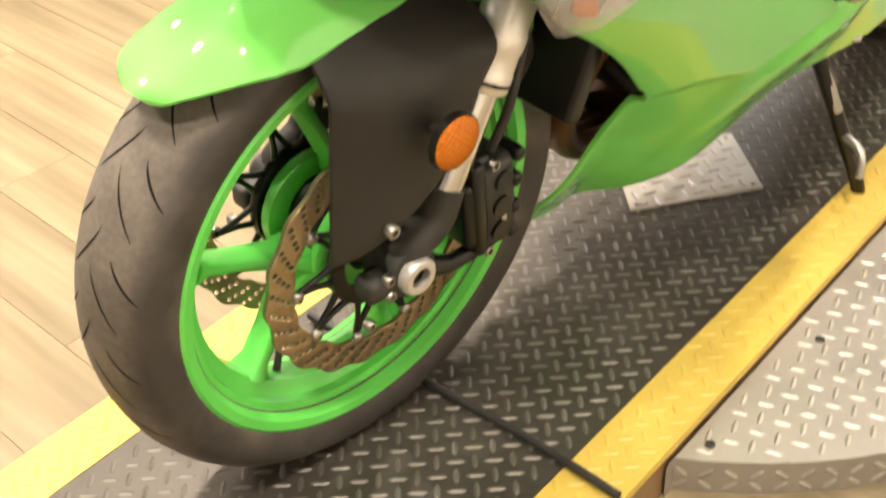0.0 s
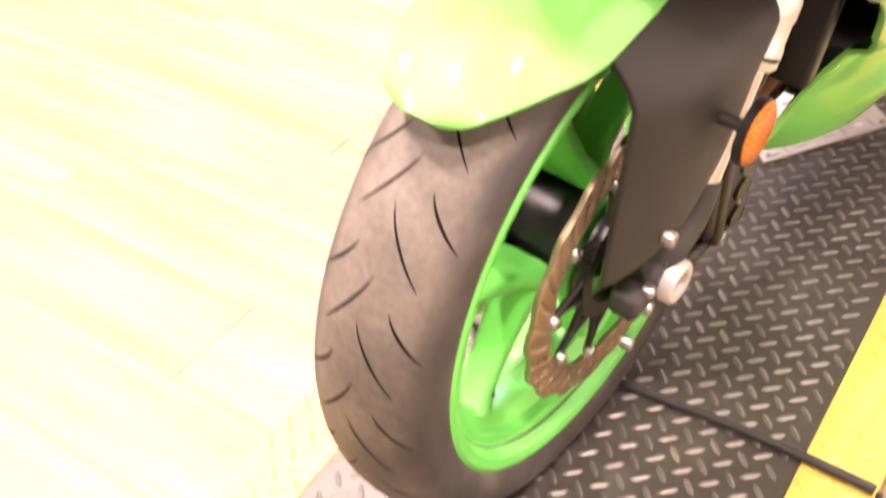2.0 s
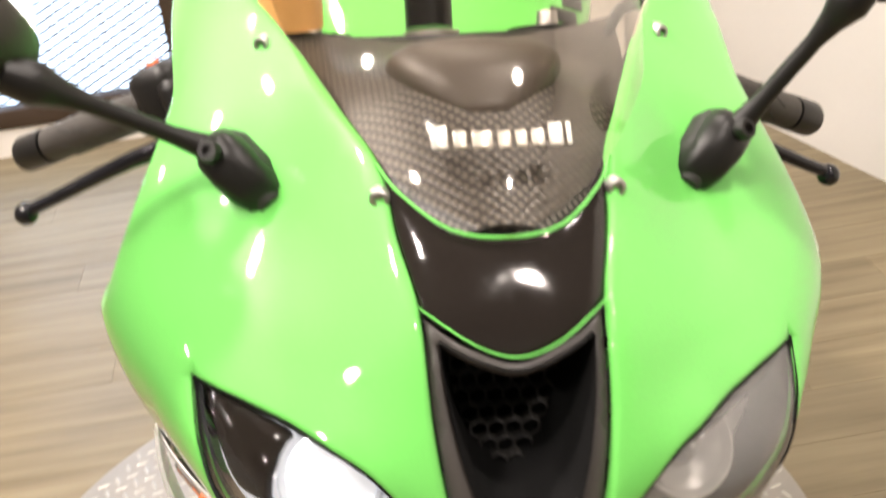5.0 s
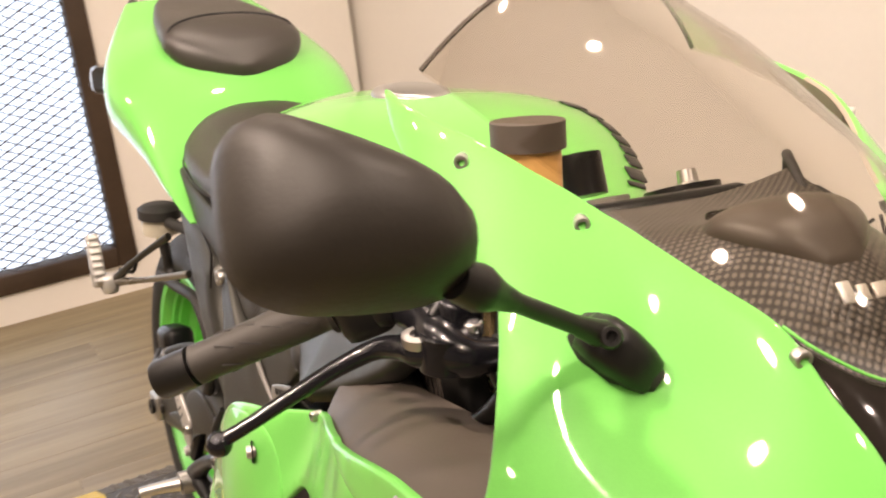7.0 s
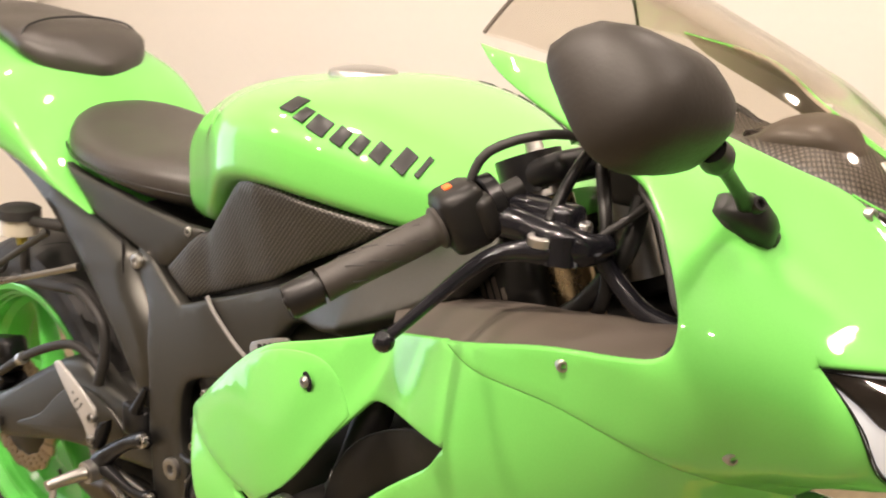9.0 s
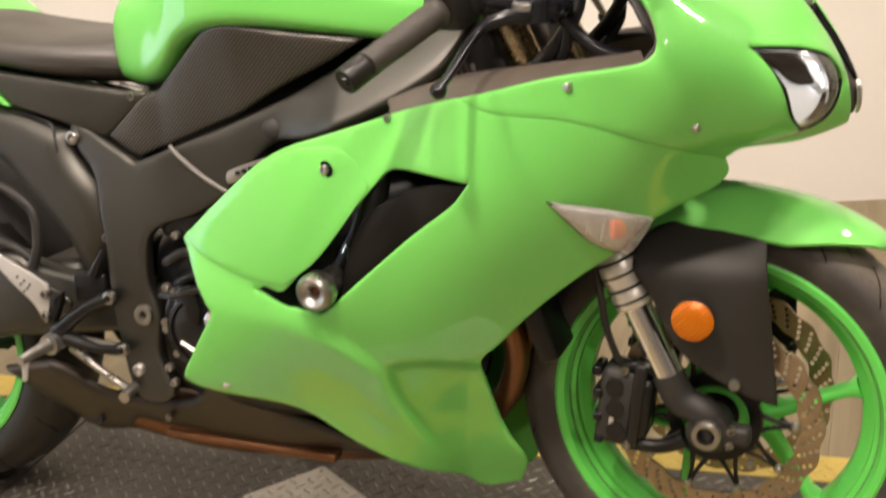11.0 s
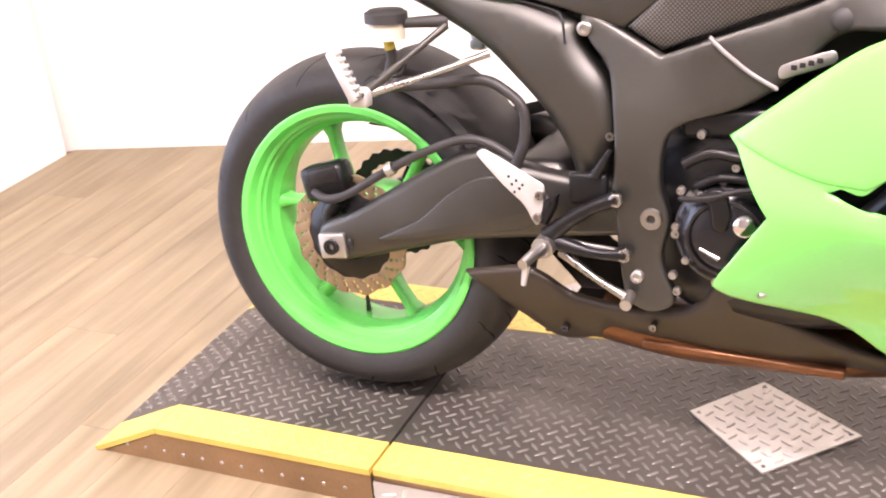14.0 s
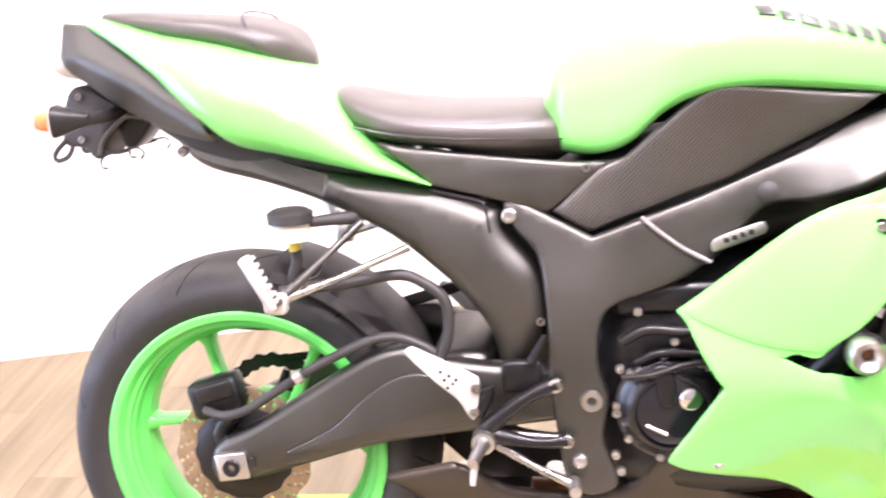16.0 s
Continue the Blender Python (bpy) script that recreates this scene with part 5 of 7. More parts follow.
for side in (1, -1):
    y = side * 0.104
    fork = part("fork_leg", rod(fork_point(0.05, y), fork_point(0.30, y), 0.0205, 24), CHROME, bike, "chrome fork tube under a pale outer tube", xf=STEER)
    bm = lathe([(0.0, 0.0), (0.026, 0.0), (0.0285, 0.003), (0.0285, 0.020), (0.0272, 0.023), (0.0272, 0.042), (0.0285, 0.045), (0.0285, 0.062), (0.0265, 0.066), (0.0262, 0.16), (0.0, 0.16)], (0, 0, 0), "z", 28)
    m = STEER @ Matrix.Translation(fork_point(0.192, y)) @ Matrix.Rotation(-RAKE, 4, "Y")
    part("outer_tube", bm, MACHINED, fork, "pale alloy outer fork tube", xf=m)
    upper = lathe([(0.0, 0.158), (0.0262, 0.158), (0.0262, 0.47), (0.0, 0.47)], (0, 0, 0), "z", 28)
    for h0 in ((0.009, 0.028, 0.048, 0.068) if side < 0 else (0.009,)):
        part("tube_ring", lathe([(0.0, h0), (0.0289, h0), (0.0289, h0 + 0.0035), (0.0, h0 + 0.0035)], (0, 0, 0), "z", 28), ENGINE, fork, xf=m)
    part("upper_tube", upper, GOLD, fork, "bronze upper fork tube", xf=m)
    part("fork_cap", lathe([(0.0, 0.534), (0.009, 0.534), (0.010, 0.522), (0.019, 0.516), (0.0255, 0.504), (0.0255, 0.472), (0.0, 0.472)], (0, 0, 0), "z", 24), ALLOY, fork, xf=m)
    # axle lug and nut
    bm = tube([fork_point(0.085, y), fork_point(0.045, y), Vector((AX - 0.004, y, AZ + 0.02)), Vector((AX, y, AZ - 0.012))], [0.0225, 0.023, 0.023, 0.017], 18, 4)
    rod((AX, y - side * 0.03, AZ), (AX, y + side * 0.016, AZ), 0.030, 24, bm)
    rbox((AX + 0.032, y, AZ - 0.004), (0.05, 0.03, 0.028), 0.007, None, bm)
    part("axle_lug", bm, MATT, fork, "black axle casting", xf=STEER)
    part("axle_nut", lathe([(0.0125, side * 0.0), (0.0125, side * 0.010), (0.0195, side * 0.010), (0.022, side * 0.007), (0.022, side * -0.004)], (AX, y + side * 0.019, AZ), "y", 28), WHITE_ALLOY if side > 0 else ZINC, fork, xf=STEER)
    for dx_, dz_ in ((0.030, -0.016), (0.032, 0.006), (0.058, -0.040)):
        bolt(STEER @ Vector((AX + dx_, y + side * 0.012, AZ + dz_)), (0, side, 0), 0.0065, fork)
    # caliper behind the leg
    tilt = Matrix.Rotation(radians(8), 4, "Y")
    cal = part("brake_caliper", rbox((1.288, side * 0.088, 0.312), (0.055, 0.062, 0.118), 0.012, tilt), MATT, bike, "black radial brake caliper", xf=STEER)
    for dz_ in (-0.034, 0.0, 0.034):
        part("piston", rod((1.288, side * 0.115, 0.312 + dz_), (1.288, side * 0.123, 0.312 + dz_), 0.013, 16), BLACK, cal, xf=STEER)
    part("caliper_body", rbox((1.322, side * 0.092, 0.312), (0.030, 0.050, 0.092), 0.008, tilt), ENGINE, cal, xf=STEER)
    for dz_ in (-0.052, -0.018, 0.018, 0.052):
        part("caliper_rib", rbox((1.262, side * 0.100, 0.314 + dz_), (0.014, 0.040, 0.016), 0.004, tilt), ENGINE, cal, xf=STEER)
    part("caliper_bridge", rbox((1.318, side * 0.106, 0.318), (0.018, 0.030, 0.128), 0.005, tilt), BLACK, cal, xf=STEER)
    part("caliper_arm", tube([(1.375, side * 0.103, 0.350), (1.345, side * 0.104, 0.372), (1.305, side * 0.104, 0.374)], [0.014, 0.011, 0.010], 10, 4), ENGINE, cal, xf=STEER)
    part("caliper_arm", tube([(1.385, side * 0.103, 0.272), (1.35, side * 0.104, 0.255), (1.305, side * 0.104, 0.255)], [0.014, 0.011, 0.010], 10, 4), ENGINE, cal, xf=STEER)
    for z in (0.256, 0.372):
        bolt(STEER @ Vector((1.303, side * 0.116, z)), (0, side, 0), 0.007, cal)
    part("lettering_bar", rbox((1.284, side * 0.1195, 0.305), (0.007, 0.002, 0.036), 0.0005, tilt), SILVER_MARK, cal, xf=STEER)
    part("brake_hose", tube([(1.29, side * 0.10, 0.376), (1.274, side * 0.108, 0.43), (1.262, side * 0.110, 0.51), (1.236, side * 0.10, 0.60), (1.20, side * 0.09, 0.70)], 0.0055, 8, 5), MATT, bike, xf=STEER)

    # black guard plate hanging from the fender
    def guard(u, z):
        t = np.clip(z - 0.515, 0, 1)
        bend = t * t / (t + 0.035)
        # the plate curls in towards the wheel along its front edge
        curl = 3.6 * np.clip(u - 1.42, 0, 1) ** 2
        return np.stack([u, side * (0.129 - 0.95 * bend - curl), z - 0.42 * bend], 1)
    wide_ = 0.014 if side > 0 else 0.0
    G = [(1.316, .530), (1.330, .590), (1.385, .612), (1.450, .600), (1.482 + wide_, .588), (1.490 + wide_, .548), (1.497 + wide_ * .7, .48), (1.510, .334, 1), (1.472, .352), (1.402, .394), (1.372, .424), (1.345, .48)]
    plate = part("fork_guard", panel(G, guard, 0.003, 0.003, 0.016, outward=(1.4, 0, 0.45)), GUARD, bike, "matt black guard plate beside the wheel", xf=STEER)
    bolt(STEER @ Vector((1.455, side * 0.127, 0.372)), (0, side, 0), 0.008, plate)
    # round amber reflector on a stalk
    p = Vector((1.405, side * 0.160, 0.471))
    refl = part("reflector", rod(p - Vector((0, side * 0.006, 0)), p + Vector((0, side * 0.002, 0)), 0.0295, 32), BLACK, bike, "round amber side reflector", xf=STEER)
    part("reflector_lens", lathe([(0.0, side * 0.007), (0.014, side * 0.0068), (0.024, side * 0.0055), (0.028, side * 0.003), (0.028, side * 0.001), (0.0, side * 0.001)], p, "y", 36), AMBER, refl, "amber prismatic lens", xf=STEER)
    part("reflector_stalk", rod(p - Vector((0, side * 0.045, 0)), p - Vector((0, side * 0.004, 0)), 0.006, 10), MATT, refl, xf=STEER)

# front fender: a crowned sheet round the tyre, pointed at its front
def fender(a, v):
    """a: degrees round the axle from straight ahead; v: -1 to 1 across."""
    half = 0.078 * np.clip((np.asarray(a) - 49.0) / 16.0, 0.0, 1.0) ** 0.34 * (1 - 0.10 * np.clip((np.asarray(a) - 85) / 40, 0, 1))
    R_ = 0.340 - 0.012 * np.clip((np.asarray(a) - 48) / 30, 0, 1) + 0.004 * np.clip((np.asarray(a) - 90) / 30, 0, 1)
    r = R_ - 0.050 * np.abs(v) ** 2.4 * np.clip((np.asarray(a) - 49) / 22, 0.15, 1)
    return np.stack([AX + r * np.cos(np.radians(a)), half * v, AZ + r * np.sin(np.radians(a))], 1)


bm = bmesh.new()
grids = []
for lift in (0.0, -0.004):
    grid = []
    for a in np.concatenate([np.linspace(49.2, 65, 16), np.linspace(67, 140, 22)]):
        vv = np.linspace(-1, 1, 21)
        pts = fender(np.full(21, a), vv)
        c = np.array((AX, 0, AZ))
        d = pts - c
        grid.append([bm.verts.new(p + lift * (q / np.linalg.norm(q))) for p, q in zip(pts, d)])
    for a, b in zip(grid, grid[1:]):
        for i in range(20):
            bm.faces.new((a[i], a[i + 1], b[i + 1], b[i]))
    grids.append(grid)
for g, h in ((grids[0][0], grids[1][0]), (grids[0][-1], grids[1][-1]), ([r[0] for r in grids[0]], [r[0] for r in grids[1]]), ([r[-1] for r in grids[0]], [r[-1] for r in grids[1]])):
    for i in range(len(g) - 1):
        bm.faces.new((g[i], g[i + 1], h[i + 1], h[i]))
part("front_fender", bm, GREEN, bike, "glossy lime green front fender", xf=STEER)

# clip-ons, levers, clamps
part("triple_clamp", rbox((1.125, 0, 0.925), (0.075, 0.27, 0.030), 0.010, Matrix.Rotation(-RAKE, 4, "Y")), ENGINE, bike, "black upper fork clamp", xf=STEER)
part("steering_stem", rod((1.175, 0, 0.80), (1.118, 0, 0.945), 0.024, 20), ALLOY, bike, xf=STEER)
part("lower_clamp", rbox((1.225, 0, 0.70), (0.075, 0.26, 0.045), 0.010, Matrix.Rotation(-RAKE, 4, "Y")), ENGINE, bike, xf=STEER)
BARS = STEER @ Matrix.Translation((0.021, 0, 0))
for side in (1, -1):
    outer, inner_ = Vector((1.020, side * 0.374, 0.822)), Vector((1.083, side * 0.246, 0.884))
    d = (outer - inner_).normalized()
    bar = part("handlebar", tube([inner_ - d * 0.09, inner_, outer], 0.0115, 14, 1), BLACK, bike, "clip-on handlebar with a black rubber grip", xf=BARS)
    m = BARS @ Matrix.Translation(inner_) @ d.to_track_quat("Z", "Y").to_matrix().to_4x4()
    L = (outer - inner_).length
    prof = [(0.012, 0.0), (0.021, 0.0), (0.022, 0.004), (0.0172, 0.008), (0.0172, 0.014), (0.0178, 0.030), (0.0174, 0.5 * L), (0.0168, L - 0.040), (0.0175, L - 0.028), (0.012, L - 0.027)]
    part("grip", lathe(prof, (0, 0, 0), "z", 24), GRIP, bar, "grooved black rubber grip", xf=m)
    for k in range(4):
        for j in range(6):
            a = 1.047 * j + 0.35 * (k % 2)
            bm = rod((0.0169 * math.cos(a), 0.0169 * math.sin(a), 0.020 + 0.022 * k), (0.0169 * math.cos(a + 0.45), 0.0169 * math.sin(a + 0.45), 0.036 + 0.022 * k), 0.0013, 6)
            part("grip_groove", bm, RUBBER_WALL, bar, xf=m)
    part("bar_end", lathe([(0.0, L + 0.012), (0.006, L + 0.012), (0.007, L + 0.009), (0.0155, L + 0.010), (0.0175, L + 0.006), (0.0175, L - 0.024), (0.0, L - 0.024)], (0, 0, 0), "z", 20), BLACK, bar, xf=m)
    bm = rbox((0, 0, -0.024), (0.054, 0.066, 0.048), 0.012)
    rbox((0.012, -0.004, -0.042), (0.040, 0.046, 0.024), 0.010, None, bm)
    part("switch_box", bm, BLACK, bar, "black switch housing", xf=m)
    part("clamp", rod(Vector((1.106, side * 0.104, 0.898)), Vector((1.090, side * 0.104, 0.935)), 0.036, 24), ENGINE, bar, xf=STEER)
    if side < 0:
        part("stop_button", rbox((0.0, 0.033, -0.020), (0.011, 0.006, 0.009), 0.002), ORANGE, bar, "red stop button", xf=m)
    # lever with its perch
    lev = part("lever", tube([(1.190, side * 0.206, 0.876), (1.180, side * 0.213, 0.875), (1.162, side * 0.219, 0.872), (1.142, side * 0.232, 0.866), (1.134, side * 0.262, 0.853), (1.131, side * 0.300, 0.835), (1.129, side * 0.335, 0.818), (1.127, side * 0.357, 0.808)],
                              [0.012, 0.013, 0.0105, 0.0088, 0.0075, 0.0066, 0.006, 0.006], 12, 5), COVER, bike, "curved glossy black hand lever with a ball end", xf=BARS)
    bm = bmesh.new()
    bmesh.ops.create_uvsphere(bm, u_segments=18, v_segments=12, radius=0.0105)
    bmesh.ops.translate(bm, vec=(1.126, side * 0.359, 0.805), verts=bm.verts)
    part("ball_end", bm, COVER, lev, xf=BARS)
    bm = tube([(1.110, side * 0.200, 0.892), (1.150, side * 0.196, 0.890), (1.190, side * 0.196, 0.884), (1.212, side * 0.186, 0.878), (1.222, side * 0.160, 0.880)], [0.020, 0.017, 0.019, 0.017, 0.011], 14, 4)
    rbox((1.160, side * 0.180, 0.898), (0.080, 0.034, 0.036), 0.009, None, bm)
    rod((1.195, side * 0.196, 0.864), (1.195, side * 0.196, 0.892), 0.021, 20, bm)
    part("perch", bm, COVER, lev, "glossy black lever perch and master cylinder", xf=BARS)
    bolt(BARS @ Vector((1.182, side * 0.213, 0.886)), (0.1, side * 0.1, 1), 0.0135, lev, ALLOY, 0.005, "pivot_bolt")
    bolt(BARS @ Vector((1.205, side * 0.178, 0.897)), (0.1, side * 0.1, 1), 0.008, lev, CHROME, 0.005, "banjo_bolt")
    part("clamp_ring", lathe([(0.0255, 0.0), (0.0285, 0.002), (0.0285, 0.014), (0.0255, 0.016), (0.0255, 0.0)], (0, 0, -0.066), "z", 24), ENGINE, bar, xf=m)
    part("lever_hose", tube([(1.215, side * 0.165, 0.872), (1.235, side * 0.160, 0.845), (1.265, side * 0.155, 0.822), (1.30, side * 0.145, 0.812)], 0.0095, 10, 4), COVER, lev, xf=BARS)
    part("cable", tube([(1.215, side * 0.165, 0.888), (1.25, side * 0.12, 0.93), (1.22, side * 0.03, 0.955), (1.17, -side * 0.03, 0.90)], 0.0045, 8, 5), MATT, bike, xf=BARS)
    part("throttle_cable", tube([(1.085, side * 0.215, 0.905), (1.10, side * 0.20, 0.955), (1.16, side * 0.15, 0.975), (1.24, side * 0.12, 0.945), (1.30, side * 0.15, 0.90)], 0.005, 8, 5), MATT, bike, xf=BARS)
cup = part("brake_fluid_reservoir", rod((1.201, -0.116, 0.976), (1.197, -0.116, 1.022), 0.025, 24), mat("amber_reservoir_plastic", (0.78, 0.44, 0.15), 0.3, 0, 0.1, 20, 200), bike, "amber brake fluid cup with a dark lid", xf=STEER)
part("lid", rod((1.197, -0.116, 1.021), (1.195, -0.116, 1.042), 0.0290, 24), INNER, cup, xf=STEER)
part("cup_bracket", tube([(1.200, -0.116, 0.978), (1.195, -0.16, 0.94), (1.20, -0.20, 0.90)], 0.006, 8, 4), ENGINE, cup, xf=STEER)
part("ignition_barrel", rod((1.09, 0, 0.94), (1.075, 0, 0.975), 0.021, 24), ENGINE, bike, xf=STEER)
part("dash_box", rbox((1.205, 0, 0.925), (0.07, 0.18, 0.060), 0.012), MATT, bike, "black gauge housing")

# brown-grey liners between the fairing's inner edge and the frame
for side in (1, -1):
    edge = [on_skin(side, th, z, -0.006) for th, z in ((86, .738), (74, .752), (60, .772), (49, .789), (41, .802), (36.4, .812))]
    inner_l = [Vector((x, side * y, z)) for x, y, z in ((.985, .182, .765), (1.05, .170, .782), (1.12, .165, .794), (1.19, .160, .802), (1.27, .145, .808), (1.315, .115, .81))]
    rows = []
    for f in np.linspace(0, 1, 7):
        rows.append([a.lerp(b, f) + Vector((0, 0, 0.010 * math.sin(math.pi * f))) for a, b in zip(edge, inner_l)])
    rows = [[Vector(p) for p in curve([tuple(q) for q in row], 3)] for row in rows]
    bm, _ = sheet(rows, 0.003)
    part("inner_liner", bm, INNER, bike, "brown-grey plastic cockpit liner")
    part("wiring_box", rbox((1.10, side * 0.128, 0.79), (0.10, 0.05, 0.10), 0.008, Matrix.Rotation(radians(-24), 4, "Y")), BLACK, bike, "black electrics box beside the steering head")
    for k in range(4):
        part("label_bar", rbox((1.075 + 0.012 * k, side * 0.1535, 0.795 - 0.005 * k), (0.006, 0.001, 0.055 - 0.008 * (k % 2)), 0.0003, Matrix.Rotation(radians(-24), 4, "Y")), INNER, bike)
    part("loom", tube([(1.02, side * 0.16, 0.80), (1.10, side * 0.165, 0.775), (1.18, side * 0.16, 0.79), (1.24, side * 0.15, 0.86), (1.245, side * 0.13, 0.92)], 0.010, 10, 5), BLACK, bike, "black wiring loom")
    part("hose", tube([(1.20, side * 0.14, 0.78), (1.235, side * 0.165, 0.83), (1.225, side * 0.16, 0.90), (1.19, side * 0.12, 0.94)], 0.007, 10, 5), BLACK, bike)
    part("tie", tube([(1.29, side * 0.15, 0.955), (1.295, side * 0.155, 0.93), (1.282, side * 0.155, 0.915), (1.272, side * 0.15, 0.935), (1.285, side * 0.148, 0.95)], 0.0016, 6, 4), BLACK, bike)
    part("front_liner", panel([(33, .84), (34, .86), (33.8, .92), (34.5, .95), (27, .965), (25, .90), (25.5, .80), (27, .72), (34, .70), (36, .80)], skin(side, -0.028), 0.003, 0.002, 0.03, (), SU), MATT, bike)

part("cockpit_floor", poly_prism([(.98, -.19), (1.26, -.16), (1.34, -.09), (1.34, .09), (1.26, .16), (.98, .19)], .735, .742), BLACK, bike, smooth=False)


# ---- tank, seats, tail ----
TANK = [(.498, .80, .848, .055), (.506, .779, .876, .092), (.522, .767, .914, .117), (.57, .761, .945, .141), (.62, .776, .960, .166), (.67, .822, .968, .193), (.72, .845, .973, .211), (.78, .851, .977, .217),
        (.85, .846, .970, .211), (.92, .837, .950, .190), (.98, .829, .926, .158), (1.03, .834, .902, .124), (1.068, .845, .880, .085)]


tank = part("fuel_tank", body_loft(TANK, 5, 56, 6, 2.4),
            GREEN, bike, "rounded lime green fuel tank")
tank_tree = BVHTree.FromPolygons([v.co for v in tank.data.vertices], [tuple(f.vertices) for f in tank.data.polygons])
part("filler_cap", lathe([(0.0, 0.009), (0.030, 0.009), (0.034, 0.007), (0.042, 0.006), (0.045, 0.002), (0.045, -0.006)], (0.735, 0, 0.974), "z", 36), ALLOY, tank, "alloy filler cap")
for side in (1, -1):
    # the maker's name on the tank becomes plain slanted bars laid on its skin
    at_x = 0.790
    for wide, tall in ((.027, .024), (.021, .018), (.032, .018), (.021, .018), (.019, .018), (.021, .018), (.022, .023), (.008, .023)):
        x = at_x + wide * 0.45
        at_x += wide * 0.97 + 0.0034
        z = 0.959 - 0.285 * (x - 0.79)
        spot, nor, *_ = tank_tree.ray_cast(Vector((x, side * 0.5, z)), Vector((0, -side, 0)))
        nor = nor if nor.y * side > 0 else -nor
        along = (Vector((1, 0, -0.30)) - nor * nor.dot(Vector((1, 0, -0.30)))).normalized()
        m = Matrix.Translation(spot + nor * 0.0008) @ Matrix((along, nor, along.cross(nor))).transposed().to_4x4()
        bm = rbox((0, 0, 0.0), (wide * 0.88, 0.0025, tall * 1.4), 0.001)
        for v in bm.verts:
            v.co.x += 0.22 * v.co.z
        part("lettering_bar", bm, BLACK_MARK, tank, xf=m)


def flat(y0, slope=0.0, x_ref=0.0, bulge=0.0, zc=0.0, side=1):
    """A nearly upright surface beside the machine."""
    def place(u, z):
        return np.stack([u, side * (y0 + slope * (u - x_ref) - bulge * (z - zc) ** 2), z], 1)
    return place


PANEL = [(.509, .691, 1), (.577, .750), (.608, .763, 1), (.656, .803), (.69, .831), (.718, .852), (.747, .861), (.783, .859), (.866, .848), (.956, .836, 1), (.903, .806), (.813, .763), (.76, .734), (.707, .713), (.646, .689), (.561, .659, 1)]


def grip_panel(side):
    """The knee panel flares out below the tank's widest part."""
    def place(u, z):
        top_y = np.interp(u, (.50, .562, .603, .66, .72, .76, .84, .92, .98), (.150, .152, .150, .174, .197, .205, .202, .184, .165))
        top_z = np.interp(u, (.562, .603, .66, .72, .76, .84, .94), (.66, .762, .82, .858, .864, .858, .842))
        return np.stack([u, side * (top_y - np.interp(u, (.58, .7), (0, .25)) * np.clip(top_z - z, 0, 1)), z], 1)
    return place


SEATSIDE = [(.262, .800), (.30, .792), (.40, .778), (.538, .760, 1), (.596, .760, 1), (.503, .688, 1), (.431, .710), (.335, .737, 1), (.319, .754)]
ARCH = [(-.081, .842, 1), (-.023, .781), (.077, .75), (.167, .717), (.264, .665), (.327, .612), (.382, .551), (.412, .49), (.421, .428), (.438, .412), (.462, .420), (.486, .488), (.498, .54), (.483, .608), (.445, .659), (.431, .701, 1), (.331, .738), (.172, .769), (.065, .802), (.0, .824)]
RELIEF = [(.335, .727), (.395, .714), (.412, .705), (.420, .665), (.408, .662), (.385, .694)]
FRAME_OUT = [(.438, .70), (.449, .712), (.506, .686), (.563, .655, 1), (.628, .678), (.725, .715), (.84, .764), (.915, .801), (1.098, .862, 1), (1.094, .835), (1.062, .795), (.978, .748), (.873, .706), (.801, .690), (.739, .625), (.673, .584), (.604, .561), (.574, .535), (.567, .467), (.580, .415), (.570, .352), (.590, .291), (.576, .271), (.542, .266), (.514, .29), (.496, .442), (.496, .538), (.486, .629), (.455, .668)]
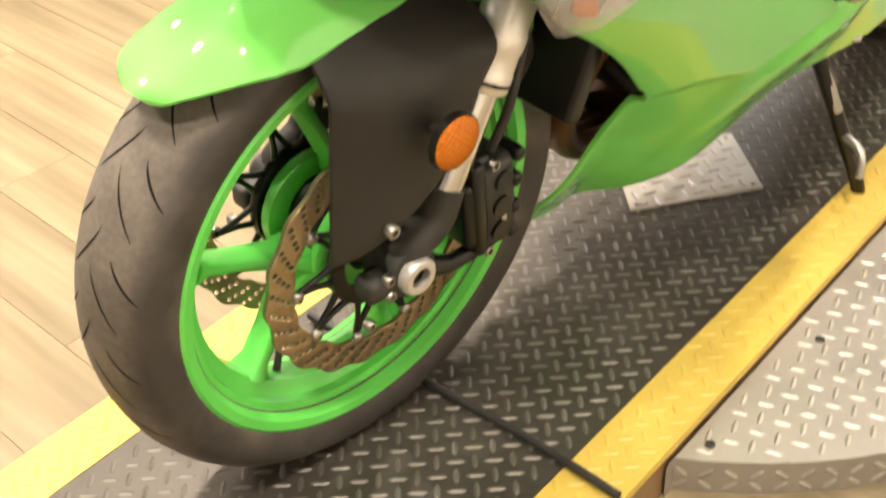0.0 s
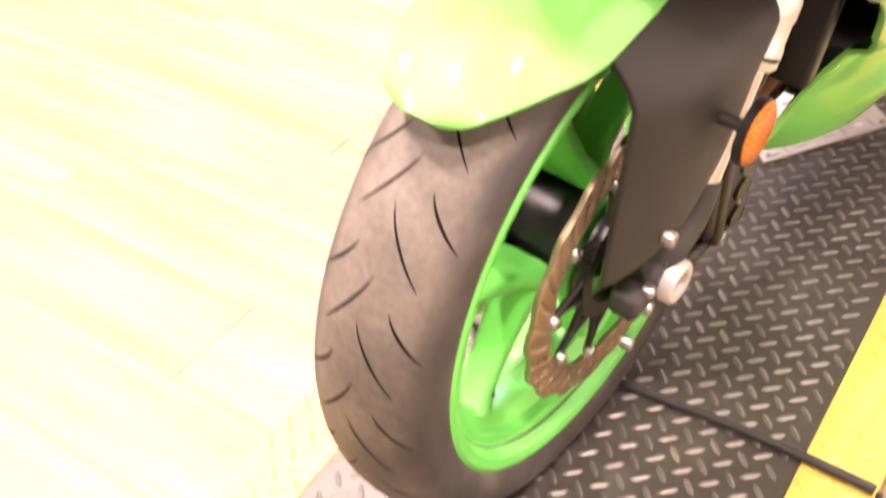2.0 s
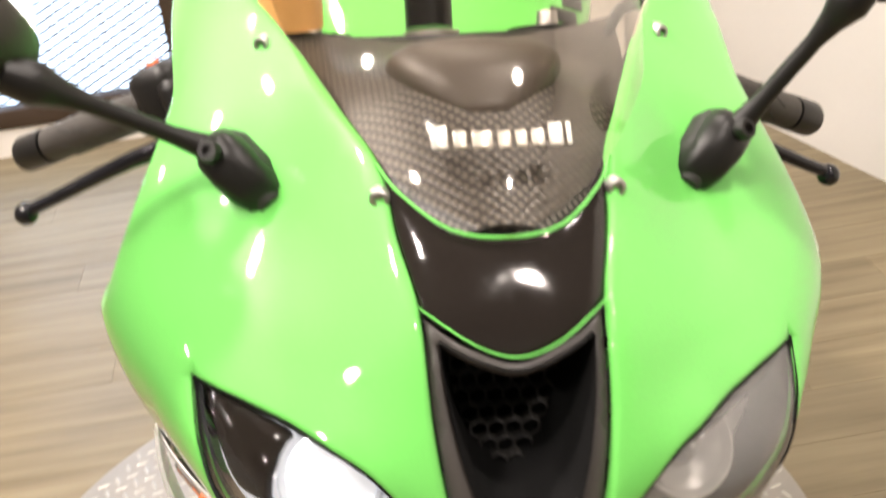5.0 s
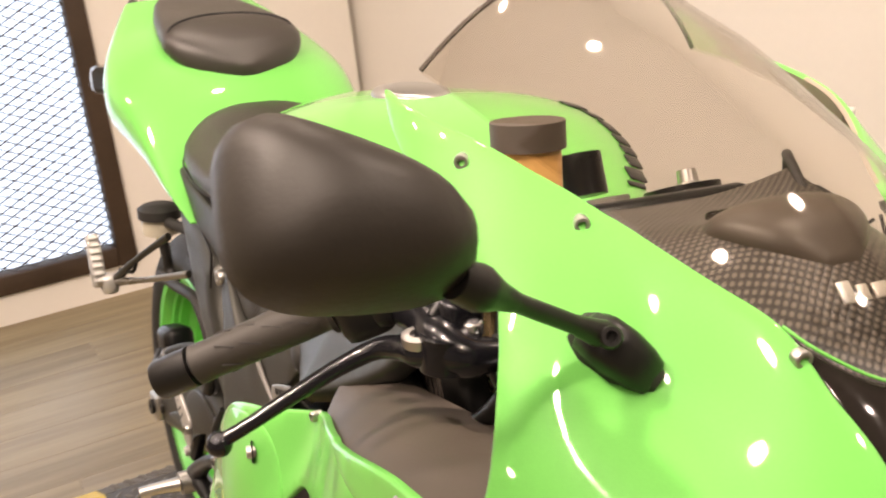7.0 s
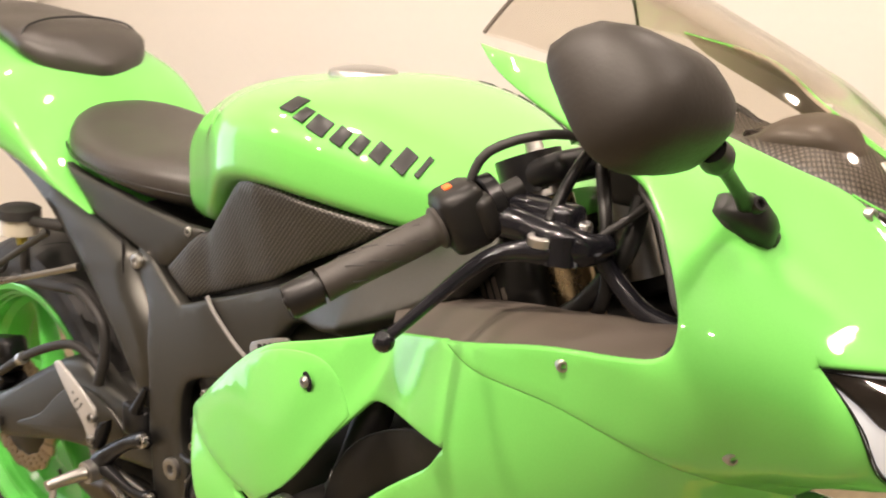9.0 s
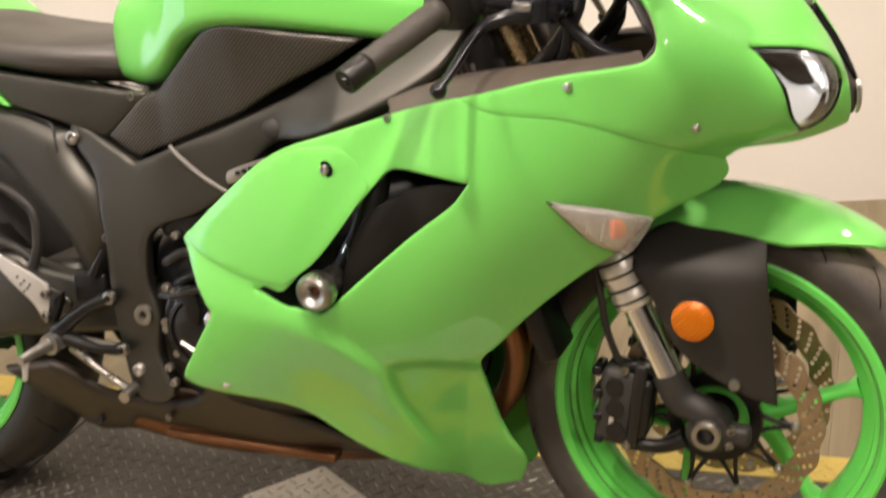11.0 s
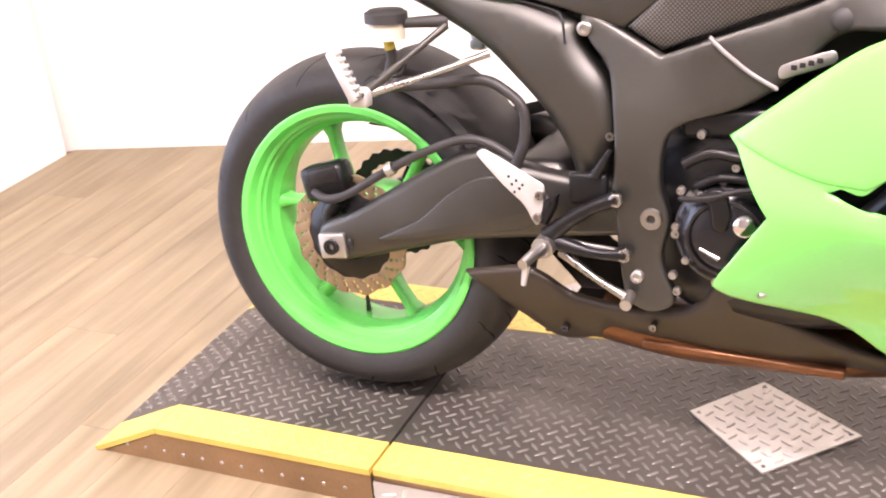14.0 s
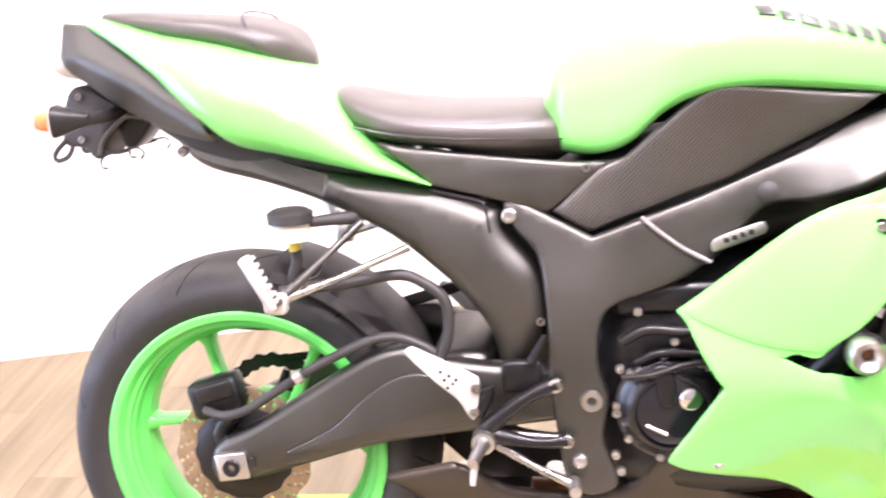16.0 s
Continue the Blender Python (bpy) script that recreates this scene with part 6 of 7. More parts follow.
for side in (1, -1):
    part("tank_side_panel", panel(PANEL, grip_panel(side), 0.006, 0.010, 0.014, outward=(.7, 0, .77)), WEAVE, bike, "textured dark grey panel below the tank")
    part("seat_side_cover", panel(SEATSIDE, flat(.150, -.02, .4, .4, .73, side), 0.005, 0.008, 0.02, outward=(.4, 0, .75)), GREY, bike, "satin graphite cover below the seat")
    arch = part("subframe_cover", panel(ARCH, flat(.156, .06, .3, .9, .62, side), 0.030, 0.010, 0.014, outward=(.3, 0, .62)), GREY, bike, "curved satin graphite subframe cover")
    part("relief_line", tube([(x, side * (.1515 + .06 * (x - .3) - .9 * (z - .62) ** 2), z) for x, z in RELIEF[:4]], 0.0022, 6, 4), BLACK, arch)
    def spar(u, z, k=side):
        """Upright behind; ahead of the tank's knee the beam widens downwards and so faces up."""
        top = np.interp(u, (.628, .725, .84, .915, 1.081, 1.12), (.678, .715, .764, .801, .857, .868))
        y = .172 - .020 * np.clip((u - .85) / .25, 0, 1) + .66 * np.clip(top - z, 0, .085) * np.clip((u - .80) / .12, 0, 1)
        y = y - .030 * np.clip((z - .58) / .14, 0, 1) * np.clip((.62 - u) / .17, 0, 1)
        # its upper edge rolls in
        y = y - 4.0 * np.clip(z - top + .035, 0, .1) ** 2 * np.clip((u - .62) / .1, 0, 1)
        return np.stack([u, k * y, z], 1)
    frame_ = part("frame_side", panel(FRAME_OUT, spar, 0.006, 0.014, 0.012, outward=(.65, 0, .55)),
                  GREY, bike, "satin graphite main frame with a swingarm pivot plate")
    part("seam_bead", tube([(.633, side * .172, .684), (.650, side * .175, .668), (.690, side * .175, .637), (.727, side * .174, .616)], 0.0032, 8, 4), SLEEVE, frame_, "pale grey cable sleeve")
    bm = slab([(.728, .636), (.732, .650), (.796, .672), (.803, .664), (.798, .655), (.735, .632)], side * .176, side * .180, 0.001)
    part("badge", bm, ALLOY, frame_, "small silver badge")
    for k in range(4):
        part("lettering_bar", rbox((.748 + .011 * k, side * .1805, .648 + .0035 * k), (.008, .0015, .007), 0.0004), BLACK_MARK, frame_)
    part("frame_plug", lathe([(0.0, side * .006), (.012, side * .005), (.016, side * .0)], (.806, side * .173, .711), "y", 24), MATT, frame_)
    for x, z, rr in ((.447, .688, .011), (.535, .323, .010)):
        bolt((x, side * (.150 if z > .6 else .176), z), (0, side, 0), rr, frame_, ALLOY, 0.006)
    part("pivot_nut", lathe([(.007, side * -.006), (.007, side * .002), (.0125, side * .004), (.0155, side * .003), (.0165, side * -.001), (.0165, side * -.01)], (.555, side * .176, .415), "y", 28), ZINC, frame_, "round swingarm pivot nut")
    bolt((.559, side * .143, .752), (0, side, 0), 0.007, bike)
    bolt((-.029, side * .140, .800), (0, side, 0), 0.008, arch)
    bolt((.486, side * .150, .530), (0, side, 0), 0.007, arch)

seat = part("rider_seat", body_loft([(.186, .835, .872, .055), (.21, .812, .868, .100), (.27, .790, .852, .142), (.36, .775, .840, .154), (.45, .761, .838, .146), (.515, .757, .832, .122), (.543, .762, .800, .085)], 5, 36, 2.4, 3.2), SEAT, bike, "black vinyl rider seat")
part("seat_seam", tube([(.20, -.108, .826), (.28, -.1465, .812), (.37, -.1575, .803), (.46, -.149, .797), (.53, -.115, .79)], 0.0016, 6, 5), BLACK_MARK, seat)
TAIL = [(.338, .734, .740, .158), (.30, .741, .768, .165), (.25, .750, .806, .171), (.20, .760, .858, .178), (.165, .768, .896, .184), (.11, .782, .937, .195), (.05, .800, .957, .203), (-.01, .852, .968, .188), (-.06, .905, .974, .165), (-.12, .952, .988, .135), (-.165, .982, .998, .112)]
part("tail_fairing", body_loft(TAIL, 4, 40, 3.4, 1.9), GREEN, bike, "lime green tail fairing")
pill = part("pillion_seat", body_loft([(-.170, .984, 1.006, .045), (-.12, .972, 1.004, .072), (-.04, .954, .996, .096), (.04, .936, .988, .110), (.09, .920, .977, .112), (.122, .900, .962, .086), (.142, .899, .940, .045), (.152, .905, .925, .012)], 5, 32, 2.8, 3.0), SEAT, bike, "black vinyl pillion seat pad")
part("seat_seam", tube([(.086, -.1125, .946), (.070, -.098, .977), (.055, -.055, .990), (.05, 0, .9935), (.055, .055, .990), (.070, .098, .977), (.086, .1125, .946)], 0.002, 6, 5), BLACK_MARK, pill)
UNDER = [(-.213, .997, 1), (-.168, .992, 1), (-.11, .950), (-.05, .905), (.0, .862), (.020, .830), (.024, .812, 1), (-.059, .827), (-.143, .865), (-.216, .922, 1)]
for side in (1, -1):
    def tail_side(u, z, k=side):
        # a crease runs along the panel: above it the face leans in, below it tucks under
        d = z - np.interp(u, (-.189, -.085, -.019, .037), (.945, .892, .851, .817))
        return np.stack([u, k * (.152 + .24 * (u + .05) - .38 * np.maximum(d, 0) - .75 * np.maximum(-d, 0)), z], 1)
    part("tail_side_panel", panel(UNDER, tail_side, 0.005, 0.010, 0.010, outward=(-.1, 0, .9)), GREY, bike, "satin graphite panel under the tail")
part("undertray", body_loft([(.40, .58, .72, .10), (.28, .66, .76, .11), (.12, .73, .80, .112), (-.03, .79, .87, .108), (-.13, .86, .94, .10), (-.20, .915, .985, .088)], 4, 24, 4), MATT, bike, "black undertray")
part("tail_light", body_loft([(-.190, .905, .988, .100), (-.225, .907, .987, .100), (-.243, .916, .984, .091), (-.256, .934, .975, .066)], 4, 28, 3), FLUID, bike, "clear lensed tail light")
hanger = part("plate_hanger", slab([(-.242, .880), (-.217, .897), (-.165, .868), (-.152, .846), (-.186, .806), (-.196, .785), (-.209, .784), (-.222, .800), (-.252, .806), (-.256, .822)], -.050, .050, 0.005), MATT, bike, "black plate hanger under the tail")
part("hanger_web", slab([(-.168, .866), (-.112, .846), (-.142, .800), (-.160, .796)], -.036, .036, 0.004), BLACK, hanger)
for side in (1, -1):
    part("hanger_strap", tube([(-.122, side * .052, .846), (-.146, side * .054, .848), (-.168, side * .055, .832), (-.188, side * .055, .812), (-.196, side * .055, .790)], 0.0042, 8, 4), HOOD, hanger)
    part("hanger_bar", tube([(-.190, side * .055, .797), (-.168, side * .056, .792), (-.145, side * .056, .797)], 0.0030, 8, 3), MATT, hanger)
    part("wire_hook", tube([(-.180, side * .057, .792), (-.193, side * .058, .783), (-.192, side * .058, .770), (-.183, side * .058, .769)], 0.0020, 6, 4), MATT, hanger)
    part("wire_hook", tube([(-.155, side * .057, .795), (-.132, side * .058, .799), (-.122, side * .058, .790), (-.129, side * .058, .781)], 0.0020, 6, 4), MATT, hanger)
    part("wire_loop", tube([(-.250, side * .05, .815), (-.270, side * .052, .795), (-.268, side * .052, .783), (-.250, side * .05, .789), (-.240, side * .05, .806)], 0.0038, 6, 4), MATT, hanger)
    for bx, bz in ((-.219, .882), (-.166, .849), (-.223, .815)):
        bolt((bx, side * .050, bz), (0, side, 0), 0.006, hanger)
    sig = part("rear_turn_signal", tube([(-.165, side * .04, .852), (-.170, side * .10, .853), (-.174, side * .142, .855)], [.011, .010, .010], 12, 3), MATT, bike, "rear turn signal on a short arm")
    at_ = Matrix.Translation((0, side * .142, 0))
    part("housing", body_loft([(-.166, .847, .863, .010), (-.180, .843, .867, .014), (-.200, .836, .873, .021), (-.217, .830, .878, .027)], 3, 24, 3.5), BLACK, sig, xf=at_)
    part("signal_bowl", body_loft([(-.2175, .833, .875, .0235), (-.222, .835, .873, .0215)], 1, 24, 3.5), FLUID, sig, "milky bowl behind the lens", xf=at_)
    part("bulb", body_loft([(-.223, .842, .866, .014), (-.232, .839, .869, .019), (-.247, .842, .866, .016)], 3, 16, 2.6), ORANGE, sig, xf=at_)
    part("lens", body_loft([(-.217, .829, .879, .0275), (-.240, .830, .879, .0265), (-.254, .836, .874, .020), (-.259, .846, .864, .009)], 4, 24, 3.5), LENS, sig, "clear signal lens", xf=at_)

part("airbox", body_loft([(.50, .60, .73, .10), (.60, .60, .775, .130), (.80, .62, .80, .138), (1.0, .66, .825, .115), (1.07, .72, .835, .07)], 3, 24, 4), BLACK, bike, "black air box under the tank")

# ---- swingarm, brakes and pegs ----
ARM = [(-.036, .326), (-.020, .345), (.032, .368), (.22, .477), (.287, .492), (.330, .474), (.42, .460), (.55, .455), (.57, .415), (.55, .380), (.45, .365), (.343, .352), (.228, .336), (.128, .309), (.023, .281), (-.025, .279), (-.040, .296)]
for side in (1, -1):
    y0, y1 = sorted((side * .100, side * .146))
    arm = part("swingarm", slab(ARM, y0, y1, 0.013), GREY, bike, "tapered satin graphite swingarm beam")
    ridge = sorted((side * .143, side * .1505))
    part("pressed_panel", slab([(.085, .326), (.16, .368), (.225, .424), (.285, .452), (.36, .440), (.40, .41), (.345, .372), (.25, .352)], ridge[0], ridge[1], 0.007), GREY, arm)
    part("adjuster_block", rbox((-.002, side * .148, .308), (.050, .014, .044), .003, Matrix.Rotation(radians(-6), 4, "Y")), ALLOY, arm, "bright chain adjuster block")
    part("axle_end", lathe([(.006, side * 0), (.006, side * .006), (.0135, side * .006), (.0135, side * -.004)], (-.002, side * .155, .308), "y", 20), ENGINE, arm)
    part("adjuster_notch", rbox((.029, side * .1475, .314), (.010, .006, .016), .002), BLACK_MARK, arm)
part("arm_bridge", rbox((.36, 0, .43), (.10, .24, .09), .02), GREY, bike, "swingarm bridge")
cal = part("rear_caliper", rbox((-.030, -.100, .408), (.085, .050, .062), .012, Matrix.Rotation(radians(-14), 4, "Y")), ENGINE, bike, "black rear brake caliper")
part("caliper_cap", rbox((-.028, -.122, .420), (.060, .012, .030), .005, Matrix.Rotation(radians(-14), 4, "Y")), BLACK, cal)
part("caliper_bracket", tube([(-.01, -.108, .375), (-.03, -.11, .345), (-.005, -.112, .318)], [.016, .014, .018], 10, 3), ENGINE, cal)
part("brake_hose", tube([(-.045, -.125, .392), (-.01, -.142, .388), (.033, -.150, .402), (.096, -.152, .440), (.157, -.150, .474), (.234, -.140, .505), (.281, -.135, .503), (.330, -.135, .475), (.345, -.14, .44)], 0.0075, 10, 5), MATT, bike, "black rear brake hose")
part("hose_clip", rod((.112, -.152, .449), (.124, -.152, .456), .0105, 14), ALLOY, bike)
part("brake_line", tube([(.10, -.15, .585), (.198, -.148, .595), (.281, -.146, .605), (.318, -.145, .59), (.347, -.145, .562), (.348, -.146, .513), (.332, -.147, .470)], 0.0085, 10, 5), MATT, bike, "bent black brake line")
cup = part("rear_reservoir", rod((.126, -.150, .664), (.126, -.150, .692), .029, 28), FLUID, bike, "milky brake fluid cup with a black lid")
part("lid", lathe([(0.0, .020), (.026, .020), (.030, .017), (.034, .015), (.034, .0), (.0, .0)], (.126, -.150, .690), "z", 28), MATT, cup)
part("outlet", tube([(.127, -.150, .664), (.129, -.148, .648)], .009, 10, 1), mat("yellow_hose_tag", (.55, .45, .06), .5), cup, "yellow hose tag")
part("outlet_hose", tube([(.129, -.148, .650), (.129, -.145, .63), (.120, -.14, .60), (.14, -.135, .585)], .0085, 10, 4), MATT, cup)
part("cup_bracket", tube([(.15, -.145, .688), (.185, -.140, .690), (.22, -.125, .69)], [.008, .009, .011], 8, 3), MATT, cup)
for side in (1, -1):
    hang = part("passenger_peg_hanger", tube([(.130, side * .225, .600), (.18, side * .205, .642), (.235, side * .165, .690)], [.008, .005, .006], 10, 4), GREY, bike, "graphite passenger peg hanger")
    part("lower_strut", tube([(.130, side * .225, .595), (.20, side * .20, .615), (.30, side * .155, .648)], [.008, .0045, .006], 10, 4), ZINC, hang)
    part("cross_strut", tube([(.140, side * .222, .618), (.175, side * .21, .622), (.182, side * .205, .638)], .003, 8, 3), ENGINE, hang)
    part("peg_clevis", rbox((.118, side * .236, .590), (.034, .026, .030), .007), WHITE_ALLOY, hang)
    peg = part("passenger_peg", rbox((.100, side * .250, .624), (.016, .022, .086), .005, Matrix.Rotation(radians(-27), 4, "Y")), WHITE_ALLOY, hang, "folded ribbed alloy peg")
    for k in range(7):
        part("peg_tooth", rbox((0.0095, side * 0.0, -.034 + .0115 * k), (.006, .018, .006), .0012), WHITE_ALLOY, hang, xf=Matrix.Translation((.100, side * .250, .624)) @ Matrix.Rotation(radians(-27), 4, "Y"))
    bolt((.124, side * .250, .597), (0, side, 0), .008, hang)
    # rearset: carrier, heel plate, foot peg, pedal
    carrier = part("rearset_carrier", tube([(.505, side * .182, .444), (.47, side * .186, .43), (.43, side * .188, .404), (.40, side * .190, .378)], [.013, .010, .012, .016], 12, 4), ENGINE, bike, "black footrest carrier")
    part("carrier_arm", tube([(.518, side * .184, .359), (.47, side * .188, .358), (.40, side * .190, .374)], [.012, .008, .014], 12, 4), ENGINE, carrier)
    part("carrier_arm", tube([(.39, side * .186, .40), (.41, side * .184, .44), (.385, side * .186, .405)], [.010, .009, .010], 10, 3), ENGINE, carrier)
    HEEL = [(.289, .500), (.296, .508), (.306, .507), (.392, .462), (.396, .452), (.394, .435), (.389, .402), (.383, .396), (.376, .404), (.362, .428), (.331, .455)]
    y0, y1 = sorted((side * .190, side * .195))
    plate = part("heel_plate", slab(HEEL, y0, y1, .0015), WHITE_ALLOY, carrier, "pale alloy heel plate with small holes")
    for hx, hz in ((.340, .470), (.352, .464), (.345, .458), (.357, .452), (.349, .446), (.362, .458)):
        bm = lathe([(0.0, side * .0004), (.0025, side * .0004), (.0025, 0)], (hx, side * .1952, hz), "y", 10)
        part("plate_hole", bm, BLACK_MARK, carrier)
    for hx, hz in ((.386, .409), (.390, .445)):
        bolt((hx, side * .195, hz), (0, side, 0), .0075, carrier)
    for hx, hz in ((.505, .444), (.518, .359)):
        bolt((hx, side * .188, hz), (0, side, 0), .0105, carrier)
    part("peg_boss", rod((.398, side * .185, .368), (.398, side * .215, .366), .017, 18), ALLOY, carrier)
    part("foot_peg", tube([(.398, side * .215, .366), (.393, side * .24, .364), (.388, side * .272, .360)], [.011, .009, .008], 14, 3), ALLOY, carrier, "ribbed alloy foot peg")
    part("peg_feeler", rod((.390, side * .262, .355), (.386, side * .264, .325), .006, 10, None, .004), WHITE_ALLOY, carrier)
    part("pedal", tube([(.415, side * .178, .352), (.47, side * .185, .318), (.527, side * .192, .292)], [.009, .0055, .008], 12, 4), ZINC, carrier, "polished pedal arm")
    part("pedal_tip", rod((.525, side * .180, .294), (.528, side * .215, .290), .009, 14), ALLOY, carrier)
    part("push_rod", rod((.425, side * .180, .370), (.512, side * .186, .364), .0048, 10), ZINC, carrier)
    part("spring_switch", rod((.470, side * .175, .475), (.492, side * .172, .515), .009, 12, None, .004), ENGINE, carrier)
    part("boss_plate", rbox((.455, side * .16, .45), (.06, .02, .05), .006), ENGINE, carrier)
# hugger over the rear tyre
bm, loops = bmesh.new(), []
for a in np.linspace(14, 76, 18):
    c, s = math.cos(radians(a)), math.sin(radians(a))
    loops.append([Vector((r * c, y, .308 + r * s)) for r, y in ((.290, -.100), (.306, -.098), (.318, -.075), (.323, 0), (.318, .075), (.306, .098), (.290, .100), (.287, .097), (.303, .094), (.314, .073), (.319, 0), (.314, -.073), (.303, -.094), (.287, -.097))])
rings(bm, loops)
part("rear_hugger", bm, MATT, bike, "matt black hugger over the rear tyre")
part("chain_guard", slab([(-.06, .455), (.05, .472), (.20, .495), (.34, .53), (.34, .512), (.20, .475), (.05, .452)], .105, .112, .002), MATT, bike)
bm = tube([(.60, .11, .46), (.30, .11, .43), (.02, .11, .398)], .008, 6, 3)
tube([(.02, .11, .222), (.30, .11, .30), (.60, .11, .37)], .008, 6, 3, bm)
part("drive_chain", bm, ENGINE, bike, "dark drive chain")
d = petal_disc("sprocket", 0, .308, .108, .104, .078, 24, None, bike, 0, .006, ENGINE)
for k in range(5):
    a = 2 * math.pi * k / 5
    part("sprocket_arm", tube([(.05 * math.cos(a), .108, .308 + .05 * math.sin(a)), (.075 * math.cos(a), .108, .308 + .075 * math.sin(a))], [.010, .007], 8, 1), ENGINE, d)

# ---- engine, belly cover, exhaust, stand ----
engine = part("engine", body_loft([(.54, .28, .52, .105), (.60, .25, .56, .140), (.70, .24, .60, .160), (.80, .24, .62, .165), (.92, .26, .64, .16), (1.00, .30, .66, .13), (1.06, .36, .60, .10)], 3, 26, 5), ENGINE, bike, "black engine block")
for side in (1, -1):
    bm = lathe([(0.0, side * .034), (.030, side * .034), (.050, side * .030), (.066, side * .020), (.074, side * .006), (.080, side * .004), (.082, side * -.004), (.082, side * -.03), (0, side * -.03)], (.668, side * .165, .402), "y", 44)
    cover = part("clutch_cover", bm, COVER, engine, "gloss black round engine cover")
    part("cover_rib", tube([(.632, side * .196, .385), (.66, side * .199, .372)], .003, 6, 1), ALLOY, engine)
    part("oil_filler", lathe([(0.0, side * .008), (.013, side * .008), (.017, side * .004), (.018, side * -.004)], (.694, side * .196, .424), "y", 24), CHROME, engine, "bright oil filler cap")
    part("cover_bracket", slab([(.640, .470), (.664, .474), (.676, .440), (.668, .415), (.652, .420), (.648, .445)], *sorted((side * .190, side * .204)), .003), ENGINE, engine)
    part("clutch_cable", tube([(.60, side * .19, .455), (.64, side * .203, .462), (.70, side * .20, .478), (.76, side * .19, .47)], .0045, 8, 4), BLACK, engine)
    part("cover_step", lathe([(.052, side * .0335), (.056, side * .0325), (.054, side * .028)], (.668, side * .165, .402), "y", 40), BLACK, engine)
    for k in range(9):
        a = 2 * math.pi * k / 9 + 0.3
        bolt((.668 + .078 * math.cos(a), side * .170, .402 + .078 * math.sin(a)), (0, side, 0), .0058, engine, ALLOY)
    for x, z in ((.623, .513), (.675, .501), (.597, .461), (.722, .462), (.625, .546), (.590, .394), (.587, .329), (.594, .304), (.627, .458)):
        bolt((x, side * .168, z), (0, side, 0), .0065, engine, ALLOY)
    part("breather_pipe", tube([(.60, side * .165, .50), (.64, side * .172, .52), (.69, side * .170, .515), (.74, side * .16, .53)], .008, 10, 4), BLACK, engine)
    part("water_pipe", tube([(.62, side * .170, .47), (.66, side * .178, .487), (.73, side * .172, .478)], .007, 10, 4), ENGINE, engine)
    part("rocker_case", rbox((.67, side * .135, .56), (.16, .05, .05), .012), ENGINE, engine)
    # crash slider on its post
    slider = part("frame_slider", rod((.914, side * .15, .512), (.914, side * .278, .514), .020, 24), MATT, bike, "round alloy-capped crash slider")
    part("cap", lathe([(0.0, side * .006), (.006, side * .006), (.007, side * .012), (.012, side * .021), (.020, side * .024), (.0265, side * .016), (.027, side * -.002), (0, side * -.002)], (.914, side * .278, .514), "y", 32), ZINC, slider, "dished alloy cap")
    part("cap_screw", lathe([(0.0, side * .010), (.005, side * .010), (.006, side * .006), (.006, side * .002)], (.914, side * .278, .514), "y", 14), COPPER, slider)
    part("radiator_hose", tube([(.97, side * .19, .66), (.96, side * .215, .58), (.91, side * .20, .50), (.86, side * .17, .44)], .022, 14, 5), BLACK, bike, "thick black coolant hose")
    part("hose_clamp", rod((.950, side * .213, .560), (.944, side * .212, .548), .0245, 16), CHROME, bike)
    part("radiator_frame", rod((1.075, side * .215, .56), (1.10, side * .22, .64), .007, 10), ALLOY, bike)
radiator = part("radiator", rbox((1.15, 0, .50), (.030, .27, .26), .006, Matrix.Rotation(radians(-20), 4, "Y")), ENGINE, bike, "black radiator behind the front wheel")
for k in range(4):
    y = -.105 + .07 * k
    part("exhaust_header", tube([(1.06, y, .48), (1.115, y, .45), (1.130, y * .75, .36), (1.085, y * .45, .26), (1.00, y * .3, .20), (.90, y * .3, .185)], .019, 14, 5), COPPER, bike, "heat-tinted steel header pipe")
part("exhaust_collector", tube([(.92, 0, .185), (.80, -.03, .185), (.60, -.06, .19), (.45, -.07, .21)], [.045, .05, .045, .04], 16, 4), COPPER, bike, "heat-tinted collector under the belly")
part("exhaust_lip", rbox((.68, -.098, .178), (.31, .030, .014), .004, Matrix.Rotation(radians(1.8), 4, "Y")), COPPER, bike)
PAN = [(.236, .281, 1), (.342, .305, 1), (.375, .29), (.422, .257), (.512, .246), (.591, .253), (.624, .276), (.648, .312), (.70, .33), (.80, .30), (.90, .262), (.98, .22, 1), (.96, .165), (.90, .170), (.828, .176), (.689, .178), (.532, .192), (.478, .203), (.455, .180), (.386, .167), (.328, .205)]
SLOT = [(.735, .268), (.80, .262), (.90, .226), (.93, .205), (.88, .205), (.80, .232)]
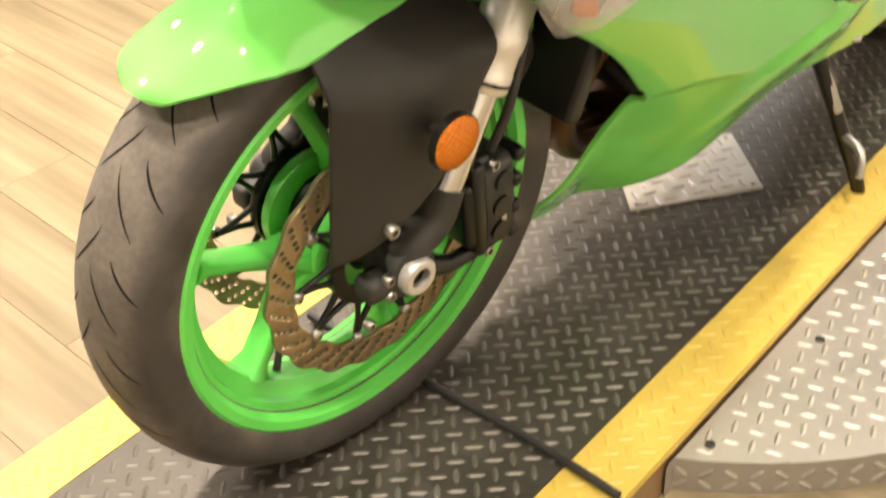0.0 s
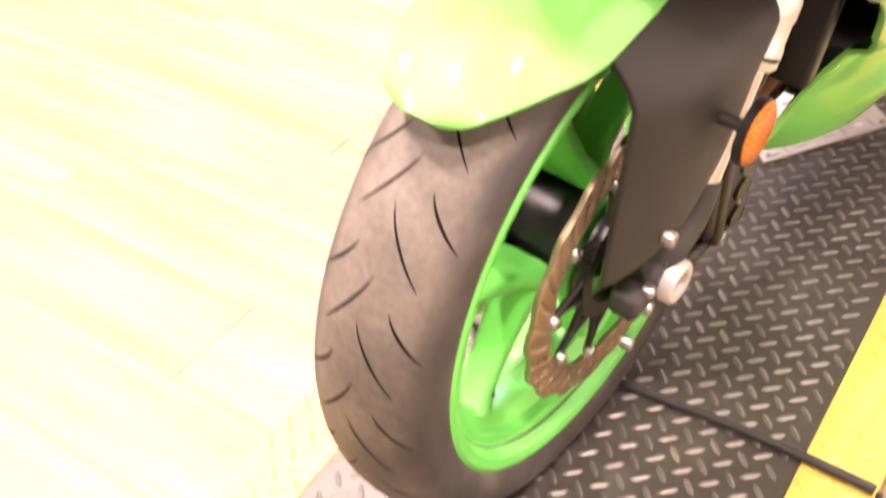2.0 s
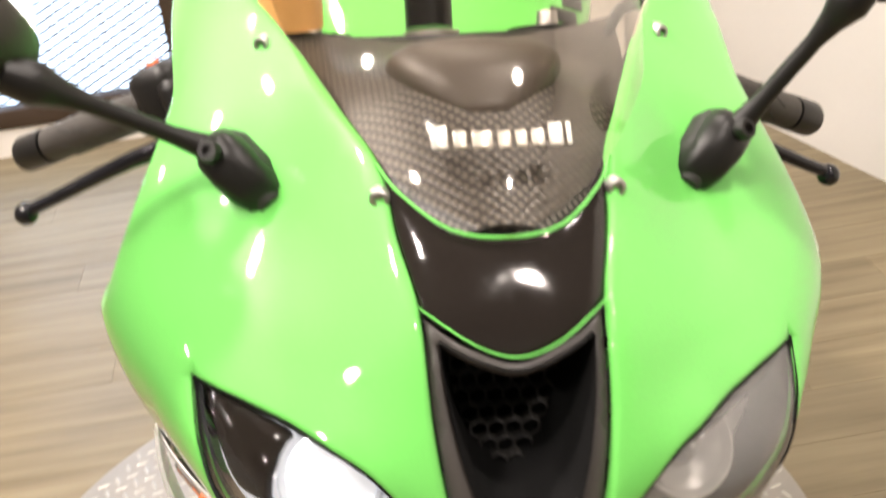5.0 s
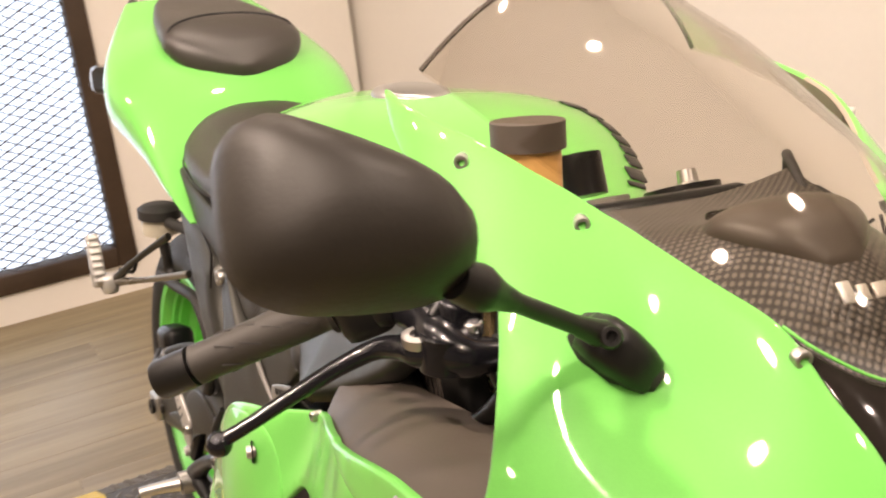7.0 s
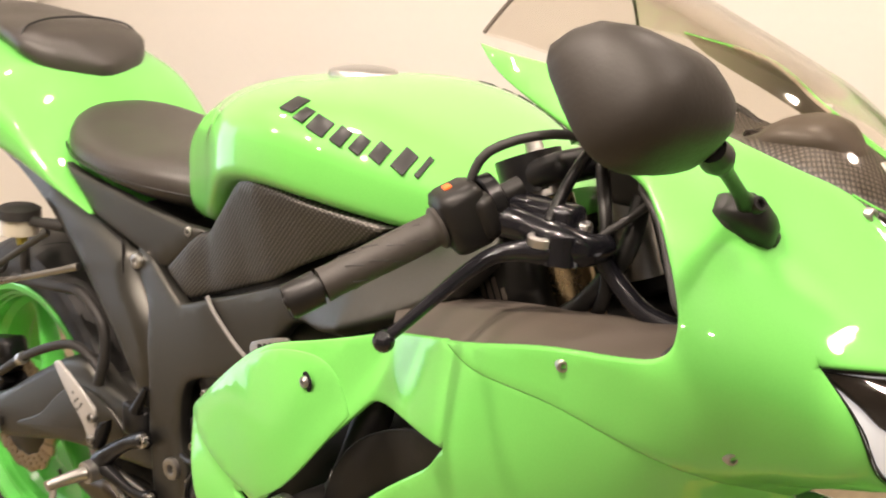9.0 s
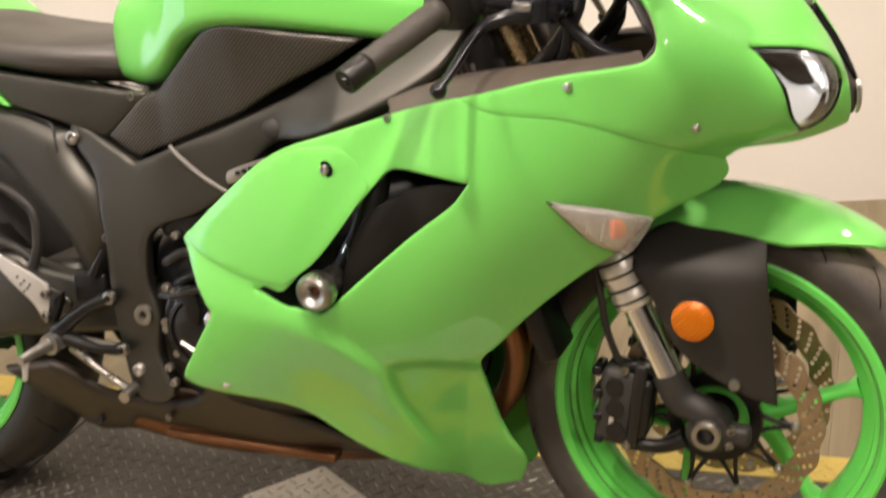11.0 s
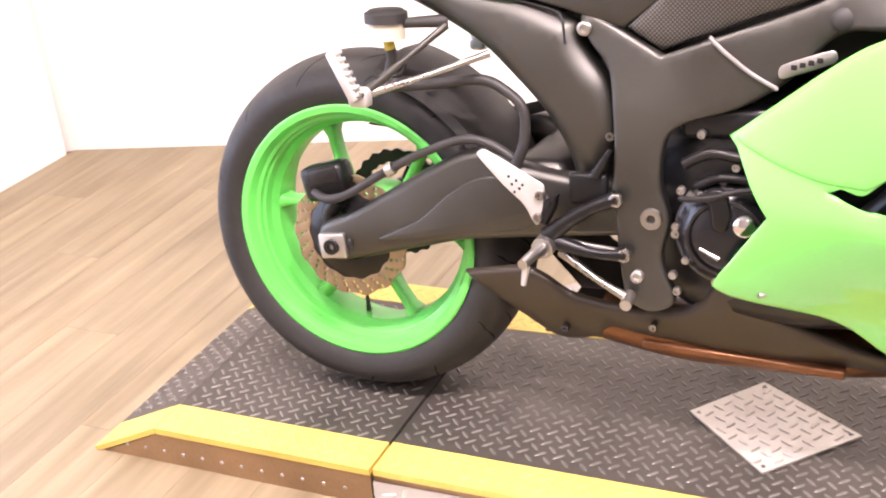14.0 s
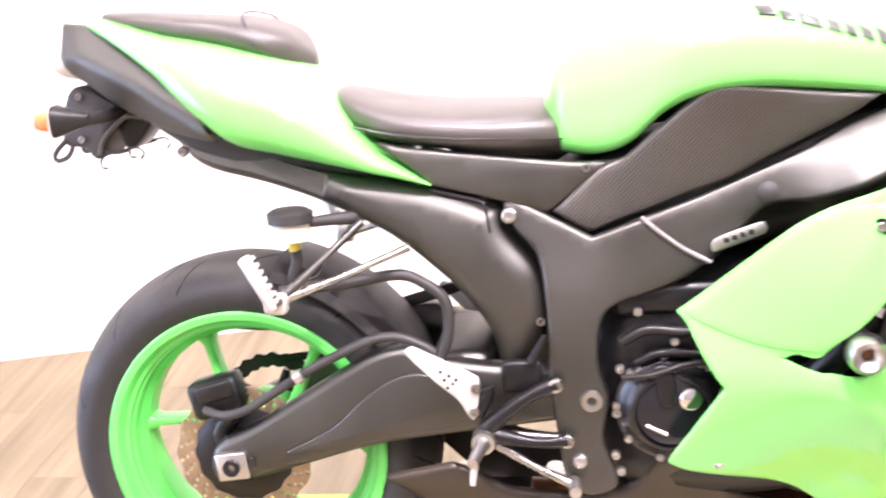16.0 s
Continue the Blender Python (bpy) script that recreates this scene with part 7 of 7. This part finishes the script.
for side in (1, -1):
    part("belly_cover", panel(PAN, lambda u, z, s=side: np.stack([u, s * (.098 + .42 * (z - .17) - .10 * np.clip(u - .75, 0, 1)), z], 1), 0.008, 0.006, 0.018, [SLOT], outward=(.6, 0, .24)), BELLY, bike, "bronze-black lower exhaust cover")
    bolt((.548, side * .128, .222), (0, side, 0), .0065, bike)
    bolt((.40, side * .115, .195), (0, side, 0), .0065, bike, MATT)
part("belly_floor", poly_prism([(.36, -.10), (.93, -.085), (.93, .085), (.36, .10)], .178, .184), BELLY, bike, smooth=False)
stand_leg = part("side_stand", tube([(.71, .165, .315), (.665, .205, .20), (.60, .252, .052), (.585, .262, .006)], [.014, .011, .011, .010], 12, 4), BLACK, bike, "black side stand leg down on the deck")
part("foot", rbox((.582, .266, -.002), (.055, .042, .008), .003, Matrix.Rotation(radians(LEAN), 4, "X")), BLACK, stand_leg)
part("spring", tube([(.70, .178, .29), (.66, .215, .185)], .008, 10, 1), ALLOY, stand_leg)
part("stand_tang", tube([(.64, .225, .14), (.655, .265, .135), (.66, .275, .10)], .006, 8, 3), ALLOY, stand_leg)

# ---- floor planks, last ----
PLANK_W, PLANK_L = 0.152, 1.22
plank_mesh = {}


def plank_data(w, l):
    key = (round(w, 4), round(l, 4))
    if key not in plank_mesh:
        bm = rbox((0, 0, -0.004), (w - 0.0007, l - 0.0007, 0.008), 0.0004, None, None, 1)
        me = bpy.data.meshes.new("plank")
        bm.to_mesh(me)
        bm.free()
        me.materials.append(OAK)
        plank_mesh[key] = me
    return plank_mesh[key]


row = 0
x = XW + PLANK_W / 2
while x < XE:
    y = YS + PLANK_L * (0.18 + 0.37 * row % 1.0) - PLANK_L
    while y < back_y(x) + 0.2:
        a, b = max(y, YS), min(y + PLANK_L, back_y(x) + 0.06)
        if b - a > 0.05:
            ob = new("plank", plank_data(PLANK_W, b - a))
            ob.location = (x, (a + b) / 2, FLOOR)
            ob.parent = floor
        y += PLANK_L
    row += 1
    x += PLANK_W
